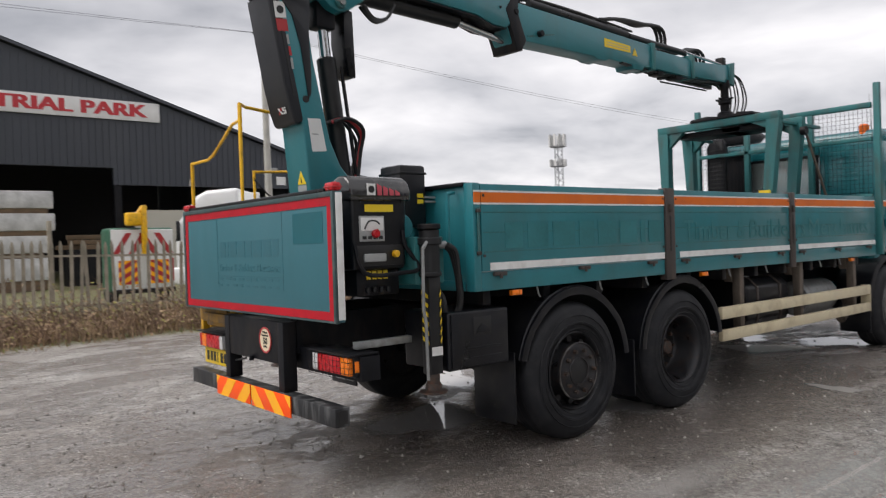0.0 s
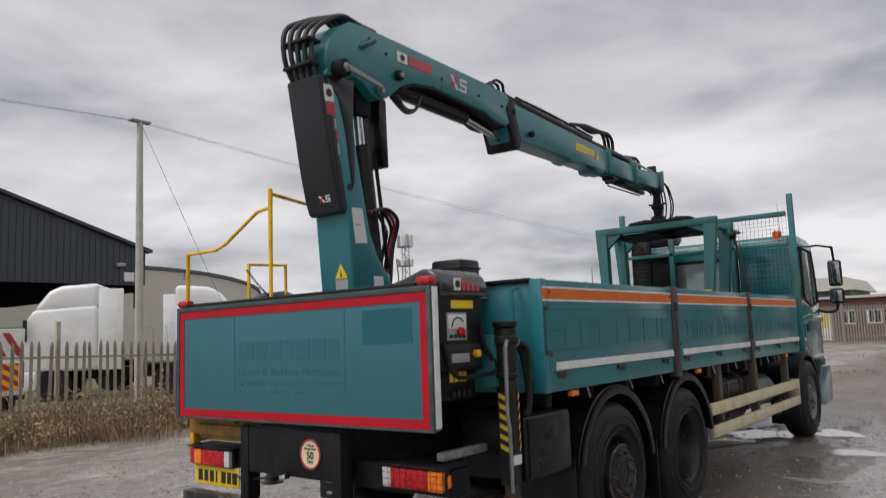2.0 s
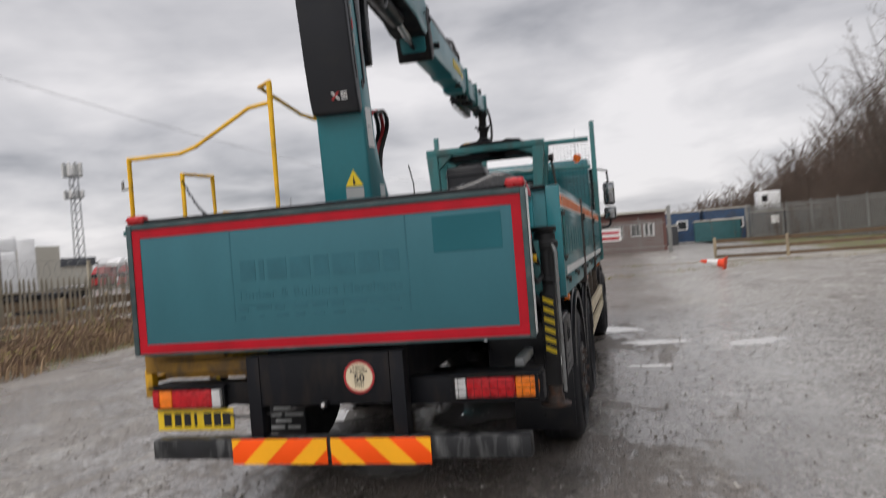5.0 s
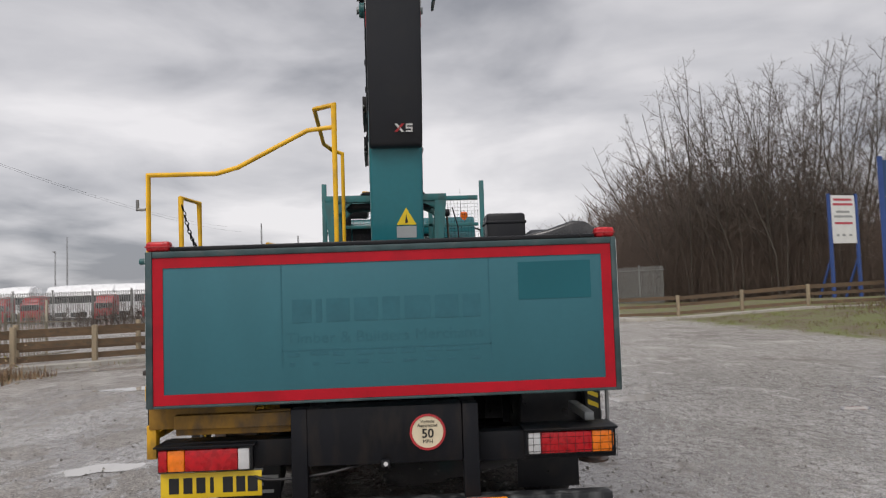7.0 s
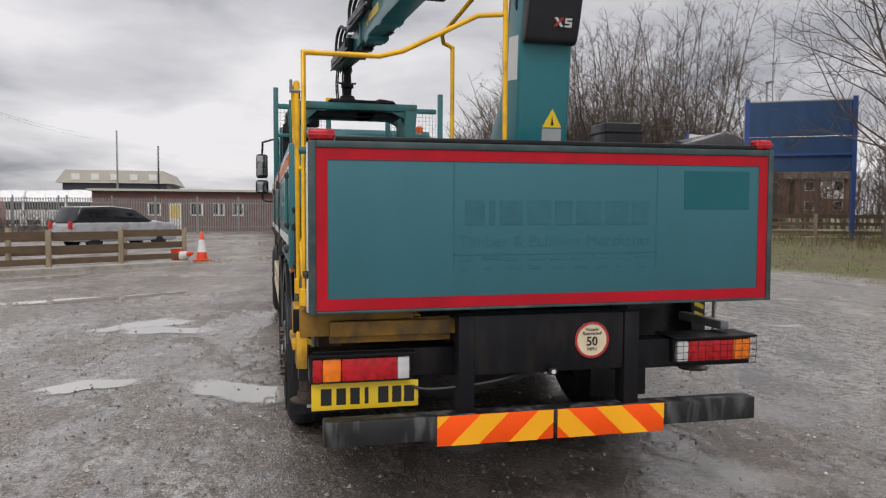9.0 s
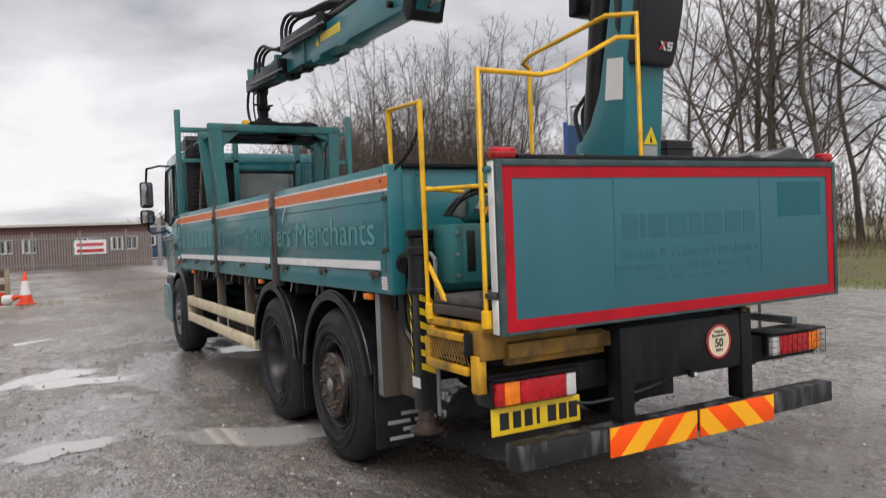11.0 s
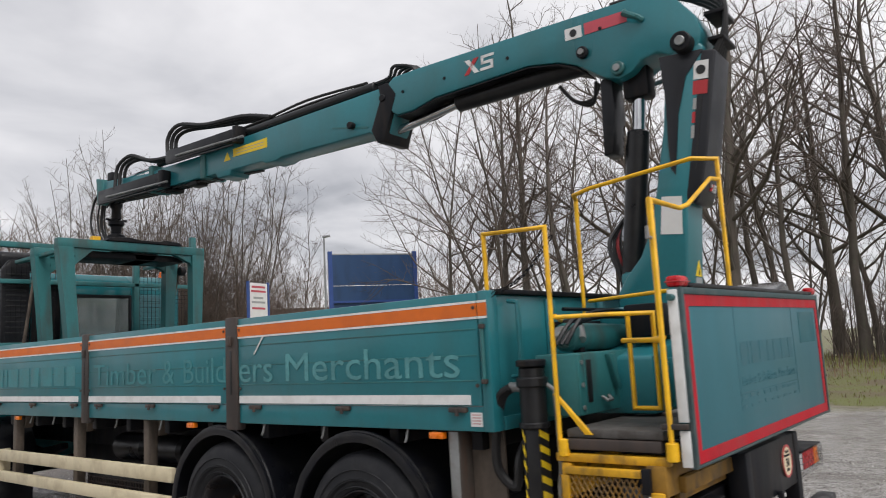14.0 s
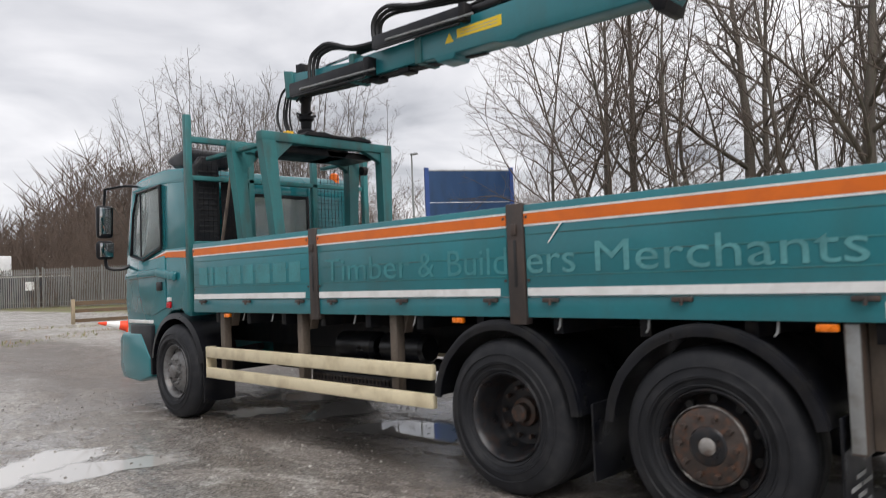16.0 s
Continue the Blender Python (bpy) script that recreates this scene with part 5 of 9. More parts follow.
for s in (-1, 1):
    y0, y1 = min(0.150 * s, 0.1535 * s), max(0.150 * s, 0.1535 * s)
    slewed("maker_mark", prism([(0.93, 3.585), (1.05, 3.588), (1.05, 3.668), (0.93, 3.665)], y0, y1, bev=0.0), WHITE, main)
    slewed("maker_mark_disc", cyl((0.99, 0.153 * s, 3.626), (0.99, 0.1555 * s, 3.626), 0.026, seg=18), INK_HOLE_BLACK, main)
    x0, x1 = 1.07, 1.36
    slewed("maker_name_block", prism([(x0, 3.59), (x1, 3.593), (x1, 3.672), (x0, 3.669)] if s < 0 else [(0.62, 3.59), (0.91, 3.59), (0.91, 3.668), (0.62, 3.665)], y0, y1, bev=0.0), PINK_RED, main)
    mx = 1.74
    d = 1 if s < 0 else -1
    for q, m in (([(0.00, 3.58), (0.04, 3.58), (0.13, 3.69), (0.09, 3.69)], RED_LABEL), ([(0.09, 3.58), (0.13, 3.58), (0.05, 3.69), (0.01, 3.69)], WHITE), ([(0.15, 3.69), (0.26, 3.69), (0.26, 3.67), (0.15, 3.67)], WHITE), ([(0.15, 3.645), (0.25, 3.645), (0.25, 3.625), (0.15, 3.625)], WHITE), ([(0.14, 3.60), (0.25, 3.60), (0.25, 3.58), (0.14, 3.58)], WHITE), ([(0.15, 3.69), (0.17, 3.69), (0.17, 3.625), (0.15, 3.625)], WHITE), ([(0.23, 3.645), (0.25, 3.645), (0.25, 3.58), (0.23, 3.58)], WHITE)):
        slewed("model_mark", prism([(mx + d * (a - 0.13), z - 0.012) for a, z in q], y0, y1, bev=0.0), m, main)
    for px, pz, r in ((0.70, 3.30, 0.045), (0.93, 3.47, 0.040)):
        slewed("boom_pin", cyl((px, 0.15 * s, pz), (px, 0.185 * s, pz), r, seg=20, bev=0.006), BLACK_STEEL if px > 0.8 else TEAL_WORN, main)
        slewed("pin_core", cyl((px, 0.18 * s, pz), (px, 0.20 * s, pz), r * 0.5, seg=14), STEEL, main)
    slewed("lifting_eye", tube([(0.52, 0.15 * s, 3.57), (0.55, 0.19 * s, 3.59), (0.62, 0.19 * s, 3.63), (0.63, 0.15 * s, 3.66)], 0.018, 8), TEAL_WORN, main)
    for bx in (0.80, 1.5, 2.05, 2.45):
        slewed("boom_bolt", cyl((bx, 0.15 * s, 3.60), (bx, 0.158 * s, 3.60), 0.012, seg=8), BLACK_STEEL, main)

# outer boom cylinder and its rod
oc = slewed("fold_cylinder", cyl((0.98, 0, 3.45), (2.04, 0, 3.44), 0.068, seg=24, bev=0.012), CYL, crane, "black boom fold cylinder")
slewed("fold_rod", cyl((2.03, 0, 3.44), (2.72, 0, 3.35), 0.034, seg=18), CHROME, oc, "bright chrome piston rod")
slewed("cylinder_pipe", tube([(1.12, -0.07, 3.50), (1.6, -0.075, 3.505), (1.95, -0.07, 3.49)], 0.012, 6), BLACK, oc)

# folding outer boom and telescopes
ob_prof = [(2.56, 3.70), (2.50, 3.58), (2.62, 3.34), (2.67, 3.27), (2.72, 3.27), (2.84, 3.365), (3.9, 3.380), (3.96, 3.360), (4.10, 3.360), (4.16, 3.385), (4.60, 3.390), (4.62, 3.345), (4.80, 3.345), (4.84, 3.395), (5.05, 3.400), (5.05, 3.66), (2.75, 3.705)]
outer = slewed("outer_boom", prism(ob_prof, -0.115, 0.115, bev=0.012), TEAL, crane, "teal folding outer boom")
slewed("boom_end_plate", prism([(2.60, 3.712), (2.52, 3.60), (2.64, 3.31), (2.66, 3.245), (2.73, 3.25), (2.79, 3.36), (2.68, 3.60), (2.70, 3.712)], -0.154, 0.154, bev=0.006), BLACK_STEEL, outer)
for px, pz in ((2.66, 3.60), (3.02, 3.46)):
    slewed("boom_pin", cyl((px, -0.165, pz), (px, 0.165, pz), 0.030, seg=20, bev=0.006), BLACK_STEEL, outer)
for s in (-1, 1):
    y0, y1 = min(0.115 * s, 0.1185 * s), max(0.115 * s, 0.1185 * s)
    slewed("caution_label", prism([(4.08, 3.505), (4.56, 3.51), (4.56, 3.585), (4.08, 3.595)], y0, y1, bev=0.0), YELLOW_LABEL, outer, "yellow caution label")
    slewed("caution_triangle", prism([(4.60, 3.49), (4.70, 3.49), (4.65, 3.575)], y0, y1, bev=0.0), YELLOW_LABEL, outer)
    for z in (3.535, 3.562):
        slewed("caution_line", prism([(4.12, z - 0.003), (4.52, z - 0.003), (4.52, z + 0.003), (4.12, z + 0.003)], min(y0, y0 + 0.001 * s), y1 + 0.0006 * s, bev=0.0), GREY_LABEL, outer)
    slewed("boom_seam", prism([(2.85, 3.42), (3.25, 3.50), (3.26, 3.49), (2.86, 3.405)], y0, y1, bev=0.0), TEAL_WORN, outer)
slewed("telescope", box(5.0, 5.95, -0.095, 0.095, 3.415, 3.635, 0.012), TEAL, crane, "first boom extension")
slewed("telescope", prism([(5.9, 3.43), (6.93, 3.47), (6.93, 3.70), (5.9, 3.62)], -0.085, 0.085, bev=0.012), TEAL, crane, "second boom extension")
slewed("telescope_collar", box(4.98, 5.06, -0.13, 0.13, 3.385, 3.69, 0.01), TEAL_WORN, crane)
slewed("telescope_collar", box(5.90, 5.97, -0.115, 0.115, 3.40, 3.69, 0.01), TEAL_WORN, crane)
slewed("boom_tip", prism([(6.88, 3.46), (7.02, 3.44), (7.05, 3.755), (6.90, 3.72)], -0.10, 0.10, bev=0.01), TEAL_WORN, crane)
for bx in (5.2, 5.6):
    slewed("wear_pad", box(bx, bx + 0.14, -0.07, 0.07, 3.365, 3.42, 0.01), BLACK_STEEL, crane)
for k, (x0, x1, z0, z1, yy) in enumerate(((2.80, 5.0, 3.755, 3.715, 0.06), (2.95, 4.6, 3.755, 3.725, -0.05))):
    slewed("extension_cylinder", cyl((x0, yy, z0), (x1, yy, z1), 0.042, seg=16, bev=0.008), CYL, crane, "black extension cylinder on the boom's back")
slewed("extension_cylinder", cyl((4.7, 0.0, 3.74), (5.95, 0.0, 3.73), 0.035, seg=16, bev=0.008), CYL, crane)
slewed("extension_rod", cyl((5.9, -0.03, 3.73), (6.9, -0.03, 3.70), 0.017, seg=10), CHROME, crane)
for x0, x1, z0, z1 in ((4.42, 5.56, 3.625, 3.755), (5.62, 6.85, 3.415, 3.56)):
    tray = slewed("hose_tray", prism([(x0, z0), (x1, z0), (x1, z1), (x0, z1)], 0.122, 0.185, bev=0.012), BLACK, crane, "black hose tray along the boom")
    slewed("tray_pipe", tube([(x0 - 0.1, 0.19, z0 + 0.02), (x1 - 0.2, 0.195, z0 + 0.045)], 0.012, 7), STEEL, tray)
    slewed("tray_pipe", tube([(x0 + 0.05, 0.19, z0 - 0.03), (x1 - 0.05, 0.19, z0 - 0.01)], 0.010, 7), HOSE, tray)
    slewed("tray_end", box(x0 - 0.02, x0 + 0.05, 0.09, 0.20, z0 - 0.015, z1 + 0.015, 0.008), BLACK_STEEL, tray)
slewed("tray_bracket", box(6.80, 6.90, -0.05, 0.05, 3.66, 3.80, 0.01), BLACK_STEEL, crane)
rng = random.Random(7)
for k in range(4):
    dy = -0.06 + 0.04 * k
    slewed("hose", tube([(2.38, dy, 3.75), (2.41, dy, 3.81), (2.49, dy * 1.2, 3.875 - 0.01 * k), (2.60, dy * 1.3, 3.86), (2.67, dy, 3.79), (2.90, dy, 3.78)], 0.014, 7, smooth_steps=5), HOSE, crane)
for k in range(3):
    dy = -0.05 + 0.05 * k
    slewed("hose", tube([(2.90, dy, 3.815), (3.6, dy, 3.815 + 0.015 * k), (4.2, dy, 3.80), (4.7, dy, 3.78)], 0.012, 6, smooth_steps=4), HOSE, crane)
    slewed("hose", tube([(4.1, dy, 3.81), (4.5, dy, 3.88 + 0.015 * k), (5.0, dy + 0.05, 3.93), (5.4, dy + 0.08, 3.97 + 0.02 * k), (5.56, dy + 0.10, 3.90), (5.56, dy + 0.10, 3.70)], 0.020, 7, smooth_steps=5), HOSE, crane)
    slewed("hose", tube([(5.5, dy + 0.06, 3.72), (5.9, dy + 0.08, 3.74), (6.25, dy + 0.09, 3.83 + 0.015 * k), (6.46, dy + 0.10, 3.81), (6.52, dy + 0.11, 3.70), (6.52, dy + 0.12, 3.52)], 0.019, 7, smooth_steps=5), HOSE, crane)
    slewed("hose", tube([(4.4, -0.1 + dy * 0.3, 3.385), (5.2, dy, 3.395), (6.2, dy, 3.425), (6.75, dy, 3.45), (6.9, dy, 3.40)], 0.011, 6, smooth_steps=4), HOSE, crane)
for k in range(6):
    a = rng.uniform(-0.10, 0.12)
    b = rng.uniform(0.10, 0.30)
    slewed("hose", tube([(6.95, a * 0.4, 3.62), (7.08 + b * 0.6, a, 3.55), (7.12 + b, a * 1.3, 3.30), (7.08 + b * 0.6, a * 1.2, 3.08), (6.97, a * 0.7, 3.02)], 0.011, 6, smooth_steps=6), HOSE, crane)
# hoses arching from the column cover to the boom's heel
for k in range(5):
    dy = -0.10 + 0.05 * k
    r = 0.16 + 0.02 * (k % 2)
    slewed("hose", tube([(0.14, dy, 3.24), (0.10 - 0.012 * k, dy, 3.40), (0.12 - 0.015 * k, dy, 3.56 + 0.01 * k), (0.24, dy * 1.1, 3.68 + 0.012 * k), (0.40, dy, 3.765 + 0.008 * k), (0.56, dy, 3.757), (0.74, dy, 3.755)], 0.017, 8, smooth_steps=5), HOSE, crane)
for z in (3.34, 3.50):
    slewed("hose_clamp", box(0.055 if z < 3.4 else 0.045, 0.15 if z < 3.4 else 0.16, -0.125, 0.125, z - 0.012, z + 0.012, 0.004), BLACK_STEEL, crane)
for k in range(3):
    slewed("hose", tube([(0.95, -0.12 + 0.03 * k, 3.34), (1.02, -0.14, 3.25 - 0.015 * k), (1.15, -0.14, 3.27), (1.25, -0.12, 3.40)], 0.013, 7, smooth_steps=5), HOSE, crane)

# rotator and its joint above the cradle
rot = slewed("rotator", lathe([(0.0, 3.50), (0.06, 3.50), (0.07, 3.42), (0.05, 3.38), (0.055, 3.26), (0.085, 3.24), (0.085, 3.20), (0.06, 3.18), (0.055, 3.10), (0.095, 3.08), (0.11, 3.02), (0.06, 2.98), (0.0, 2.98)], (6.86, -0.04, 0.0), "z", 20), BLACK_STEEL, crane, "dark hydraulic rotator hanging from the boom tip")
for a in (0.2, 1.6, 3.0, 4.6):
    slewed("rotator_fitting", cyl((6.86, -0.04, 3.24), (6.86 + 0.12 * math.cos(a), -0.04 + 0.12 * math.sin(a), 3.26), 0.014, seg=8), BLACK_STEEL, rot)
slewed("yellow_fitting", box(6.82, 6.90, 0.16, 0.25, 2.98, 3.05, 0.01), YELLOW, rot)

# stabiliser legs
def leg(y, side):
    x = 0.70 if side < 0 else 0.82
    before = set(crane.children_recursive)
    lift = 0.085
    half, pitch = (0.031, 0.0585) if side < 0 else (0.040, 0.0725)
    out = side * 0.07 if side < 0 else -0.03
    b = part("stabiliser_leg", cyl((x, y, 1.20), (x, y, 1.50), 0.066, seg=24, bev=0.008), CYL, crane, "black stabiliser leg with hazard stripes")
    part("leg_cap", cyl((x, y, 1.50), (x, y, 1.535), 0.076, seg=24, bev=0.006), BLACK_STEEL, b)
    part("leg_collar", cyl((x, y, 1.40), (x, y, 1.45), 0.080, seg=24, bev=0.008), CYL, b)
    part("leg_collar", cyl((x, y, 1.20), (x, y, 1.23), 0.076, seg=24, bev=0.006), CYL, b)
    part("outer_tube", box(x - 0.047, x + 0.047, y - 0.047, y + 0.047, 0.58, 1.20, 0.008), CYL, b)
    part("inner_tube", cyl((x, y, 0.48), (x, y, 0.62), 0.042, seg=20), RUST, b)
    part("foot_plate", lathe([(0.0, 0.0), (0.088, 0.0), (0.092, 0.012), (0.055, 0.022), (0.05, 0.06), (0.0, 0.06)], (x, y, 0.46), "z", 24), RUST, b)
    for way, (u0, u1, fixed) in (("y", (x + 0.030, x + 0.043, y + side * 0.0475)), ("x", (y - half, y + half, x - 0.0475))):
        f0, f1 = min(fixed, fixed + (side if way == "y" else -1) * 0.003), max(fixed, fixed + (side if way == "y" else -1) * 0.003)
        part("hazard_backing", prism([(u0, 0.68 + lift), (u1, 0.68 + lift), (u1, 0.69 + lift + 6 * pitch), (u0, 0.69 + lift + 6 * pitch)], f0, f1, way, 0.0), INK_HOLE_BLACK, b)
        for k in range(6):
            z = 0.685 + lift + k * pitch
            part("hazard_stripe", prism([(u0, z), (u1, z + 0.46 * pitch), (u1, z + 0.93 * pitch), (u0, z + 0.46 * pitch)], f0 - 0.0012, f1 + 0.0012, way, 0.0), YELLOW_LABEL, b)
    part("leg_pipe", tube([(x - 0.06, y + out * 0.7, 1.42), (x - 0.11, y + out, 1.38), (x - 0.115, y + out, 1.0), (x - 0.10, y + out, 0.92), (x - 0.095, y + out, 0.56)], 0.011, 8), STEEL, b)
    part("pipe_fitting", cyl((x + 0.06, y, 1.40), (x + 0.13, y, 1.40), 0.026, seg=12), STEEL, b)
    for k in range(3):
        part("leg_hose", tube([(x + 0.12, y + side * 0.02 * k, 1.40), (x + 0.19, y + side * 0.02 * k, 1.34), (x + 0.24, y, 1.15 - 0.02 * k), (x + 0.25, y - side * 0.02, 0.98), (x + 0.16, y - side * 0.04, 0.90), (x + 0.14, y - side * 0.06, 1.05), (x + 0.12, y - side * 0.2, 1.2)], 0.024 - 0.004 * k, 8, smooth_steps=5), HOSE, b)
    part("leg_tag", box(x - 0.043, x + 0.043, y + side * 0.0505 - 0.002, y + side * 0.0505 + 0.002, 0.70, 0.755, 0.0), WHITE, b)
    if side < 0:
        # this leg is drawn further up than the other
        for ob in crane.children_recursive:
            if ob not in before:
                ob.data.transform(Matrix.Translation((0, 0, 0.10)))


part("aerial", tube([(0.62, -0.40, 1.80), (0.62, -0.40, 1.96), (0.64, -0.37, 2.08)], 0.004, 5), BLACK, crane)
leg(-1.165, -1)
leg(1.165, 1)

# control station on the driver's side
cs = part("control_station", prism([(0.17, 1.36), (0.56, 1.36), (0.58, 1.80), (0.55, 1.86), (0.46, 1.90), (0.28, 1.905), (0.19, 1.87), (0.165, 1.80)], -1.10, -0.76, bev=0.025, seg=3), BLACK, crane, "black crane control station with lever panel")
part("station_hood", prism([(-0.70, 1.80), (-0.70, 1.862), (-0.86, 1.90), (-0.98, 1.94), (-1.05, 1.935), (-1.10, 1.90), (-1.125, 1.85), (-1.125, 1.78)], 0.15, 0.60, "x", 0.022, seg=3), HOOD, cs)
part("maker_mark", box(0.265, 0.325, -1.129, -1.124, 1.815, 1.885, 0.0), WHITE, cs)
part("maker_mark_disc", cyl((0.295, -1.128, 1.85), (0.295, -1.131, 1.85), 0.022, seg=16), INK_HOLE_BLACK, cs)
for k in range(4):
    part("maker_bar", prism([(0.34 + k * 0.045, 1.815), (0.372 + k * 0.045, 1.815), (0.372 + k * 0.045, 1.87 - 0.012 * k), (0.34 + k * 0.045, 1.885 - 0.012 * k)], -1.129, -1.124, bev=0.0), PINK_RED, cs)
part("station_label", box(0.26, 0.47, -1.104, -1.099, 1.715, 1.76, 0.0), YELLOW_LABEL, cs)
dial = part("dial_panel", box(0.215, 0.40, -1.106, -1.098, 1.535, 1.69, 0.004), GREY_LABEL, cs, "grey instrument panel with red stop button")
part("dial_face", box(0.225, 0.39, -1.109, -1.105, 1.60, 1.68, 0.002), WHITE, dial)
part("dial_arc", tube([(0.25, -1.110, 1.61), (0.28, -1.110, 1.655), (0.33, -1.110, 1.66), (0.36, -1.110, 1.64)], 0.005, 6, smooth_steps=4), INK_HOLE_BLACK, dial)
part("stop_button", cyl((0.325, -1.105, 1.582), (0.325, -1.135, 1.582), 0.026, seg=18, bev=0.006), RED_LENS, dial)
for k in range(4):
    part("push_button", box(0.235 + k * 0.04, 0.262 + k * 0.04, -1.112, -1.105, 1.548, 1.568, 0.002), INK_HOLE_BLACK, dial)
part("lever_recess", box(0.19, 0.54, -1.103, -1.098, 1.385, 1.51, 0.004), INK_HOLE_BLACK, cs)
part("yellow_knob", cyl((0.47, -1.10, 1.455), (0.47, -1.14, 1.455), 0.022, seg=14, bev=0.005), YELLOW, cs)
part("lever_block", box(0.24, 0.40, -1.12, -1.10, 1.41, 1.46, 0.006), GREY_LABEL, cs)
for k in range(4):
    part("lever_label", box(0.29 + k * 0.042, 0.322 + k * 0.042, -1.055, -1.045, 1.30, 1.355, 0.002), YELLOW_LABEL, cs)
    part("lever_knob", cyl((0.28 + k * 0.05, -1.08, 1.22), (0.28 + k * 0.05, -1.08, 1.255), 0.017, seg=10, bev=0.004), BLACK, cs)
part("lever_bank", box(0.22, 0.54, -1.05, -0.80, 1.20, 1.36, 0.01), BLACK_STEEL, cs)
part("guard_bar", tube([(0.18, -1.10, 1.52), (0.19, -1.13, 1.40), (0.26, -1.15, 1.33), (0.50, -1.15, 1.335), (0.62, -1.14, 1.345), (0.62, -1.13, 1.40), (0.55, -1.11, 1.50), (0.54, -1.10, 1.60)], 0.014, 8, smooth_steps=3), BLACK_STEEL, crane, "bent dark tubular lever guard")
bx2 = part("valve_cover", box(0.74, 0.96, -0.82, -0.58, 1.62, 2.05, 0.02, seg=2), BLACK, crane, "black valve cover box")
part("cover_lip", box(0.735, 0.965, -0.825, -0.575, 1.985, 2.002, 0.004), BLACK, bx2)
for z in (1.80, 1.84):
    part("cover_tag", box(0.88, 0.93, -0.826, -0.819, z - 0.014, z + 0.014, 0.0), YELLOW_LABEL, bx2)
for z in (1.83, 1.80):
    part("control_rod", cyl((0.94, -0.81, z), (1.10, -0.86, z - 0.005), 0.008, seg=8), STEEL, crane)
part("accumulator", cyl((0.62, -1.0, 1.62), (0.62, -0.75, 1.62), 0.085, seg=24, bev=0.01), TEAL, crane)

# yellow rails, steps and platform on the nearside
def rail(points, r=0.0118, label=""):
    return part("handrail", tube(points, r, 10), YELLOW, crane, label or "yellow tubular handrail")


rail([(0.10, 1.215, 1.16), (0.10, 1.215, 2.225), (0.10, 0.87, 2.225), (0.10, 0.76, 2.255), (0.10, 0.40, 2.44), (0.10, 0.262, 2.455)])
rail([(0.10, 0.262, 1.80), (0.10, 0.262, 2.572), (0.20, 0.375, 2.575), (0.82, 0.40, 2.515), (0.95, 0.36, 2.50), (0.97, 0.30, 2.48), (0.97, 0.30, 1.75)])
rail([(0.65, 1.215, 1.10), (0.65, 1.22, 2.18), (1.025, 1.22, 2.195), (1.025, 1.215, 1.89)], 0.0114)
rail([(0.635, 1.205, 1.735), (0.42, 1.05, 1.735), (0.25, 0.95, 1.73), (0.25, 0.95, 1.28), (0.38, 0.95, 1.28), (0.38, 0.95, 1.735)], 0.0114)
rail([(0.25, 0.95, 1.605), (0.10, 1.20, 1.61)], 0.0125)
rail([(0.40, 0.98, 1.605), (0.10, 1.205, 1.60)], 0.0125)
rail([(0.93, 0.30, 1.85), (0.42, 0.55, 1.85), (0.12, 0.62, 1.855)], 0.0112)
rail([(0.93, 0.62, 1.72), (0.635, 1.205, 1.74)], 0.0112)
part("rail_brace", prism([(0.66, 1.37), (0.68, 1.37), (0.52, 1.18), (0.48, 1.18)], 1.19, 1.21, bev=0.003), YELLOW, crane)
for x in (0.10, 0.635):
    part("rail_socket", cyl((x, 1.21, 1.08), (x, 1.21, 1.16), 0.028, seg=12, bev=0.004), YELLOW, crane)
part("rail_lock", tube([(0.10, 1.23, 2.05), (0.10, 1.27, 2.05), (0.10, 1.27, 2.10)], 0.008, 6), STEEL, crane)
links = bmesh.new()
for k in range(15):
    t = k / 14
    p = Vector((0.635 + 0.36 * t, 1.205, 2.12 - 0.24 * t - 0.05 * math.sin(math.pi * t)))
    a = (0.5, 0, 0.3)
    ring = []
    for j in range(9):
        ang = 2 * math.pi * j / 8
        u = 0.019 * math.cos(ang)
        v = 0.010 * math.sin(ang)
        ring.append(p + (Vector((u, v, -u * 0.7)) if k % 2 else Vector((u, 0, -u * 0.7 + v))))
    tube(ring, 0.003, 5, links)
part("safety_chain", links, BLACK_STEEL, crane, "hanging steel safety chain")
plat = part("platform_deck", box(0.14, 0.62, 0.60, 1.20, 1.165, 1.205, 0.006), RUNNING_BOARD, crane, "worn dark step platform")
part("platform_edge", box(0.15, 0.63, 1.165, 1.215, 1.112, 1.162, 0.006), STAKE, plat)
sf = part("step_frame", box(0.12, 0.68, 1.17, 1.215, 1.055, 1.095, 0.006), YELLOW_STEP, crane, "yellow folding step frame with expanded-metal tread")
for b in ((0.60, 0.655, 0.70, 1.215, 0.90, 1.05), (0.13, 0.22, 0.70, 1.235, 0.93, 1.06), (0.20, 0.62, 1.215, 1.25, 1.005, 1.04), (0.22, 0.60, 1.235, 1.265, 0.855, 0.895), (0.14, 0.20, 1.20, 1.25, 0.78, 0.95), (0.16, 0.62, 0.66, 0.70, 0.90, 1.02), (0.10, 0.16, 0.50, 1.10, 0.93, 1.0), (0.60, 0.64, 1.20, 1.25, 0.86, 1.0)):
    part("step_bar", box(*b, 0.006), YELLOW_DIRT_SHADE if b[4] == 0.93 else YELLOW_STEP, sf)
mesh = bmesh.new()
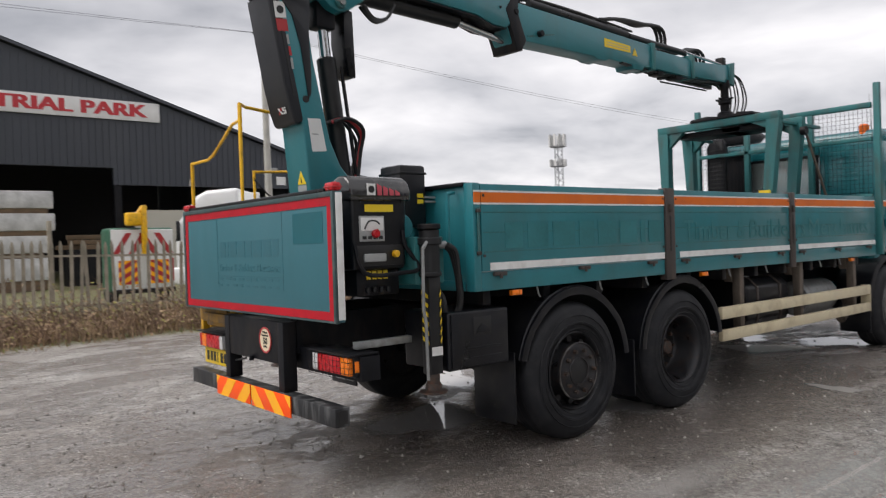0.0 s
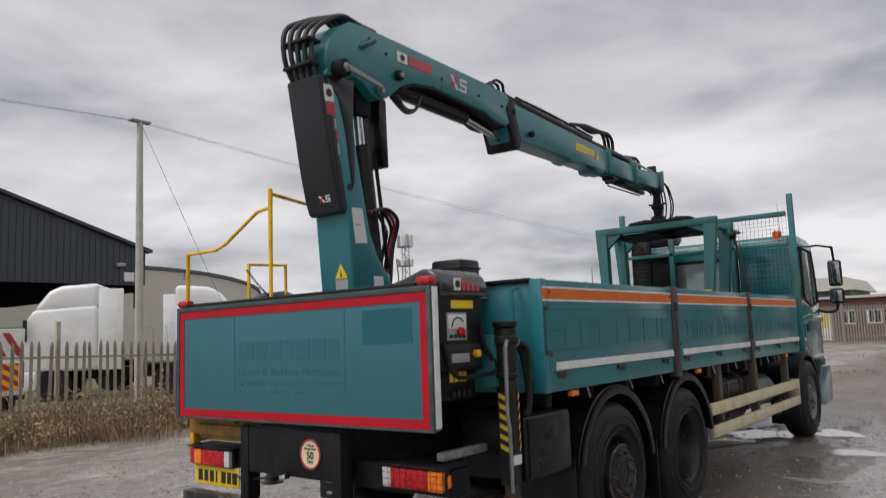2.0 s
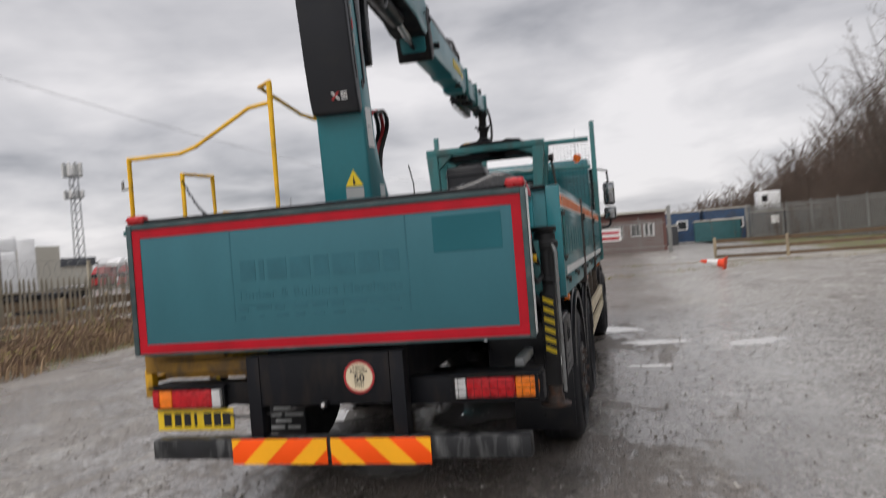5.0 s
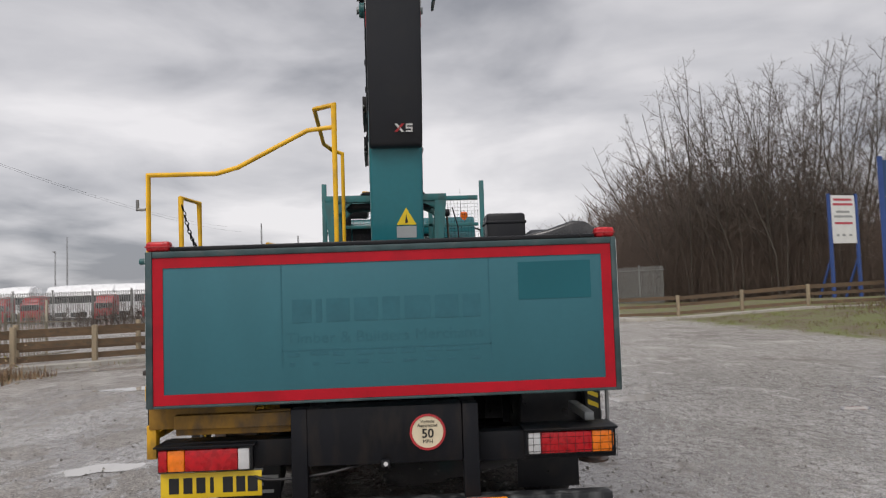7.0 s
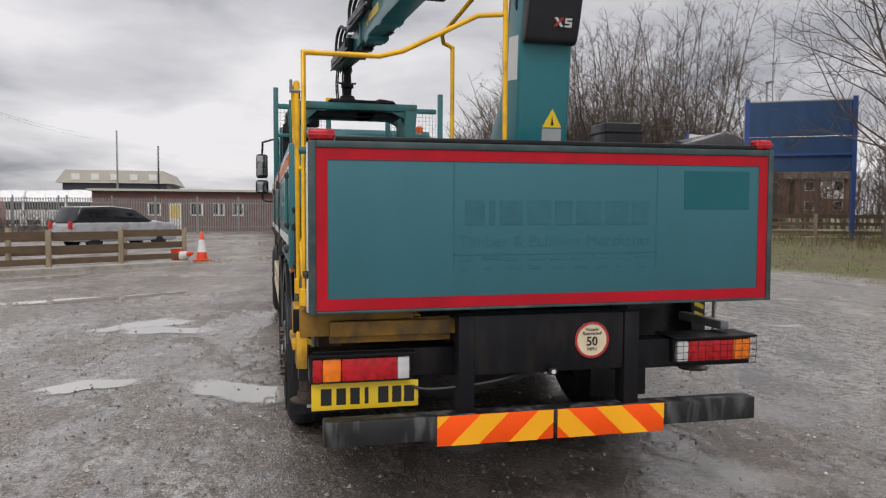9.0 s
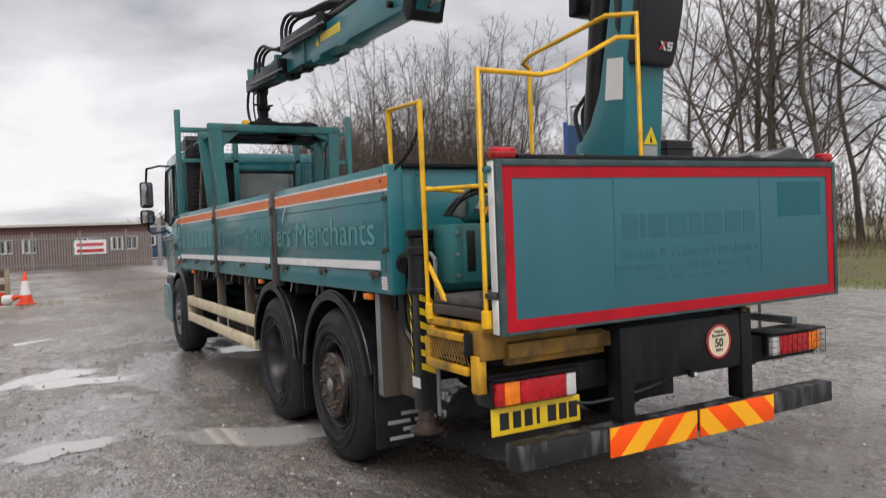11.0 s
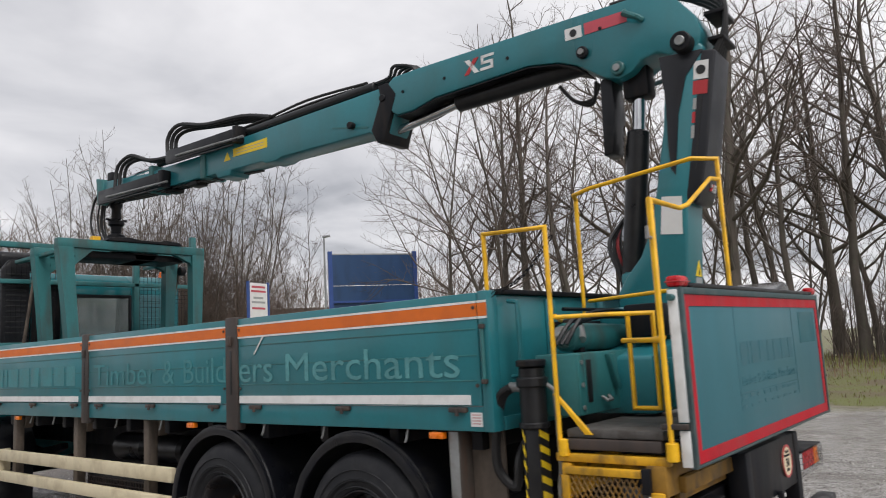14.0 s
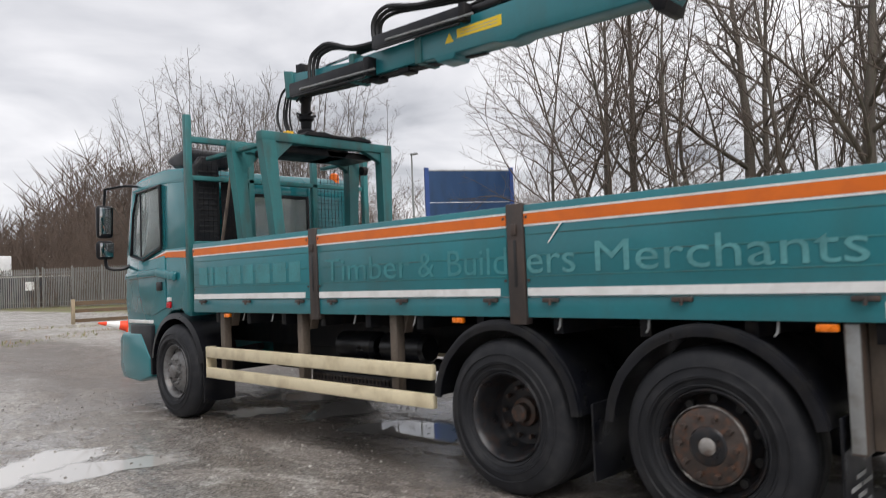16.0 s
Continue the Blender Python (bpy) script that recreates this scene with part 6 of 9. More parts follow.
for k in range(14):
    x0 = 0.23 + k * 0.028
    tube([(x0, 1.238, 0.90), (x0 + 0.056, 1.238, 1.0)], 0.004, 4, mesh)
    tube([(x0 + 0.056, 1.238, 0.90), (x0, 1.238, 1.0)], 0.004, 4, mesh)
part("expanded_mesh", mesh, YELLOW_DIRT_SHADE, sf)
part("step_hinge", box(0.195, 0.235, 1.215, 1.262, 0.94, 1.05, 0.006), BLACK_STEEL, sf)
part("rear_yellow_plate", box(0.13, 0.16, 0.52, 1.10, 0.895, 1.01, 0.006), YELLOW_DIRT_SHADE, crane, "rust-stained yellow cross plate with shade in its colour")

crane.location += Vector((-0.04, 0, -0.016))


# ---- ground, verge and water ----
def smoothstep(t):
    t = max(0.0, min(1.0, t))
    return t * t * (3 - 2 * t)


def rise(x, y):
    """The yard is level; the verge climbs towards the road hedge."""
    return 0.50 * smoothstep((-9.5 - y) / 9.5) * smoothstep((54 - x) / 16)


def gravel_material():
    m = bpy.data.materials.new("wet_gravel_yard")
    m.use_nodes = True
    nt = m.node_tree
    N, L = nt.nodes.new, nt.links.new
    b = nt.nodes["Principled BSDF"]
    tc = N("ShaderNodeTexCoord")

    def noise_tex(scale, detail=6, rough=0.55, vec=None, distort=0.0):
        n = N("ShaderNodeTexNoise")
        L(vec or tc.outputs["Object"], n.inputs["Vector"])
        n.inputs["Scale"].default_value, n.inputs["Detail"].default_value = scale, detail
        n.inputs["Roughness"].default_value, n.inputs["Distortion"].default_value = rough, distort
        return n.outputs[0]

    def span(v, a, c, d=0.0, e=1.0):
        r = N("ShaderNodeMapRange")
        L(v, r.inputs[0])
        for i, q in enumerate((a, c, d, e)):
            r.inputs[i + 1].default_value = q
        return r.outputs[0]

    def calc(op, a, c):
        n = N("ShaderNodeMath")
        n.operation = op
        for i, v in enumerate((a, c)):
            if isinstance(v, (int, float)):
                n.inputs[i].default_value = v
            else:
                L(v, n.inputs[i])
        return n.outputs[0]

    def blend(fac, a, c):
        n = N("ShaderNodeMix")
        n.data_type = "RGBA"
        L(fac, n.inputs[0])
        for i, v in ((6, a), (7, c)):
            if isinstance(v, tuple):
                n.inputs[i].default_value = (*v, 1)
            else:
                L(v, n.inputs[i])
        return n.outputs[2]

    mp = N("ShaderNodeMapping")
    mp.inputs["Scale"].default_value = (0.62, 1.15, 1)
    mp.inputs["Rotation"].default_value = (0, 0, radians(12))
    L(tc.outputs["Object"], mp.inputs[0])
    broad = noise_tex(0.33, 5, 0.6, mp.outputs[0], 0.6)
    patch = noise_tex(1.1, 7, 0.62, mp.outputs[0], 0.4)
    pool = noise_tex(0.85, 9, 0.64, mp.outputs[0], 0.8)
    ripple = noise_tex(7.0, 4, 0.55)
    grit = noise_tex(60, 5, 0.72)
    mottle = noise_tex(5.5, 8, 0.75)
    lump = noise_tex(9.0, 6, 0.62, mp.outputs[0], 0.5)

    def cells(scale):
        v = N("ShaderNodeTexVoronoi")
        v.inputs["Scale"].default_value = scale
        L(tc.outputs["Object"], v.inputs["Vector"])
        q = N("ShaderNodeSeparateColor")
        L(v.outputs["Color"], q.inputs[0])
        return v, q
    vo, sepc = cells(46)
    vo2, sep2 = cells(17)
    vo3, sep3 = cells(95)
    pebble = calc("MULTIPLY", span(vo.outputs["Distance"], 0.0, 0.5, 1.0, 0.0), span(sepc.outputs[2], 0.2, 1.0, 0.25, 1.0))
    chip = calc("MULTIPLY", span(vo3.outputs["Distance"], 0.0, 0.5, 1.0, 0.0), span(sep3.outputs[2], 0.0, 1.0, 0.3, 1.0))
    cobble = calc("MULTIPLY", span(vo2.outputs["Distance"], 0.05, 0.42, 1.0, 0.0), span(sep2.outputs[2], 0.72, 1.0))
    stones = calc("ADD", calc("MULTIPLY", pebble, 0.8), calc("ADD", calc("MULTIPLY", chip, 0.45), calc("MULTIPLY", cobble, 0.5)))
    stones = calc("ADD", stones, calc("MULTIPLY", grit, 0.5))
    place = N("ShaderNodeSeparateXYZ")
    L(tc.outputs["Object"], place.inputs[0])
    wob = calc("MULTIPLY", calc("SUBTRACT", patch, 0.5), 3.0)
    # grey limestone chippings; brown mud by the lorry, its shade and dark reflection painted in
    mud_shade = calc("MULTIPLY", span(calc("ADD", calc("ABSOLUTE", calc("ADD", place.outputs[1], 0.55), 0), wob), 2.6, 1.3), span(calc("ADD", place.outputs[0], wob), -2.4, -0.2))
    # pale washed-out silt; the extra paleness on the offside paints in sky sheen
    offside_sheen = span(calc("ADD", place.outputs[1], wob), -0.9, -2.6, 0.0, 0.15)
    silt = calc("ADD", noise_tex(0.55, 8, 0.66, mp.outputs[0], 0.9), offside_sheen)
    silt2 = noise_tex(2.1, 9, 0.72, mp.outputs[0], 0.7)
    silt_all = calc("MAXIMUM", span(silt, 0.52, 0.63), calc("MULTIPLY", span(silt2, 0.50, 0.57), span(silt, 0.42, 0.52)))
    silt_fac = calc("MULTIPLY", calc("MULTIPLY", silt_all, span(lump, 0.62, 0.47, 0.25, 1.0)), calc("SUBTRACT", 1.0, calc("MULTIPLY", mud_shade, 0.85)))
    col = blend(span(broad, 0.38, 0.62), (0.285, 0.248, 0.218), (0.470, 0.425, 0.386))
    col = blend(span(patch, 0.48, 0.70, 0.0, 0.7), col, (0.359, 0.312, 0.269))
    col = blend(calc("MULTIPLY", mud_shade, 0.85), col, (0.150, 0.112, 0.086))
    dry = calc("SUBTRACT", 1.0, calc("MULTIPLY", mud_shade, 0.75))
    # near-white silt tone, which on the offside doubles as painted wet glare
    col = blend(calc("MULTIPLY", silt_fac, span(mottle, 0.64, 0.48, 0.15, 0.9)), col, (0.680, 0.680, 0.648))
    col = blend(calc("MULTIPLY", dry, span(mottle, 0.46, 0.36, 0.0, 0.4)), col, (0.532, 0.501, 0.464))
    col = blend(span(mottle, 0.52, 0.64, 0.0, 0.5), col, (0.153, 0.130, 0.113))
    # dark and pale lumps a hand wide: relief shading put into the colour
    col = blend(span(lump, 0.55, 0.70, 0.0, 0.55), col, (0.100, 0.084, 0.072))
    col = blend(calc("MULTIPLY", dry, span(lump, 0.46, 0.33, 0.0, 0.6)), col, (0.52, 0.495, 0.465))
    # single chippings, light and dark, with dark gaps between them
    col = blend(calc("MULTIPLY", dry, span(sepc.outputs[0], 0.60, 0.95, 0.0, 0.8)), col, (0.559, 0.527, 0.489))
    col = blend(span(sepc.outputs[1], 0.60, 0.95, 0.0, 0.75), col, (0.080, 0.070, 0.062))
    col = blend(span(sep3.outputs[0], 0.66, 0.95, 0.0, 0.6), col, (0.093, 0.081, 0.071))
    col = blend(calc("MULTIPLY", dry, span(sep3.outputs[1], 0.78, 0.96, 0.0, 0.7)), col, (0.612, 0.579, 0.540))
    col = blend(calc("MULTIPLY", span(vo.outputs["Distance"], 0.42, 0.60, 0.0, 0.55), calc("SUBTRACT", 1.0, calc("MULTIPLY", silt_fac, 0.7))), col, (0.080, 0.069, 0.061))
    col = blend(span(grit, 0.54, 0.72, 0.0, 0.5), col, (0.113, 0.096, 0.084))
    # larger stones, pale and dark
    col = blend(calc("MULTIPLY", span(sep2.outputs[1], 0.86, 0.97, 0.0, 0.75), span(vo2.outputs["Distance"], 0.34, 0.26)), col, (0.073, 0.062, 0.055))
    col = blend(calc("MULTIPLY", span(sep2.outputs[0], 0.86, 0.97, 0.0, 0.8), span(vo2.outputs["Distance"], 0.30, 0.24)), col, (0.492, 0.455, 0.413))
    # rain lies in the low spots; the stones stand out of it
    level = calc("ADD", pool, calc("MULTIPLY", calc("SUBTRACT", broad, 0.5), -0.35))
    level = calc("ADD", level, span(calc("ADD", place.outputs[1], wob), -0.9, -2.6, 0.0, 0.100))
    depth = calc("SUBTRACT", calc("SUBTRACT", level, calc("MULTIPLY", stones, 0.055)), calc("MULTIPLY", calc("SUBTRACT", lump, 0.5), 0.42))
    wet = span(depth, 0.425, 0.490)
    damp = span(level, 0.42, 0.54)
    col = blend(calc("MULTIPLY", damp, calc("SUBTRACT", 0.22, calc("MULTIPLY", silt_fac, 0.20))), col, (0.093, 0.079, 0.067))
    verge = span(calc("ADD", place.outputs[1], wob), -10.9, -12.0)
    strip = calc("MULTIPLY", span(calc("ADD", place.outputs[1], calc("MULTIPLY", wob, 0.5)), 8.0, 8.7), span(place.outputs[0], 14.5, 13.0))
    soil = blend(span(patch, 0.42, 0.58), (0.150, 0.165, 0.050), (0.150, 0.118, 0.072))
    rough_land = calc("MAXIMUM", verge, strip)
    col = blend(rough_land, col, soil)
    wet = calc("MULTIPLY", wet, calc("SUBTRACT", 1.0, rough_land))
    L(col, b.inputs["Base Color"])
    b.inputs["Roughness"].default_value = 0.6
    b.inputs["Coat IOR"].default_value = 2.3
    # the yard drains towards the office, so the film is thinner there
    drained = span(calc("ADD", place.outputs[0], wob), 7.5, 12.5, 1.0, 0.35)
    firm = calc("MULTIPLY", calc("SUBTRACT", 1.0, rough_land), drained)
    L(calc("MULTIPLY", calc("MAXIMUM", wet, span(damp, 0.0, 1.0, 0.22, 0.50)), firm), b.inputs["Coat Weight"])
    L(span(wet, 0.0, 1.0, 0.34, 0.15), b.inputs["Coat Roughness"])
    h = calc("ADD", calc("MULTIPLY", stones, 1.0), calc("ADD", calc("MULTIPLY", mottle, 1.3), calc("MULTIPLY", lump, 1.6)))
    bp = N("ShaderNodeBump")
    bp.inputs["Strength"].default_value, bp.inputs["Distance"].default_value = 1.0, 0.016
    L(h, bp.inputs["Height"])
    L(bp.outputs[0], b.inputs["Normal"])
    # the film of water lies smoother than the stones under it
    dry_relief = calc("MULTIPLY", stones, span(wet, 0.0, 1.0, 1.0, 0.16))
    lie = calc("ADD", calc("MULTIPLY", dry_relief, 1.2), calc("ADD", calc("MULTIPLY", ripple, 0.8), calc("MULTIPLY", lump, 1.5)))
    bc = N("ShaderNodeBump")
    bc.inputs["Strength"].default_value, bc.inputs["Distance"].default_value = 0.8, 0.009
    L(lie, bc.inputs["Height"])
    L(bc.outputs[0], b.inputs["Coat Normal"])
    return m


GRAVEL = gravel_material()


def build_ground():
    def axis(lo, hi, near0, near1, step):
        a = list(np.arange(near0, near1, step))
        s, v, low = step, near0, []
        while v > lo:
            s *= 1.35
            v -= s
            low.append(max(v, lo))
        s, v, high = step, near1, []
        while v < hi:
            high.append(min(v, hi))
            s *= 1.35
            v += s
        return low[::-1] + a + high + [hi]
    xs = sorted(set(axis(-900, 1200, -8, 36, 0.8)))
    ys = sorted(set(axis(-900, 900, -28, 16, 0.8)))
    verts = [(x, y, rise(x, y) - (0.02 if y > 11 else 0.0)) for x in xs for y in ys]
    n = len(ys)
    faces = [(i * n + j, (i + 1) * n + j, (i + 1) * n + j + 1, i * n + j + 1) for i in range(len(xs) - 1) for j in range(n - 1)]
    me = bpy.data.meshes.new("ground")
    me.from_pydata(verts, [], faces)
    for p in me.polygons:
        p.use_smooth = True
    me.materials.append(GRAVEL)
    return tagged(adopt(new("ground", me), None), "wet potholed gravel and broken asphalt yard", "ground", kind="structure")


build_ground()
def water_material(name="puddle_water", lo=0.60, hi=0.80, grain=3.0, most=1.0):
    """Rainwater that thins out over the gravel at its shore, reflected sky painted into its pale base."""
    m = bpy.data.materials.new(name)
    m.use_nodes = True
    nt = m.node_tree
    N, L = nt.nodes.new, nt.links.new
    b = nt.nodes["Principled BSDF"]
    # pale silty base colour that also brightens the water like reflected sky
    b.inputs["Base Color"].default_value = (0.42, 0.405, 0.385, 1)
    b.inputs["Roughness"].default_value = 0.02
    b.inputs["IOR"].default_value = 2.3
    tc, nz, depth = N("ShaderNodeTexCoord"), N("ShaderNodeTexNoise"), N("ShaderNodeAttribute")
    depth.attribute_name = "depth"
    L(tc.outputs["Object"], nz.inputs["Vector"])
    nz.inputs["Scale"].default_value, nz.inputs["Detail"].default_value, nz.inputs["Roughness"].default_value = grain, 9, 0.72
    add, ramp = N("ShaderNodeMath"), N("ShaderNodeMapRange")
    L(depth.outputs["Fac"], add.inputs[0])
    L(nz.outputs[0], add.inputs[1])
    L(add.outputs[0], ramp.inputs[0])
    ramp.inputs[1].default_value, ramp.inputs[2].default_value = lo, hi
    ramp.inputs[4].default_value = most
    L(ramp.outputs[0], b.inputs["Alpha"])
    return m


WATER = water_material()
# broken pale film that paints sky glare onto wet ground
SHEEN_FILM = water_material("painted_sheen_film", 0.78, 1.40, 14.0, 0.55)


def puddle(x, y, lx, ly, turn, seed, level, mat=None):
    """A shallow sheet of rainwater, or of painted sheen, with a ragged shore."""
    rng = random.Random(seed)
    n, m = 40, 7
    ph = [rng.uniform(0, 6.28) for _ in range(4)]
    c, s = math.cos(radians(turn)), math.sin(radians(turn))
    vs, fs, dep = [(x, y, level)], [], [1.0]
    for j in range(1, m + 1):
        for k in range(n):
            a = 2 * math.pi * k / n
            r = (1 + 0.20 * math.sin(2 * a + ph[0]) + 0.16 * math.sin(3 * a + ph[1]) + 0.10 * math.sin(5 * a + ph[2])) * 1.35 * j / m
            u, v = lx * r * math.cos(a), ly * r * math.sin(a)
            vs.append((x + u * c - v * s, y + u * s + v * c, level))
            dep.append(1.0 - j / m)
    for k in range(n):
        fs.append((0, 1 + k, 1 + (k + 1) % n))
    for j in range(m - 1):
        for k in range(n):
            i, o = 1 + j * n, 1 + (j + 1) * n
            fs.append((i + k, o + k, o + (k + 1) % n, i + (k + 1) % n))
    me = bpy.data.meshes.new("puddle")
    me.from_pydata(vs, [], fs)
    at = me.attributes.new("depth", "FLOAT", "POINT")
    for i, d in enumerate(dep):
        at.data[i].value = d
    me.materials.append(mat or WATER)
    return tagged(adopt(new("puddle", me), None), "shallow water sheet on the gravel yard, sky sheen painted in its pale colour", "puddle", "puddles on the yard", "structure")


for k, (x, y, lx, ly, t) in enumerate(((6.85, -1.95, 0.42, 0.20, -80), (6.55, -3.2, 0.42, 0.24, -70), (4.98, -1.84, 0.20, 0.12, 80), (8.40, -1.42, 0.36, 0.26, 60), (6.85, -0.15, 0.38, 0.45, 10), (8.0, -0.6, 0.45, 0.40, -10), (5.4, 0.2, 0.55, 0.4, 10),
                                       (3.0, -0.35, 0.6, 0.5, 20), (1.6, 0.1, 0.45, 0.4, 70), (5.1, -5.35, 0.25, 0.12, 75), (7.0, 2.9, 0.55, 0.33, -35), (10.2, 4.3, 1.1, 0.33, -60), (14.6, 6.5, 1.6, 0.4, -40), (6.45, 2.6, 0.5, 0.28, 60),
                                       (2.9, 1.45, 0.55, 0.30, 70), (3.45, 2.85, 0.32, 0.22, -70), (7.6, 0.5, 0.35, 0.25, 0), (17.0, 7.5, 2.2, 0.35, -40))):
    puddle(x, y, lx, ly, t, 30 + k, 0.0022 + 0.00015 * k)


# added sheets imitating the continuous wet sheen beside the lorry, not separate puddles
for k, (x, y, lx, ly, t) in enumerate(((4.4, -3.05, 1.3, 0.62, 8), (2.5, -2.95, 1.2, 0.62, -6), (0.9, -3.25, 1.0, 0.60, 14), (3.0, -4.1, 0.9, 0.4, -10), (0.25, -1.25, 0.60, 0.30, 40), (1.5, -2.3, 0.8, 0.35, 10))):
    puddle(x, y, lx, ly, t, 70 + k, 0.0060 + 0.0003 * k, SHEEN_FILM)


def scatter_stones():
    """Loose gravel where the camera walks nearest."""
    rng = np.random.default_rng(5)
    base = np.array([(1, 0, 0), (-1, 0, 0), (0, 1, 0), (0, -1, 0), (0, 0, 0.8), (0, 0, -0.6)])
    tri = np.array([(0, 2, 4), (2, 1, 4), (1, 3, 4), (3, 0, 4), (2, 0, 5), (1, 2, 5), (3, 1, 5), (0, 3, 5)])
    n = 26000
    x, y = -3.5 + 14.5 * rng.random(n) ** 1.3, rng.uniform(-6.5, 6.5, n)
    size = 0.003 + 0.014 * rng.random(n) ** 5
    v = base[None] * (size[:, None, None] * rng.uniform(0.6, 1.4, (n, 6, 1)))
    a = rng.uniform(0, 6.28, n)
    c, s = np.cos(a)[:, None], np.sin(a)[:, None]
    vx, vy = v[:, :, 0] * c - v[:, :, 1] * s, v[:, :, 0] * s + v[:, :, 1] * c
    pts = np.stack([vx + x[:, None], vy + y[:, None], v[:, :, 2] + size[:, None] * 0.25], -1).reshape(-1, 3)
    fc = (tri[None] + (np.arange(n) * 6)[:, None, None]).reshape(-1, 3)
    me = bpy.data.meshes.new("loose_gravel")
    me.from_pydata(pts.tolist(), [], fc.tolist())
    m = material("loose_stone", (0.20, 0.185, 0.17), 0.5, vary=0.4, scale=30, bump=0.05)
    nt = m.node_tree
    geo, ramp = nt.nodes.new("ShaderNodeNewGeometry"), nt.nodes.new("ShaderNodeValToRGB")
    els = ramp.color_ramp.elements
    els[0].color, els[1].color = (0.12, 0.108, 0.098, 1), (0.50, 0.48, 0.45, 1)
    els[0].position, els[1].position = 0.25, 1.0
    els.new(0.7).color = (0.20, 0.185, 0.165, 1)
    nt.links.new(geo.outputs["Random Per Island"], ramp.inputs[0])
    nt.links.new(ramp.outputs[0], nt.nodes["Principled BSDF"].inputs["Base Color"])
    me.materials.append(m)
    tagged(adopt(new("loose_gravel", me), None), "loose grey gravel scattered over the yard", "gravel", kind="stuff")


scatter_stones()

# ---- plants ----
BARK = material("grey_brown_bark", (0.098, 0.082, 0.069), 0.85, vary=0.35, scale=4, fine=30, dirt=(0.10, 0.11, 0.07), dirt_amount=0.3, streak=3, bump=0.2)
TWIG = material("brown_twigs", (0.118, 0.093, 0.078), 0.85, vary=0.3, scale=2, bump=0.05)
BROWN_TWIG = material("red_brown_thicket", (0.135, 0.098, 0.078), 0.9, vary=0.3, scale=0.3, bump=0.05)
DRY = material("dry_weeds", (0.31, 0.215, 0.130), 0.9, vary=0.4, scale=1.5, bump=0.05)
DRY_DARK = material("dark_bramble", (0.160, 0.100, 0.070), 0.9, vary=0.4, scale=1.5, bump=0.05)
GRASS = material("winter_grass", (0.190, 0.205, 0.058), 0.85, vary=0.4, scale=0.9, bump=0.05)
LEAF = material("yellow_green_leaf", (0.22, 0.20, 0.05), 0.7, vary=0.4, scale=3, bump=0.05)


class Limbs:
    """Tapered limbs gathered into one mesh."""

    def __init__(self):
        self.v, self.f = [], []

    def limb(self, pts, radii, n):
        base = len(self.v)
        d = (pts[-1] - pts[0])
        d = d.normalized() if d.length else Vector((0, 0, 1))
        u = d.orthogonal().normalized()
        w = d.cross(u)
        ring = [(math.cos(2 * math.pi * k / n), math.sin(2 * math.pi * k / n)) for k in range(n)]
        for p, r in zip(pts, radii):
            for c, s in ring:
                self.v.append(p + (u * c + w * s) * r)
        for i in range(len(pts) - 1):
            for k in range(n):
                a, b = base + i * n + k, base + i * n + (k + 1) % n
                self.f.append((a, b, b + n, a + n))

    def mesh(self, name, mat):
        me = bpy.data.meshes.new(name)
        me.from_pydata([tuple(p) for p in self.v], [], self.f)
        for p in me.polygons:
            p.use_smooth = True
        me.materials.append(mat)
        return me


def crooked(rng, start, way, length, steps, wander, lift):
    pts, d = [start.copy()], way.normalized()
    for _ in range(steps):
        d = (d + Vector((rng.gauss(0, wander), rng.gauss(0, wander), rng.gauss(0, wander * 0.6) + lift))).normalized()
        pts.append(pts[-1] + d * (length / steps))
    return pts


def point_on(pts, t):
    f = t * (len(pts) - 1)
    i = min(int(f), len(pts) - 2)
    return pts[i].lerp(pts[i + 1], f - i), (pts[i + 1] - pts[i]).normalized()


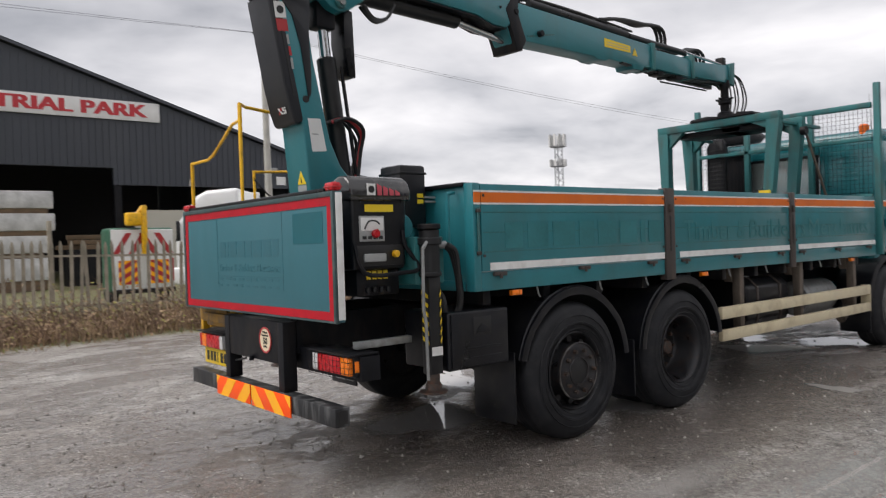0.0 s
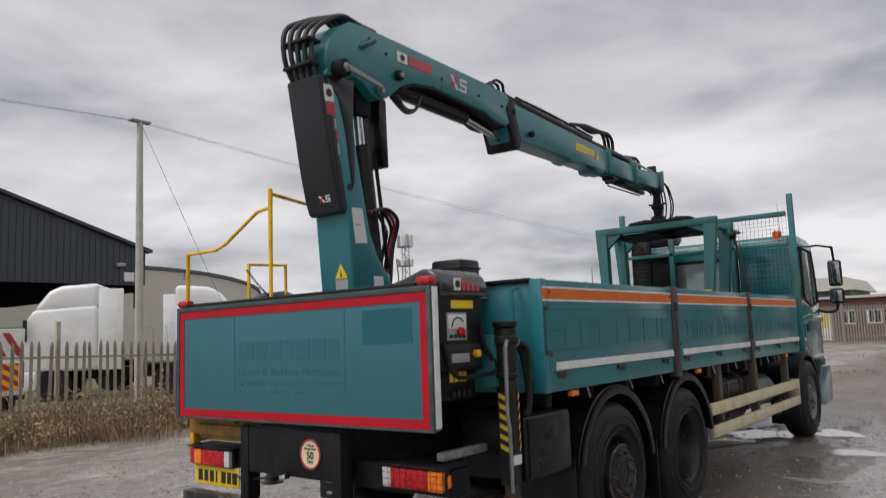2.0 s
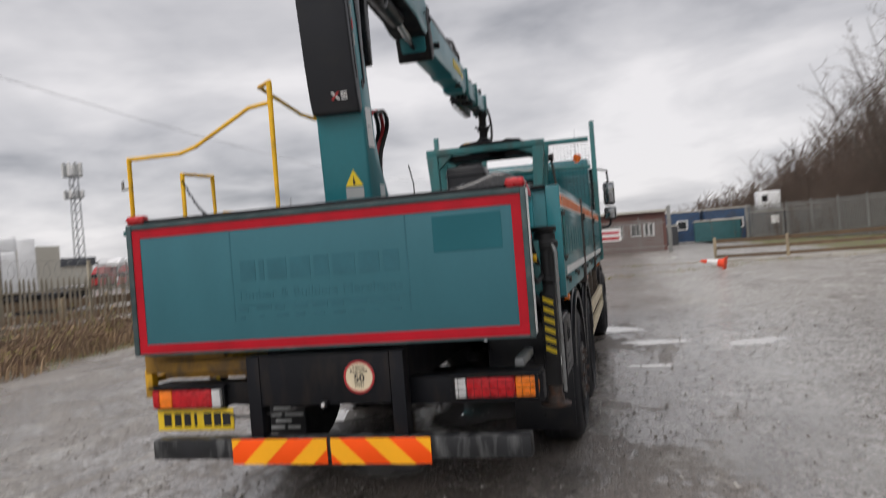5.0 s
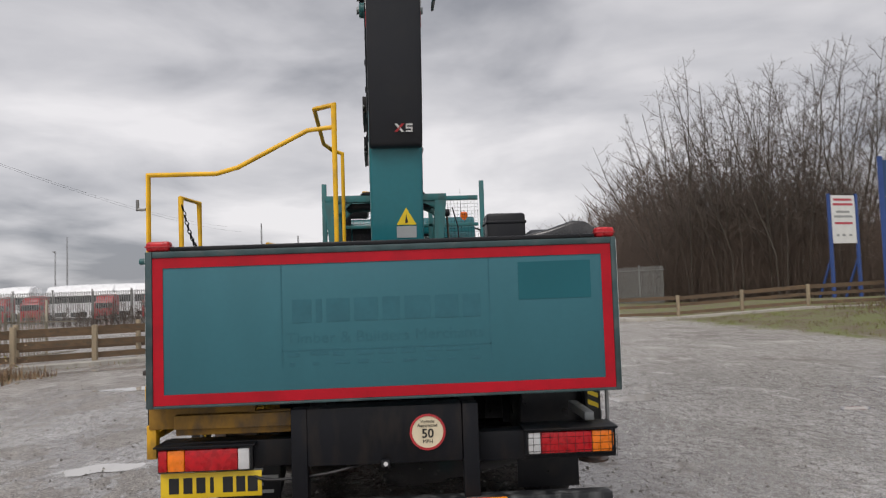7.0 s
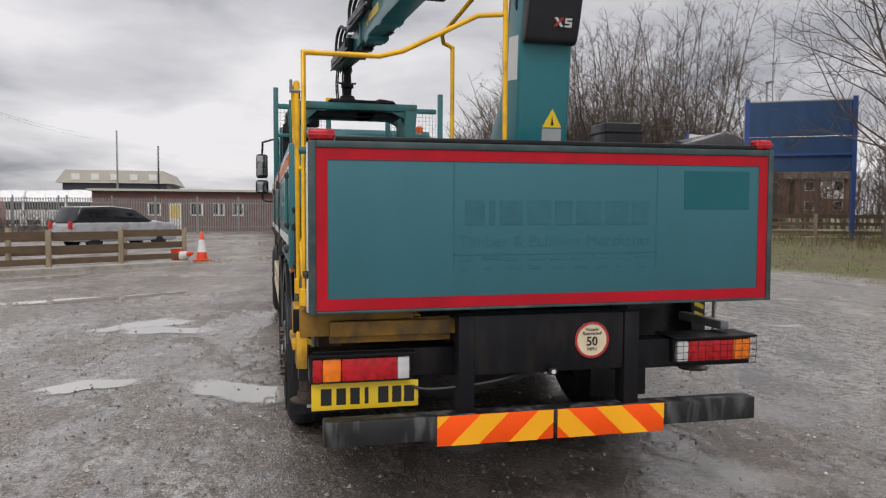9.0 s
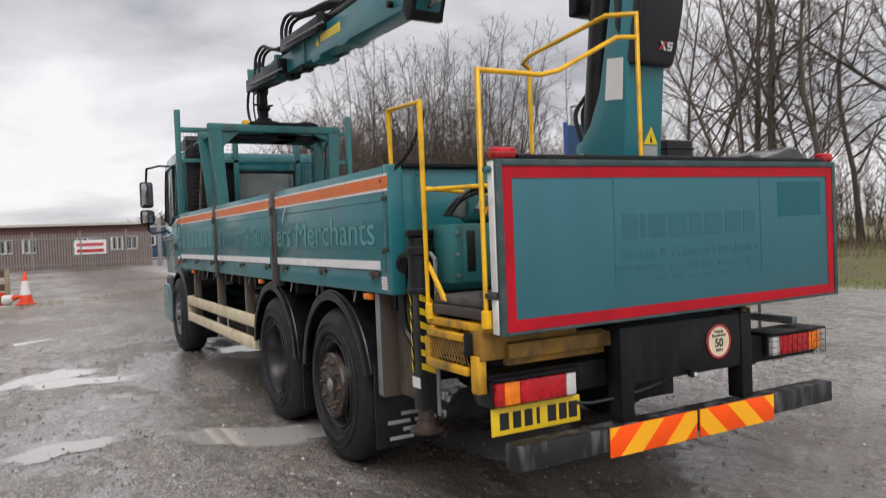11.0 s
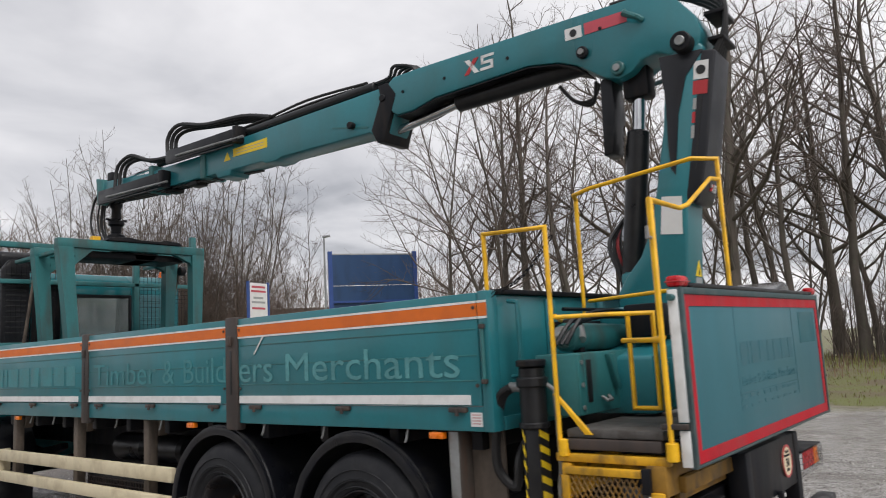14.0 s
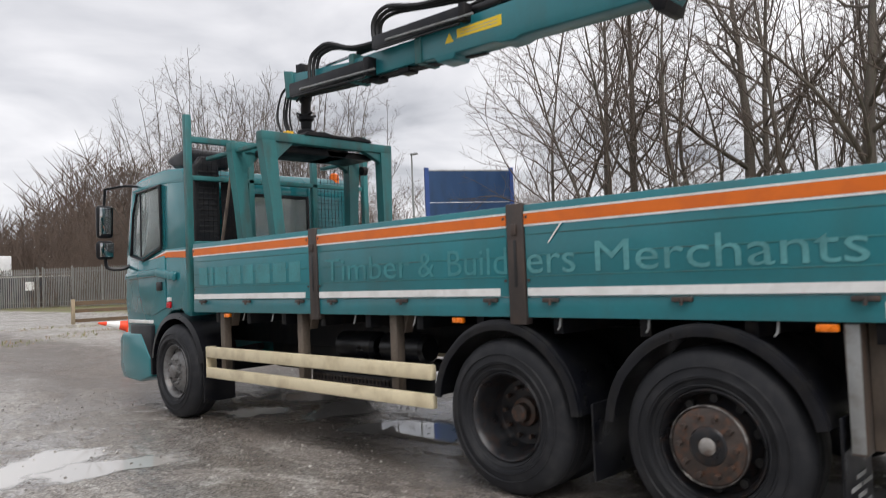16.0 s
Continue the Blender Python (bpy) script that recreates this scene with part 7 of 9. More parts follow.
def bare_tree(seed, height, girth, stems=1, fine=1.4, lean=0.05, low=0.25, spread=0.42, twig=0.0055):
    """A leafless tree: trunk and crown as two meshes about the origin."""
    rng = random.Random(seed)
    wood, crown = Limbs(), Limbs()
    for s in range(stems):
        a = rng.uniform(0, 6.28)
        tilt = lean + (0.16 if stems > 1 else 0) * rng.random()
        h = height * rng.uniform(0.8, 1.0) if s else height
        trunk = crooked(rng, Vector((0.25 * math.cos(a), 0.25 * math.sin(a), -0.1)) * (stems > 1), Vector((math.cos(a) * tilt, math.sin(a) * tilt, 1)), h, 10, 0.07, 0.03)
        trunk[0].z = -0.3
        g = girth * (1 if stems == 1 else 0.6)
        wood.limb(trunk, [g * (1.25 if i == 0 else (1 - 0.93 * (i / 10) ** 0.8)) + 0.008 for i in range(11)], 8)
        n1 = int(15 * fine)
        for i in range(n1):
            t = low + (0.97 - low) * (i + rng.random() * 0.8) / n1
            p, d = point_on(trunk, t)
            b = rng.uniform(0, 6.28)
            out = Vector((math.cos(b), math.sin(b), rng.uniform(0.35, 1.1)))
            ln = height * spread * (1 - 0.72 * t) * rng.uniform(0.6, 1.15)
            r1 = g * (1 - 0.85 * t) * 0.42 + 0.006
            br = crooked(rng, p, out, ln, 6, 0.16, 0.06)
            (wood if r1 > 0.05 else crown).limb(br, [r1 * (1 - 0.85 * k / 6) + 0.004 for k in range(7)], 5)
            n2 = max(3, int(ln * 1.9 * fine))
            for j in range(n2):
                t2 = 0.2 + 0.8 * (j + rng.random()) / n2
                q, d2 = point_on(br, min(t2, 0.99))
                side = d2.orthogonal()
                side.rotate(Matrix.Rotation(rng.uniform(0, 6.28), 3, d2))
                ln2 = ln * 0.42 * (1.1 - 0.6 * t2) * rng.uniform(0.6, 1.3)
                sb = crooked(rng, q, d2 * 0.7 + side * 0.8 + Vector((0, 0, 0.25)), ln2, 4, 0.18, 0.05)
                crown.limb(sb, [r1 * 0.34 * (1 - 0.8 * k / 4) + 0.003 for k in range(5)], 3)
                for m in range(max(2, int(ln2 * 4.2 * fine))):
                    t3 = rng.uniform(0.15, 1.0)
                    w, d3 = point_on(sb, min(t3, 0.99))
                    s3 = d3.orthogonal()
                    s3.rotate(Matrix.Rotation(rng.uniform(0, 6.28), 3, d3))
                    tw = crooked(rng, w, d3 * 0.8 + s3 * 0.7 + Vector((0, 0, 0.2)), rng.uniform(0.25, 0.75), 2, 0.2, 0.04)
                    crown.limb(tw, [twig, twig * 0.7, twig * 0.4], 3)
    return wood.mesh("trunk", BARK), crown.mesh("crown", TWIG)


def plant_tree(meshes, x, y, turn, size, label, group):
    t = thing("tree", (0, 0, 0), label, "tree", group)
    for name, me in zip(("trunk", "crown"), meshes):
        o = new(name, me)
        o.parent = t
    t.matrix_basis = pose(x, y, rise(x, y), 0, 0, turn) @ Matrix.Scale(size, 4)
    return t


kinds = [bare_tree(11, 15.0, 0.17, 1, 1.35), bare_tree(12, 14.0, 0.14, 1, 1.32, 0.12, 0.18), bare_tree(13, 15.5, 0.30, 1, 1.36, 0.10, 0.2, 0.52), bare_tree(14, 14.5, 0.10, 4, 1.08, 0.08, 0.16, 0.34, 0.0075), bare_tree(15, 16.0, 0.10, 2, 1.25, 0.05, 0.25, 0.28, 0.0075), bare_tree(27, 12.5, 0.15, 2, 1.1, 0.16, 0.16, 0.58)]
rng = random.Random(21)
hedge = [(17.2, -18.7, 5), (15.2, -19.6, 5), (14.3, -19.8, 0), (13.2, -20.6, 3), (11.9, -19.4, 1), (10.4, -22.0, 0), (8.6, -20.2, 1), (6.6, -20.0, 2), (5.2, -21.2, 0), (3.6, -23.0, 0), (1.8, -20.6, 4), (0.2, -22.5, 1), (-1.8, -20.2, 0), (-3.6, -23.5, 2), (17.8, -23.5, 0), (12.8, -26.5, 2), (8.2, -27.5, 0), (4.0, -28.0, 1), (-0.5, -28.5, 3), (-6.0, -24.0, 1), (15.6, -30.0, 1), (-8.0, -20.5, 0), (10.8, -32.0, 3), (6.2, -24.4, 1), (2.6, -25.5, 2), (-2.6, -25.8, 4), (9.4, -25.2, 4), (13.6, -23.6, 1), (5.8, -30.5, 2), (1.2, -31.5, 0), (-4.8, -29.0, 2), (-5.6, -21.4, 4), (-0.9, -24.2, 1), (7.8, -33.0, 3)]
for k, (x, y, i) in enumerate(hedge):
    plant_tree(kinds[i], x, y, rng.uniform(0, 360), rng.uniform(0.85, 1.12), "tall leafless deciduous tree on the grass verge", "bare trees along the verge")
copse = [(63.5, -24.0, 3, 1.12), (60.5, -24.6, 4, 1.2), (66.0, -24.6, 3, 1.05), (62.5, -26.5, 3, 1.22), (59.8, -27.3, 3, 1.2), (57.4, -27.6, 4, 1.22), (60.6, -29.9, 3, 1.15), (56.7, -30.5, 4, 1.25), (58.8, -32.2, 3, 1.22), (55.3, -32.8, 4, 1.28), (56.0, -35.6, 3, 1.18), (63.1, -32.3, 4, 1.2), (53.6, -36.5, 4, 1.3), (63.1, -28.8, 3, 1.1), (66.0, -28.0, 3, 1.1), (52.9, -40.0, 4, 1.15), (58.8, -38.1, 3, 1.2), (61.0, -35.2, 3, 1.2), (55.0, -30.2, 4, 1.1), (57.4, -34.4, 4, 1.2), (64.5, -26.0, 3, 1.0), (61.5, -28.2, 4, 1.15), (59.0, -29.0, 3, 1.2), (57.6, -31.5, 3, 1.2), (54.5, -34.3, 3, 1.15), (60.2, -33.6, 4, 1.25), (62.0, -31.0, 3, 1.2), (56.6, -33.0, 3, 1.1)]
for x, y, i, size in copse:
    plant_tree(kinds[i], x, y, rng.uniform(0, 360), size * rng.uniform(1.05, 1.14), "slender leafless birch in a dense roadside copse", "bare trees of the copse")


def thicket(name, spots, height, seed, mat, label, per=26, wide=1.6, r=0.022):
    """Far brushwood: crowds of thin upright stems with twigs."""
    rng = random.Random(seed)
    lm = Limbs()
    for x, y, h in spots:
        z0 = rise(x, y)
        for _ in range(per):
            hh = h * height * rng.uniform(0.35, 1.0)
            p = Vector((x + rng.gauss(0, wide), y + rng.gauss(0, wide), z0 - 0.1))
            st = crooked(rng, p, Vector((rng.gauss(0, 0.12), rng.gauss(0, 0.12), 1)), hh, 4, 0.08, 0.02)
            lm.limb(st, [r, r * 0.85, r * 0.65, r * 0.4, r * 0.2], 3)
            for _ in range(13):
                q, d = point_on(st, rng.uniform(0.12, 0.98))
                a = rng.uniform(0, 6.28)
                br = crooked(rng, q, Vector((math.cos(a), math.sin(a), 0.9)), hh * rng.uniform(0.12, 0.28), 2, 0.15, 0.05)
                lm.limb(br, [r * 0.5, r * 0.35, r * 0.15], 3)
    return tagged(adopt(new(name, lm.mesh(name, mat)), None), label, "brushwood", kind="stuff")


r2 = random.Random(3)
thicket("brushwood", [(68 - k * 0.42 + r2.gauss(0, 1.2), -17.5 - k * 0.50 + r2.gauss(0, 1.2), (0.5 + 0.3 * r2.random()) * (0.42 + 0.7 * min(1, k / 15))) for k in range(44)], 12.5, 5, BROWN_TWIG, "dense red-brown leafless brushwood under the copse", per=38, wide=1.7, r=0.018)
line = ((117, -20.0, 4.8), (109, -22.6, 8.4), (98.5, -26.4, 11.4), (88.5, -31.4, 14.2))
spots = []
for (ax, ay, ah), (bx, by, bh) in zip(line, line[1:]):
    for k in range(11):
        t = (k + r2.random()) / 11
        spots.append((ax + (bx - ax) * t + r2.gauss(0, 1.0), ay + (by - ay) * t + r2.gauss(0, 1.0), (ah + (bh - ah) * t) * r2.uniform(0.85, 1.05)))
thicket("woods", spots, 1.0, 16, BROWN_TWIG, "dense brown leafless woodland behind the containers", per=32, wide=2.2, r=0.058)
thicket("fence_brush", [(48.6 + r2.gauss(0, 0.3), 13.5 + 0.45 * k, 0.5 + 0.5 * r2.random()) for k in range(24)], 2.3, 18, TWIG, "bare brush tangled along the grey fence", per=16, wide=0.7, r=0.016)
thicket("far_woods", [(102 - 0.78 * k + r2.gauss(0, 4), -8 - 0.8 * k + r2.gauss(0, 4), (0.75 + 0.35 * r2.random()) * (0.30 + 0.70 * smoothstep((k - 14) / 22))) for k in range(14, 74)], 13.0, 6, BROWN_TWIG, "distant brown leafless woodland", per=15, wide=2.8, r=0.06)
hill = [(-5 - 0.5 * k, float(np.interp(5 + 0.5 * k, (5, 9, 12.3, 15.2, 17.6, 21, 27), (6.0, 9.5, 15.0, 21.0, 27, 30, 26)))) for k in range(45)]
thicket("hill_woods", [(150 * math.cos(radians(a)) + r2.gauss(0, 5), 150 * math.sin(radians(a)) + r2.gauss(0, 1.5), h * r2.uniform(0.9, 1.05)) for a, h in hill], 1.0, 26, BROWN_TWIG, "tall brown leafless woodland on the skyline", per=22, wide=2.2, r=0.16)
thicket("verge_scrub", [(22 - k * 1.2 + r2.gauss(0, 0.8), -22 - 4 * r2.random(), 0.6 + 0.5 * r2.random()) for k in range(26)], 4.2, 8, TWIG, "low leafless scrub between the verge trees", per=17, wide=1.0)
thicket("far_hedge", [(150 + r2.gauss(0, 6), 60 - k * 3.0, 0.5 + 0.5 * r2.random()) for k in range(26)], 6.0, 9, BROWN_TWIG, "distant hedge line behind the vehicle yard", per=8, wide=2.5)


def blades(name, area, count, tall, mats, seed, label, category, droop=0.5, keep=None):
    """Crowds of bent blades, two faces each."""
    rng = np.random.default_rng(seed)
    x0, x1, y0, y1 = area
    vs, fs = [], []
    for _ in range(count):
        x, y = rng.uniform(x0, x1), rng.uniform(y0, y1)
        if keep is not None and not keep(x, y, rng):
            continue
        h = tall * rng.uniform(0.35, 1.0) * (0.6 + 0.4 * math.sin(x * 1.7) * math.sin(y * 2.3 + x))
        a = rng.uniform(0, 6.28)
        w = 0.006 + 0.008 * rng.random()
        dx, dy = math.cos(a), math.sin(a)
        b = droop * rng.random() * h
        z = rise(x, y) - 0.02
        i = len(vs)
        vs += [(x - dy * w, y + dx * w, z), (x + dy * w, y - dx * w, z), (x + dx * b * 0.4 + dy * w * 0.7, y + dy * b * 0.4 - dx * w * 0.7, z + h * 0.6), (x + dx * b * 0.4 - dy * w * 0.7, y + dy * b * 0.4 + dx * w * 0.7, z + h * 0.6), (x + dx * b, y + dy * b, z + h * (1 - 0.3 * rng.random()))]
        fs += [(i, i + 1, i + 2, i + 3), (i + 3, i + 2, i + 4)]
    me = bpy.data.meshes.new(name)
    me.from_pydata(vs, [], fs)
    for m in mats:
        me.materials.append(m)
    idx = rng.integers(0, len(mats), len(fs) // 2)
    for k, p in enumerate(me.polygons):
        p.material_index = int(idx[k // 2])
    return tagged(adopt(new(name, me), None), label, category, kind="stuff")


def ragged(x, y, rng):
    edge = 8.05 + 0.35 * math.sin(x * 0.9) + 0.25 * math.sin(x * 2.7 + 1)
    return y > edge + 0.8 * rng.random() ** 2


blades("dry_weeds", (-7, 13, 7.6, 12.4), 24000, 0.66, (DRY, DRY, DRY_DARK), 41, "tangled dry brown weeds and brambles along the fence", "weeds", 0.8, ragged)
blades("low_grass", (-7, 13, 7.4, 9.6), 7000, 0.16, (DRY, GRASS, DRY), 42, "short yellowed grass at the yard's edge", "grass", 0.6, lambda x, y, r: y > 7.75 + 0.3 * math.sin(x * 0.9) + 0.4 * r.random())
blades("verge_grass", (-12, 32, -27, -10.6), 40000, 0.17, (GRASS, GRASS, DRY_DARK), 43, "rough winter grass on the verge", "grass", 0.6, lambda x, y, r: y < -11.0 - 0.4 * math.sin(x * 0.5) - 0.8 * r.random())
blades("verge_weeds", (-12, 26, -27, -16), 9000, 0.75, (DRY_DARK, DRY_DARK, GRASS), 44, "dead brown stalks on the verge", "weeds", 0.7)
blades("fence_grass", (9, 32, -20, 17), 30000, 0.20, (GRASS, DRY), 45, "thin grass under the timber rail fence", "grass", 0.5, lambda x, y, r: abs((x - 15.9) + (y - 8.0) * 0.76) < 1.1 or abs((x - 28.6) - (y + 10.0) * 0.32) < 0.9)


def bramble_clumps():
    lm = Limbs()
    rng = random.Random(17)
    leaves_v, leaves_f = [], []
    for _ in range(300):
        x = rng.uniform(-6, 13)
        y = rng.uniform(8.6, 11.4)
        for _ in range(9):
            a = rng.uniform(0, 6.28)
            st = crooked(rng, Vector((x, y, -0.05)), Vector((math.cos(a) * 0.7, math.sin(a) * 0.7, 1)), rng.uniform(0.5, 1.35), 5, 0.25, -0.12)
            lm.limb(st, [0.006, 0.006, 0.005, 0.004, 0.003, 0.002], 3)
            for _ in range(5):
                p, d = point_on(st, rng.uniform(0.2, 1))
                s = rng.uniform(0.015, 0.04)
                u = Vector((rng.gauss(0, 1), rng.gauss(0, 1), rng.gauss(0, 1))).normalized()
                v = u.orthogonal().normalized()
                i = len(leaves_v)
                leaves_v += [p, p + u * s + v * s * 0.6, p + u * s * 2, p + u * s - v * s * 0.6]
                leaves_f.append((i, i + 1, i + 2, i + 3))
    tagged(adopt(new("bramble_stems", lm.mesh("bramble_stems", DRY_DARK)), None), "arching dead bramble stems by the fence", "brambles", kind="stuff")
    me = bpy.data.meshes.new("bramble_leaves")
    me.from_pydata([tuple(p) for p in leaves_v], [], leaves_f)
    me.materials.append(LEAF)
    me.materials.append(DRY)
    for k, p in enumerate(me.polygons):
        p.material_index = 0 if k % 3 == 0 else 1
    tagged(adopt(new("bramble_leaves", me), None), "sparse yellow-green leaves on the brambles", "leaves", kind="stuff")


bramble_clumps()


# ---- fences ----
PALE = material("weathered_galvanised_pale", (0.37, 0.325, 0.255), 0.7, metal=0.1, vary=0.22, scale=3, dirt=(0.13, 0.13, 0.09), dirt_amount=0.5, streak=3, bump=0.05, per_object=0.12)
PALE_GREY = material("grey_galvanised_fence", (0.23, 0.232, 0.222), 0.6, metal=0.2, vary=0.15, scale=2, bump=0.02)
TIMBER = material("weathered_fence_timber", (0.135, 0.088, 0.052), 0.8, vary=0.3, scale=3, dirt=(0.10, 0.085, 0.06), dirt_amount=0.5, streak=0.4, bump=0.12, per_object=0.2)
POST_TIMBER = material("pale_post_timber", (0.30, 0.24, 0.16), 0.8, vary=0.25, scale=4, dirt=(0.13, 0.12, 0.09), dirt_amount=0.4, streak=4, bump=0.1, per_object=0.15)
CONCRETE = material("pale_concrete", (0.42, 0.40, 0.36), 0.8, vary=0.15, scale=1.5, dirt=(0.2, 0.18, 0.15), dirt_amount=0.4, bump=0.08)


def pale_mesh(height):
    """A pressed W-section pale with a split pointed head."""
    bm = bmesh.new()
    w, d = 0.034, 0.012
    sec = [(-w, 0), (-w * 0.45, d), (0, d * 0.3), (w * 0.45, d), (w, 0), (w, -0.004), (0, -0.006), (-w, -0.004)]
    rows = []
    for z, s in ((0.0, 1.0), (height - 0.10, 1.0), (height, 0.25)):
        rows.append([(x * s, y, z) for x, y in sec])
    rings(bm, rows)
    return shared("pale", bm, PALE)


def near_palisade():
    f = thing("palisade_fence", (6, 11.3, 0), "weathered galvanised palisade fence with pointed pales", "fence")
    me = pale_mesh(1.75)
    x, k = -5.0, 0
    rng = random.Random(8)
    while x < 20:
        top = -0.022 * (x - 1.7)
        piece("pale", me, f, pose(x, 11.30, top - 0.02 + rng.gauss(0, 0.012), rng.gauss(0, 0.8), rng.gauss(0, 0.9), rng.gauss(0, 5)))
        x += 0.168
        k += 1
    for z in (0.42, 1.42):
        part("fence_rail", tube([(-5.1, 11.325, z + 0.15), (22, 11.325, z - 0.44)], 0.022, square=True), PALE, f)
    x = -4.4
    while x < 22:
        z = -0.022 * (x - 1.7)
        part("fence_post", box(x - 0.04, x + 0.04, 11.34, 11.40, -0.2, 2.12 + z, 0.006), PALE, f, "taller galvanised fence post")
        x += 2.72
    # coiled barbed wire along the top
    wire = bmesh.new()
    pts = []
    for k in range(430):
        a = k * 0.55
        pts.append((5.5 + k * 0.030, 11.37 + 0.17 * math.cos(a), 1.93 - 0.02 * (k * 0.03 + 4) + 0.20 * math.sin(a)))
    tube(pts, 0.0045, 3, wire)
    part("razor_wire", wire, STEEL, f, "loose coils of barbed wire on the fence top")


near_palisade()


def far_palisade(name, spots, height, step, label):
    """A distant palisade run along a line of posts; its pales are joined."""
    f = thing(name, (*spots[0][:2], 0), label, "fence")
    vs, fs = [], []
    for (ax, ay), (bx, by) in zip(spots, spots[1:]):
        ln = math.hypot(bx - ax, by - ay)
        ux, uy = (bx - ax) / ln, (by - ay) / ln
        n = int(ln / step)
        for k in range(n):
            t = k * step
            x, y = ax + ux * t, ay + uy * t
            z = rise(x, y)
            w = step * 0.24
            i = len(vs)
            for sx in (-w, w):
                for sz in (0.05, height - 0.1):
                    vs.append((x + ux * sx, y + uy * sx, z + sz))
            vs.append((x, y, z + height))
            for sx in (-w, w):
                for sz in (0.05, height - 0.1):
                    vs.append((x + ux * sx - uy * 0.02, y + uy * sx + ux * 0.02, z + sz))
            vs.append((x - uy * 0.02, y + ux * 0.02, z + height))
            fs += [(i, i + 2, i + 3, i + 4, i + 1), (i + 5, i + 6, i + 9, i + 8, i + 7), (i, i + 1, i + 6, i + 5), (i + 2, i + 7, i + 8, i + 3), (i + 1, i + 4, i + 9, i + 6), (i + 4, i + 3, i + 8, i + 9)]
        for z in (0.45, height - 0.35):
            part("fence_rail", tube([(ax, ay, rise(ax, ay) + z), (bx, by, rise(bx, by) + z)], 0.03, square=True), PALE_GREY, f)
        for k in range(int(ln / 2.75) + 1):
            x, y = ax + ux * min(k * 2.75, ln), ay + uy * min(k * 2.75, ln)
            part("fence_post", box(x - 0.05, x + 0.05, y - 0.05, y + 0.05, rise(x, y), rise(x, y) + height + 0.12, 0.0), PALE_GREY, f)
    me = bpy.data.meshes.new("pale_run")
    me.from_pydata(vs, [], fs)
    me.materials.append(PALE_GREY)
    tagged(adopt(new("pale_run", me), f), kind="stuff")
    return f


far_palisade("palisade_fence", [(50, 42), (50.5, 14), (51, -4.3)], 2.45, 0.16, "grey palisade fence before the vehicle yard")
far_palisade("palisade_fence", [(67.5, -12.5), (65.8, -15.2), (56.5, -21.0)], 3.2, 0.16, "grey palisade fence beyond the site entrance")
for x, y in ((51.05, -4.6), (67.4, -12.2)):
    g = thing("gate_post", (x, y, 0), "grey steel gate post at the site entrance", "gate post", "entrance gate posts")
    part("post", box(x - 0.13, x + 0.13, y - 0.13, y + 0.13, 0, 3.3 + rise(x, y), 0.01), PALE_GREY, g)
nb = thing("fence_notice", (66.3, -14.2, 0), "small white notice fixed on the grey fence", "notice")
part("notice", box(66.0, 66.05, -14.6, -13.95, 1.45, 2.15, 0.0), WHITE, nb)


def timber_fence(spots, label, rails=((0.90, 0.16), (0.58, 0.13), (0.24, 0.13))):
    f = thing("timber_fence", (*spots[0], rise(*spots[0])), label, "fence")
    rng = random.Random(int(spots[0][0] * 10))
    for k, (x, y) in enumerate(spots):
        z = rise(x, y)
        part("fence_post", box(x - 0.06, x + 0.06, y - 0.06, y + 0.06, z - 0.1, z + 1.02 + rng.uniform(-0.03, 0.04), 0.01), POST_TIMBER, f)
    for (ax, ay), (bx, by) in zip(spots, spots[1:]):
        a = Vector((ax + 0.08, ay, rise(ax, ay)))
        b = Vector((bx + 0.08, by, rise(bx, by)))
        d = (b - a).normalized()
        side = Vector((-d.y, d.x, 0)).normalized() * 0.022
        for z, w in rails:
            z += rng.uniform(-0.02, 0.02)
            bm = bmesh.new()
            rings(bm, [[p + s + Vector((0, 0, z + q)) for s, q in ((side, -w / 2), (side, w / 2), (-side, w / 2), (-side, -w / 2))] for p in (a - d * 0.05, b + d * 0.05)])
            part("fence_rail", bm, TIMBER, f)
    return f


timber_fence([(9.9, 15.4), (11.05, 13.95), (12.2, 12.5), (13.4, 11.0), (14.55, 9.5), (15.7, 8.05), (16.85, 6.57), (17.95, 5.08), (19.05, 3.58)], "low weathered timber rail fence beside the yard", ((0.88, 0.19), (0.56, 0.17), (0.24, 0.15)))
timber_fence([(13.0, 16.0), (14.9, 13.3), (16.8, 10.6), (18.6, 8.0), (20.4, 5.4)], "second timber rail fence behind the first", ((0.74, 0.17), (0.36, 0.15)))
timber_fence([(30.2, -5.3), (29.6, -8.1), (28.2, -11.7), (27.2, -14.1), (26.1, -16.4), (24.8, -18.9), (23.4, -21.4), (21.8, -24.0), (20.0, -26.6)], "low weathered timber rail fence along the road")


def edging(spots, label):
    bm = bmesh.new()
    st = []
    for x, y in spots:
        z = rise(x, y)
        st.append([(x - 0.25, y - 0.1, z - 0.1), (x - 0.25, y - 0.1, z + 0.10), (x + 0.35, y + 0.1, z + 0.10), (x + 0.35, y + 0.1, z - 0.1)])
    rings(bm, st)
    return tagged(part("kerb_edging", bm, CONCRETE, None), label, "kerb", kind="structure")


edging([(9.6, 15.4), (13.1, 11.0), (15.4, 8.05), (17.65, 5.08), (18.8, 3.5)], "pale concrete edging under the rail fence")
edging([(30.1, -5.2), (29.4, -8.1), (28.0, -11.7), (25.9, -16.4), (21.6, -24.0)], "pale concrete edging under the rail fence")


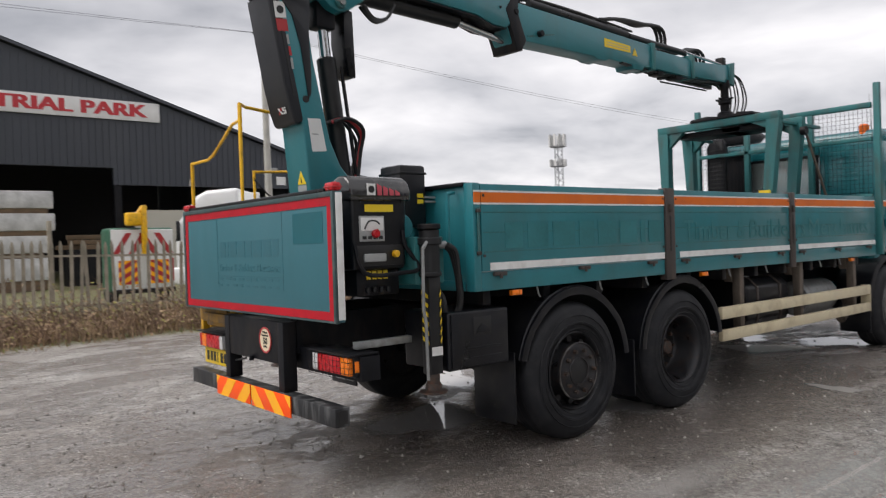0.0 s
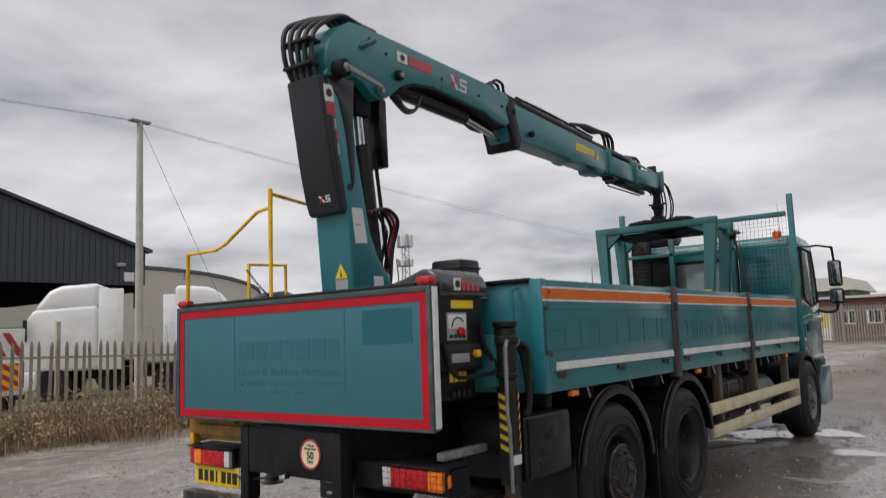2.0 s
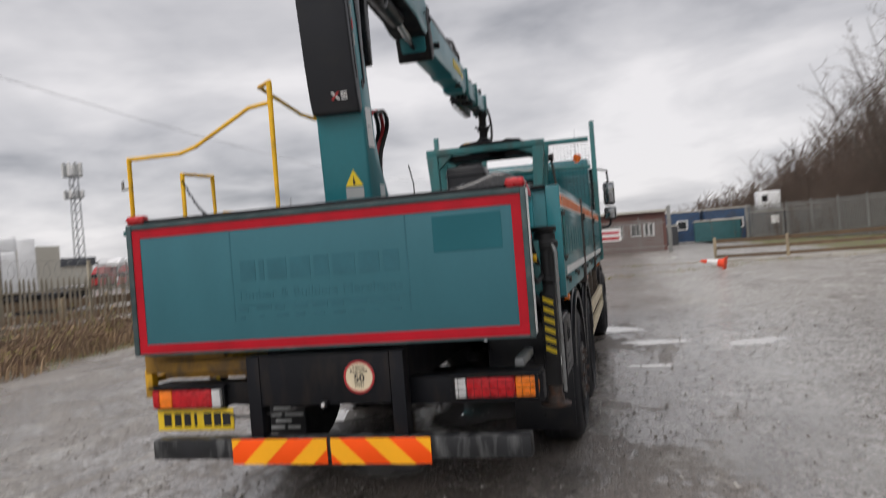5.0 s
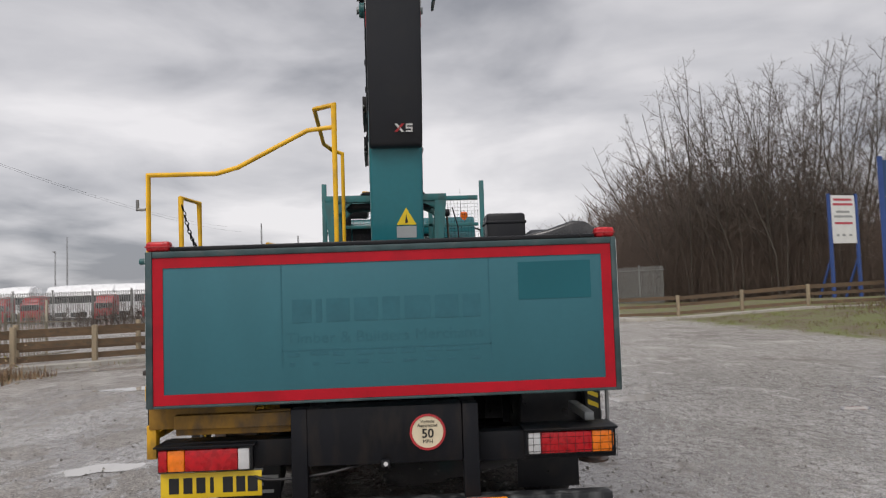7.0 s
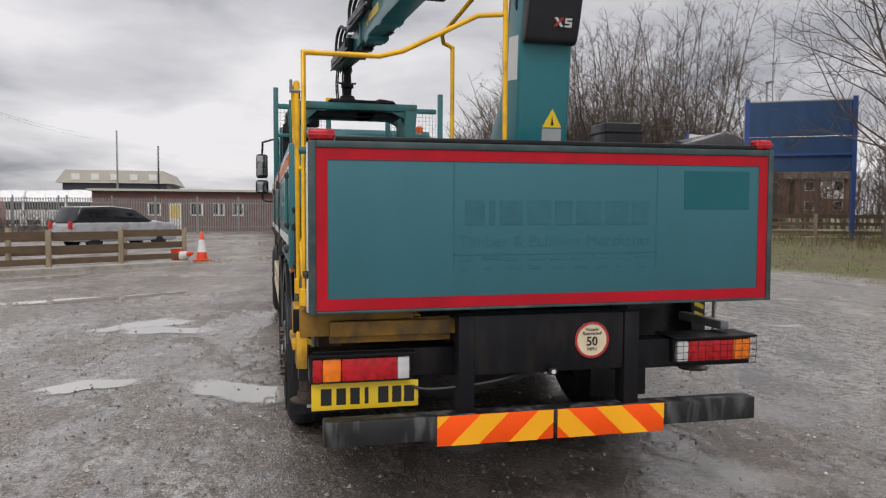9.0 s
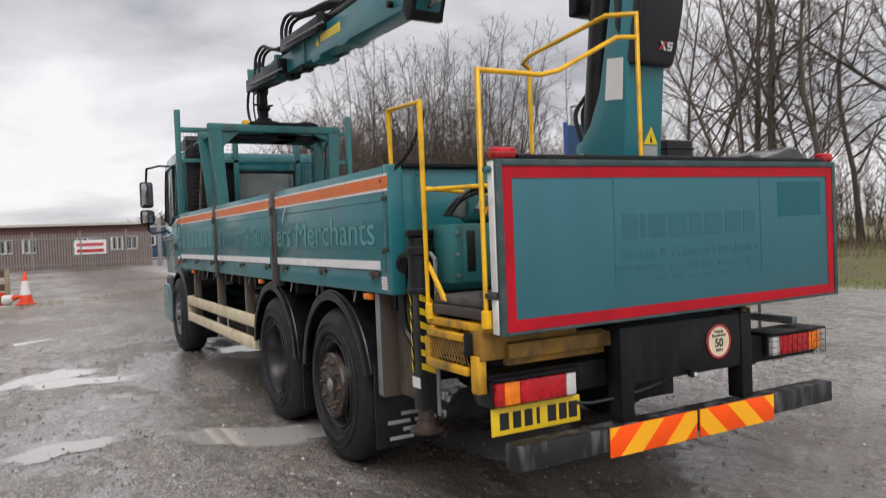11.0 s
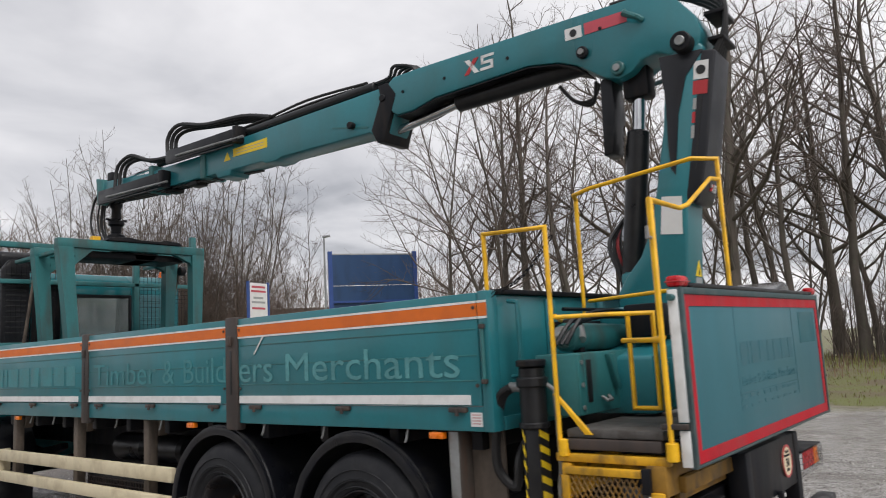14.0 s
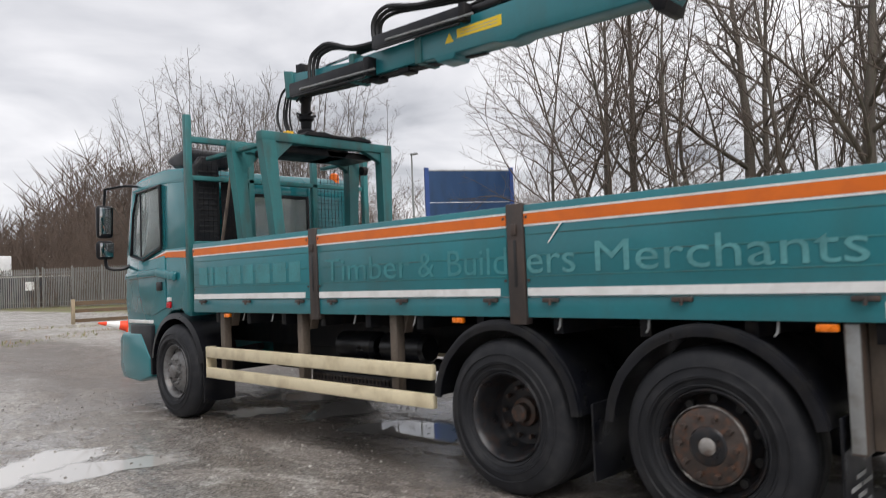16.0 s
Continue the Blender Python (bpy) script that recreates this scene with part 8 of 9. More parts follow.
def cone_thing(x, y, lying=False, turn=0):
    base = rise(x, y)
    c = thing("traffic_cone", (0, 0, 0), "orange traffic cone lying on its side" if lying else "orange and white traffic cone standing by the entrance", "traffic cone", "traffic cones")
    red = material_cache("cone_orange", (0.75, 0.06, 0.015))
    part("base", box(-0.2, 0.2, -0.2, 0.2, 0.0, 0.04, 0.012), red, c)
    part("body", lathe([(0.145, 0.04), (0.028, 0.74), (0.018, 0.75), (0.0, 0.75), (0.0, 0.04)], (0, 0, 0), "z", 24), red, c)
    part("band", lathe([(0.118, 0.22), (0.064, 0.54), (0.060, 0.54), (0.112, 0.22)], (0, 0, 0), "z", 24), WHITE, c)
    c.matrix_basis = pose(x, y, base + (0.18 if lying else 0.0), 0, 0, turn) @ (pose(0, 0, 0, 0, -80, 0) if lying else Matrix()) @ Matrix.Scale(1.2, 4)
    return c


CACHE = {}


def material_cache(name, color, rough=0.5, **kw):
    if name not in CACHE:
        CACHE[name] = material(name, color, rough, **kw)
    return CACHE[name]


cone_thing(24.4, -5.0, True, -110)
cone_thing(20.4, 3.2)
cone_thing(19.3, 3.75, True, 30)

# ---- signs ----
BLUE = material("blue_sign_paint", (0.020, 0.062, 0.155), 0.45, vary=0.15, scale=1.2, dirt=(0.015, 0.04, 0.09), dirt_amount=0.4, streak=3, bump=0.02)
BLUE_POST = material("blue_post_paint", (0.03, 0.075, 0.26), 0.45, vary=0.12, bump=0.02)


def blue_sign():
    a, b = Vector((24.0, -18.4, 0)), Vector((21.96, -21.9, 0))
    d = (b - a).normalized()
    n = Vector((d.y, -d.x, 0))
    s = thing("blue_hoarding", (a.x, a.y, rise(a.x, a.y)), "large blank blue hoarding on tall blue posts", "sign")

    def slab(t0, t1, z0, z1, thick, off=0.0):
        bm = bmesh.new()
        rings(bm, [[a + d * t + n * (off + o) + Vector((0, 0, z)) for o, z in ((-thick, z0), (thick, z0), (thick, z1), (-thick, z1))] for t in (t0, t1)])
        return bm
    ln = (b - a).length
    for z0, z1 in ((3.25, 4.68), (4.71, 6.12)):
        part("board", slab(0.08, ln - 0.08, z0, z1, 0.03), BLUE, s)
    for t in (0.0, ln):
        part("post", slab(t - 0.09, t + 0.09, 0.4, 6.28, 0.09), BLUE_POST, s)
    part("cap_strip", slab(0.08, ln - 0.08, 6.125, 6.18, 0.04), GREY_LABEL, s)
    part("cross_rail", slab(0.08, ln - 0.08, 3.9, 4.0, 0.04, 0.08), BLUE_POST, s)


blue_sign()


def notice_board():
    c = Vector((41.2, -27.15, 0))
    s = thing("notice_board", (c.x, c.y, rise(c.x, c.y)), "white business-park notice board on blue posts", "sign")
    d = Vector((0.25, -0.97, 0)).normalized()
    n = Vector((d.y, -d.x, 0))
    if n.x > 0:
        n = -n

    def slab(u0, u1, z0, z1, o0, o1):
        bm = bmesh.new()
        rings(bm, [[c + d * u + n * o + Vector((0, 0, z - 0.45)) for o, z in ((o0, z0), (o1, z0), (o1, z1), (o0, z1))] for u in (u0, u1)])
        return bm
    part("board", slab(-0.95, 0.95, 4.25, 7.25, -0.03, 0.03), WHITE, s)
    for u in (-1.05, 1.05):
        part("post", slab(u - 0.08, u + 0.08, 0.75, 7.35, -0.08, 0.08), BLUE_POST, s)
        part("strut", tube([c + d * u + Vector((0, 0, 3.0)), c + d * u - n * 1.2 + Vector((0, 0, 0.35))], 0.05, square=True), BLUE_POST, s)
    for z, u0, u1, m in ((6.98, -0.72, 0.70, PINK_RED), (6.68, -0.78, 0.78, PINK_RED), (6.22, -0.55, 0.50, GREY_LABEL), (5.92, -0.72, 0.70, GREY_LABEL), (5.5, -0.7, 0.7, PINK_RED), (4.75, -0.6, -0.4, GREY_LABEL), (4.75, -0.15, 0.1, GREY_LABEL), (4.75, 0.35, 0.6, GREY_LABEL)):
        part("print_bar", slab(u0, u1, z - 0.07, z + 0.07, 0.031, 0.036), m, s)


notice_board()


def lamp_post(x, y, h, mat, label, arm=True):
    z = rise(x, y)
    s = thing("street_lamp", (x, y, z), label, "street lamp", "street lamps")
    part("column", cyl((x, y, z), (x, y, z + h), 0.09, 0.05, 10), mat, s)
    if arm:
        part("lantern", box(x - 0.5, x + 0.05, y - 0.1, y + 0.1, z + h - 0.02, z + h + 0.10, 0.03), mat, s)


lamp_post(57, 12.0, 7.6, STEEL, "slim grey street lamp column", False)
lamp_post(58, 9.2, 6.6, BLACK_STEEL, "dark slim pole by the entrance", False)
lamp_post(33.5, -26.5, 8.4, STEEL, "slim grey street lamp by the road")
lamp_post(90, 44, 8.0, STEEL, "slim grey street lamp in the vehicle yard")
lamp_post(80, 38, 9.0, STEEL, "slim grey pole in the vehicle yard", False)

# ---- the warehouse and what stands before it ----
CLAD = material("charcoal_cladding", (0.045, 0.051, 0.064), 0.5, vary=0.14, scale=0.5, dirt=(0.062, 0.068, 0.080), dirt_amount=0.3, streak=5, bump=0.02)
# near-black wall colour that paints in the unlit inside of the hall
HALL_SHADE = material("hall_shade_black", (0.02, 0.02, 0.022), 0.9, vary=0.2, bump=0.02)
CREAM_WALL = material("cream_cladding", (0.50, 0.48, 0.42), 0.7, vary=0.08, scale=0.4, bump=0.02)
WRAP = material("white_plastic_wrap", (0.52, 0.52, 0.52), 0.4, vary=0.25, scale=2, fine=9, bump=0.15)
SIGN_RED = material("sign_red", (0.50, 0.03, 0.04), 0.5, vary=0.06, bump=0.0)


def warehouse():
    w = thing("warehouse", (5, 36, 0), "dark charcoal clad warehouse with white sign and open front", "building")
    y = 36.0

    def roof_z(x):
        return 12.55 - 0.3125 * abs(x - 1.6)
    xl, xr, head_l, head_r = -18.0, 19.8, 5.83, 4.95
    prof = [(xl, head_l), (9.2, head_l), (9.2, head_r), (xr, head_r), (xr, roof_z(xr)), (1.6, roof_z(1.6)), (xl, roof_z(xl))]
    part("gable_wall", prism(prof, y, y + 0.25, bev=0.0), CLAD, w, "charcoal profiled cladding")
    ribs = bmesh.new()
    x = xl + 0.2
    while x < xr:
        z0 = head_l if x < 9.2 else head_r
        box(x, x + 0.09, y - 0.045, y + 0.001, z0, roof_z(x + 0.1) - 0.12, 0.0, ribs)
        x += 0.34
    tagged(part("cladding_rib", ribs, CLAD, w), kind="stuff")
    for s in (-1, 1):
        xe = xr + 0.3 if s > 0 else xl - 0.3
        bm = bmesh.new()
        rings(bm, [[(1.6, yy, roof_z(1.6) + dz) for yy, dz in ((y - 0.3, 0.05), (y + 40, 0.05), (y + 40, 0.22), (y - 0.3, 0.22))], [(xe, yy, roof_z(xe) + dz) for yy, dz in ((y - 0.3, 0.05), (y + 40, 0.05), (y + 40, 0.22), (y - 0.3, 0.22))]])
        part("roof", bm, CLAD, w)
    part("side_wall", box(xr - 0.25, xr, y + 0.25, y + 40, 4.6, roof_z(xr) - 0.02, 0.0), CLAD, w)
    part("back_wall", box(xl, xr - 0.3, y + 24, y + 24.2, 0, 10.5, 0.0), HALL_SHADE, w)
    part("inner_wall", box(xl, xl + 0.2, y + 0.3, y + 24, 0, 6.3, 0.0), HALL_SHADE, w)
    for x in (9.4, 19.5, -1.5):
        part("column", box(x - 0.18, x + 0.18, y + 0.02, y + 0.4, 0, 5.88 if x < 9 else 5.0, 0.0), BLACK_STEEL, w)
    part("flood_lamp", box(18.0, 18.45, y - 0.35, y - 0.05, 5.95, 6.15, 0.03), GREY_LABEL, w)
    part("wall_notice", box(18.5, 19.1, y - 0.07, y - 0.046, 5.15, 5.65, 0.0), WHITE, w)
    board = part("sign_board", box(-9.5, 11.64, y - 0.16, y - 0.08, 8.36, 9.37, 0.01), WHITE, w, "long white sign with red capitals")
    # heavy capitals: two strokes laid side by side
    for shift, off in ((-0.05, 0.170), (0.05, 0.174)):
        words = lettering("sign_letters", "TRIAL PARK", 0.92, facing(6.85, y - off, 8.87, "-y"), SIGN_RED, board, extrude=0.01, bold=0.012)
        lo, hi = min(v.co.x for v in words.data.vertices), max(v.co.x for v in words.data.vertices)
        for v in words.data.vertices:
            v.co.x = 3.80 + shift + (v.co.x - lo) * 7.15 / (hi - lo)


warehouse()


def timber_packs():
    rng = random.Random(2)
    for k, (z0, z1, x0, x1) in enumerate(((0.4, 1.3, -4.5, 4.6), (1.5, 2.2, -4.0, 4.5), (2.4, 3.1, -4.6, 4.75), (3.3, 4.0, -4.3, 4.7))):
        p = thing("timber_pack", (0, 29, z0), "white-wrapped sawn timber pack in a stack", "timber pack", "wrapped timber packs")
        part("wrap", box(x0, x1, 28.4, 29.8, z0, z1, 0.05), WRAP, p)
        part("bearer", box(x0 + 0.2, x1 - 0.2, 28.45, 29.75, z0 - (0.4 if k == 0 else 0.2), z0, 0.0), TIMBER, p)
    p = thing("timber_stack", (7, 31, 0), "loose stack of brown timber inside the warehouse front", "timber stack")
    for k in range(9):
        part("plank", box(5.2 + rng.random(), 8.2 + rng.random(), 30.5 + 0.22 * (k % 3), 30.7 + 0.22 * (k % 3), 1.6 + 0.22 * (k // 3), 1.8 + 0.22 * (k // 3), 0.01), TIMBER, p)
    part("stand", box(5.6, 8.6, 30.5, 31.2, 0, 1.6, 0.0), BLACK_STEEL, p)


timber_packs()


def recovery_truck():
    """The back of a small recovery lorry with red and yellow chevrons behind the fence."""
    x0, x1, y = 3.35, 5.05, 16.6
    v = thing("recovery_vehicle", (3.0, 17.5, 0), "parked service lorry with red and yellow rear chevrons", "truck")
    GREEN = material_cache("dark_green_paint", (0.02, 0.10, 0.055), 0.4)
    body = part("body", box(x0 - 0.04, x1 + 0.04, y + 0.02, y + 0.9, 0.35, 2.13, 0.10, seg=3), GREEN, v)
    part("rear_door", box(x0, x1, y - 0.02, y + 0.03, 0.40, 2.08, 0.03), WHITE, v)
    for k, (cx, s) in enumerate(((3.77, 1), (4.63, -1))):
        part("door_frame", box(cx - 0.36, cx + 0.36, y - 0.05, y - 0.02, 0.42, 1.30, 0.02), WHITE, v)
        pan = part("chevron_panel", box(cx - 0.26, cx + 0.26, y - 0.058, y - 0.048, 0.55, 1.22, 0.0), HI_YELLOW, v)
        for j in range(4):
            z = 0.36 + 0.26 * j
            q = clip_poly([(z, cx - 0.26), (z + 0.13, cx - 0.26), (z + 0.13 + 0.3 * 1, cx + 0.26), (z + 0.3, cx + 0.26)], 0.56, 1.21)
            if s < 0:
                q = [(a, 2 * cx - b) for a, b in q]
            if len(q) > 2:
                part("chevron_stripe", prism([(b, a) for a, b in q], y - 0.061, y - 0.057, bev=0.0), RED_LABEL, pan)
        for j in range(2):
            xa = cx - s * 0.40 + s * 0.42 * j
            part("red_band", prism([(xa, 1.40), (xa + s * 0.16, 1.40), (xa + s * 0.52, 1.98), (xa + s * 0.36, 1.98)], y - 0.045, y - 0.021, bev=0.0), RED_LABEL, v)
        part("side_band", box(x0 + 0.01 if k == 0 else x1 - 0.12, x0 + 0.12 if k == 0 else x1 - 0.01, y - 0.03, y - 0.019, 0.6, 1.25, 0.0), RED_LABEL, v)
    part("crane_arm", box(4.13, 4.28, y - 0.22, y - 0.08, 1.35, 2.75, 0.03), YELLOW, v, "yellow folded crane arm")
    part("crane_head", box(3.75, 4.15, y - 0.2, y + 0.15, 2.18, 2.55, 0.06, seg=3), YELLOW, v)
    part("crane_ram", cyl((3.90, y - 0.1, 2.3), (4.2, y - 0.1, 2.72), 0.06, seg=12), YELLOW, v)
    for cx in (3.5, 4.9):
        part("wheel", lathe([(0.0, 0), (0.36, 0), (0.40, 0.03), (0.40, 0.22), (0.0, 0.22)], (cx - 0.11, y + 0.7, 0.40), "x", 20), RUBBER, v)
    part("bumper", box(x0, x1, y - 0.12, y - 0.03, 0.30, 0.42, 0.02), BLACK, v)


recovery_truck()
bpy.data.objects["recovery_vehicle"].location.x += 0.27
WHITE_PAINT = material("white_vehicle_paint", (0.82, 0.83, 0.84), 0.3, vary=0.04, scale=1, coat=0.4, dirt=(0.62, 0.62, 0.61), dirt_amount=0.2, bump=0.0)
DARK_GLASS = material("dark_vehicle_glass", (0.012, 0.014, 0.017), 0.06, vary=0.05, bump=0.0)
RED_PAINT = material("red_vehicle_paint", (0.42, 0.02, 0.025), 0.3, vary=0.08, coat=0.4, bump=0.0)


def tractor_meshes(paint, glazed=True):
    """A parked tractor-unit cab, its nose along its own -x."""
    t = thing("lorry_cab", (0, 0, 0), "parked white high-roof tractor lorry behind the fence", "truck", "parked tractor lorries")
    part("cab", prism([(0.0, 0.9), (0.0, 1.75), (0.14, 2.55), (0.35, 2.85), (2.2, 2.95), (2.25, 0.9)], -1.2, 1.2, bev=0.10, seg=3), paint, t)
    part("roof_fairing", prism([(0.30, 2.85), (0.75, 3.45), (1.1, 3.62), (2.25, 3.70), (2.25, 2.85)], -1.12, 1.12, bev=0.18, seg=4), paint, t)
    part("side_deflector", box(2.25, 3.0, -1.2, -1.12, 0.9, 3.5, 0.03), paint, t)
    part("windscreen", prism([(-0.012, 1.80), (0.12, 2.50), (0.10, 2.52), (-0.03, 1.82)], -1.08, 1.08, bev=0.0), DARK_GLASS, t)
    for y in (-1.208, 1.2) if glazed else ():
        part("side_window", box(0.35, 1.15, y, y + 0.008, 1.80, 2.42, 0.0), DARK_GLASS, t)
    part("bumper", box(-0.12, 0.5, -1.24, 1.24, 0.30, 0.92, 0.08, seg=3), paint, t)
    part("grille", box(-0.135, -0.118, -0.8, 0.8, 0.42, 0.86, 0.0), BLACK, t)
    part("chassis", box(0.5, 5.4, -0.5, 0.5, 0.6, 0.95, 0.03), BLACK_STEEL, t)
    part("mudguard", box(3.6, 5.2, -1.2, 1.2, 0.98, 1.06, 0.03), BLACK, t)
    for x in (0.95, 4.4):
        for y in (-1.2, 0.9):
            part("wheel", lathe([(0.0, 0.02), (0.26, 0.02), (0.30, 0.0), (0.50, 0.02), (0.51, 0.06), (0.51, 0.26), (0.45, 0.30), (0.0, 0.30)], (x, y, 0.51), "y", 24), RUBBER, t)
    for y in (-1.40, 1.30):
        part("mirror", box(0.10, 0.22, y, y + 0.12, 1.85, 2.55, 0.03), BLACK, t)
    return t


cab_a = tractor_meshes(WHITE_PAINT)
cab_a.matrix_basis = pose(64, 10, 0, 0, 0, 2) @ Matrix.Scale(0.9, 4)
cab_b = tractor_meshes(WHITE_PAINT, False)
cab_b.matrix_basis = pose(7.3, 20.9, 0, 0, 0, -38) @ Matrix.Scale(0.95, 4)
for x, y, r, s in ((14.6, 20.15, 140, 1.0), (18.6, 25.6, -42, 0.95), (22.6, 26.8, -42, 0.95)):
    copy_thing(cab_b, pose(x, y, 0, 0, 0, r)).scale = (s, s, s)
# rows of lorries in the far yard
rr = random.Random(12)
for k in range(1, 24):
    copy_thing(cab_a, pose(64 + rr.uniform(-2, 2) + 0.25 * k, 10 + 2.0 * k, 0, 0, 0, rr.uniform(-4, 4))).scale = (0.9, 0.9, 0.9)
red = tractor_meshes(RED_PAINT)
tagged(red, "parked red tractor lorry in the far vehicle yard")
red.matrix_basis = pose(58, 31, 0, 0, 0, 3) @ Matrix.Scale(0.62, 4)
for x, y in ((58.5, 34), (59, 25.5), (58.6, 46), (58.8, 21.5), (58.4, 49)):
    copy_thing(red, pose(x, y, 0, 0, 0, rr.uniform(-5, 5))).scale = (0.62, 0.62, 0.62)
# a black tractor lorry among them
BLACK_TRUCK = material("black_lorry_paint", (0.016, 0.017, 0.020), 0.4, vary=0.2, scale=2, dirt=(0.04, 0.04, 0.04), dirt_amount=0.3, bump=0.02)
dark_cab = tractor_meshes(BLACK_TRUCK)
tagged(dark_cab, "parked black high-roof tractor lorry behind the fence")
dark_cab.matrix_basis = pose(15.7, 21.7, 0, 0, 0, -48) @ Matrix.Scale(0.95, 4)


# ---- pole and wires ----
pole = thing("utility_pole", (8.1, 16.0, 0), "tall pale utility pole behind the fence", "pole")
part("pole", cyl((8.1, 16.0, -0.2), (8.05, 16.0, 7.95), 0.125, 0.085, 14), material_cache("pale_pole", (0.45, 0.44, 0.41), 0.6), pole)
part("pole_cap", box(7.75, 8.35, 15.9, 16.1, 7.95, 8.02, 0.01), STEEL, pole)


def wire_run(a, b, sag, parent, r=0.0045):
    a, b = Vector(a), Vector(b)
    pts = [a.lerp(b, t / 14) - Vector((0, 0, sag * 4 * (t / 14) * (1 - t / 14))) for t in range(15)]
    part("overhead_wire", tube(pts, r, 4), HOSE, parent)


wire_run((8.0, 16, 7.98), (-42, 16.2, 8.1), 0.85, pole)
wire_run((7.8, 16, 7.98), (-42, 17.0, 8.6), 0.8, pole)
wire_run((8.1, 16, 7.95), (64, 15.2, 7.6), 0.95, pole)
wire_run((8.3, 16, 7.98), (64, 16.4, 8.1), 0.9, pole)
wire_run((8.1, 16, 7.9), (12.4, 17.2, 1.5), 0.0, pole, 0.008)

# ---- far buildings ----
shed = thing("curved_roof_shed", (50, 68, 0), "distant cream shed with a shallow curved roof", "building")
prof = [(-17, 0.0), (17, 0.0), (17, 7.3)] + [(17 * math.cos(radians(a)), 7.3 + 2.5 * math.sin(radians(a))) for a in range(10, 171, 10)] + [(-17, 7.3)]
bm = prism(prof, 0, 30, bev=0.0)
bmesh.ops.transform(bm, matrix=pose(39, 72, 0, 0, 0, 0), verts=bm.verts)
part("shell", bm, CREAM_WALL, shed)
st = []
for a in range(0, 181, 10):
    st.append((17.15 * math.cos(radians(a)), 7.25 + 2.62 * math.sin(radians(a))))
bm = bmesh.new()
rings(bm, [[(39 + u, 71.8, z), (39 + u, 102, z), (39 + u, 102, z + 0.15), (39 + u, 71.8, z + 0.35)] for u, z in st])
part("roof_edge", bm, material_cache("dark_grey_roof_edge", (0.10, 0.105, 0.11), 0.7), shed)
low = thing("low_shed", (26, 40, 0), "low white shed beside the warehouse", "building")
part("shell", box(9.4, 34, 31.6, 33.4, 0.0, 3.4, 0.0), CREAM_WALL, low)

mast = thing("telecom_mast", (109, 96, 0), "grey lattice telecom mast with panel antennas", "mast")
lat = material_cache("mast_steel", (0.20, 0.21, 0.22), 0.6)
for dx, dy in ((-0.8, -0.8), (0.8, -0.8), (0, 0.9)):
    part("mast_leg", cyl((109 + dx * 1.2, 96 + dy * 1.2, 0), (109 + dx * 0.9, 96 + dy * 0.9, 20.5), 0.14, 0.11, 6), lat, mast)
for k in range(13):
    z = 1.6 * k
    for (ax, ay), (bx, by) in (((-0.8, -0.8), (0.8, -0.8)), ((0.8, -0.8), (0, 0.9)), ((0, 0.9), (-0.8, -0.8))):
        part("mast_brace", cyl((109 + ax, 96 + ay, z), (109 + bx, 96 + by, z + 1.6), 0.06, seg=4), lat, mast)
for z in (16.2, 20.3):
    part("mast_platform", lathe([(0.9, 0), (1.8, 0), (1.8, 0.14), (0.9, 0.14)], (109, 96, z), "z", 12), lat, mast)
    for k in range(9):
        a = 2 * math.pi * k / 9
        part("antenna", box(109 + 1.75 * math.cos(a) - 0.2, 109 + 1.75 * math.cos(a) + 0.2, 96 + 1.75 * math.sin(a) - 0.2, 96 + 1.75 * math.sin(a) + 0.2, z + 0.1, z + (2.6 if z > 18 else 1.5), 0.0), WHITE if k % 2 else GREY_LABEL, mast)
mast.location += Vector((0, -2.4, 0))
mast.scale = (0.85, 0.85, 0.945)
hut = thing("mast_cabin", (106, 96, 0), "small flat-roofed cabin at the mast's foot", "building")
part("cabin", box(100, 108, 90, 94, 0, 3.2, 0.0), CREAM_WALL, hut)
part("roof", box(99.6, 108.4, 89.6, 94.4, 3.2, 4.6, 0.0), CLAD, hut)

BROWN_CLAD = material("red_brown_cabin_cladding", (0.13, 0.060, 0.050), 0.7, vary=0.12, scale=1, dirt=(0.09, 0.05, 0.045), dirt_amount=0.3, streak=4, bump=0.03)
off = thing("site_office", (56, 4, 0), "long red-brown site office cabin with white windows", "building")
part("wall", box(55.5, 60, -4.6, 13.5, 0.0, 3.02, 0.0), BROWN_CLAD, off)
part("roof", box(55.2, 60.3, -4.8, 13.8, 3.02, 3.18, 0.0), CREAM_WALL, off)
for y, w in ((-3.3, 0.6), (-2.35, 0.6), (-1.0, 0.6), (-0.1, 0.6), (3.2, 0.7), (4.6, 0.7), (6.2, 0.7), (9.2, 0.7)):
    win = part("window", box(55.44, 55.5, y - w / 2 - 0.1, y + w / 2 + 0.1, 1.2, 2.2, 0.0), WHITE, off)
    part("pane", box(55.42, 55.45, y - w / 2, y + w / 2, 1.3, 2.1, 0.0), DARK_GLASS, win)
    part("mullion", box(55.40, 55.43, y - 0.04, y + 0.04, 1.3, 2.1, 0.0), WHITE, win)
door = part("door", box(55.43, 55.5, 7.3, 8.2, 0.1, 2.2, 0.0), WHITE, off, "white office door with yellow panel")
part("door_panel", box(55.41, 55.44, 7.45, 8.05, 1.0, 2.0, 0.0), YELLOW_LABEL, door)
ban = thing("banner", (50.9, -0.3, 1), "white banner with pink and red print tied on the fence", "banner")
part("cloth", box(50.86, 50.88, -1.25, 0.65, 1.02, 1.95, 0.0), WHITE, ban)
for z, m in ((1.65, PINK_RED), (1.25, RED_LABEL)):
    part("print_bar", box(50.845, 50.86, -1.1, 0.5, z - 0.10, z + 0.10, 0.0), m, ban)

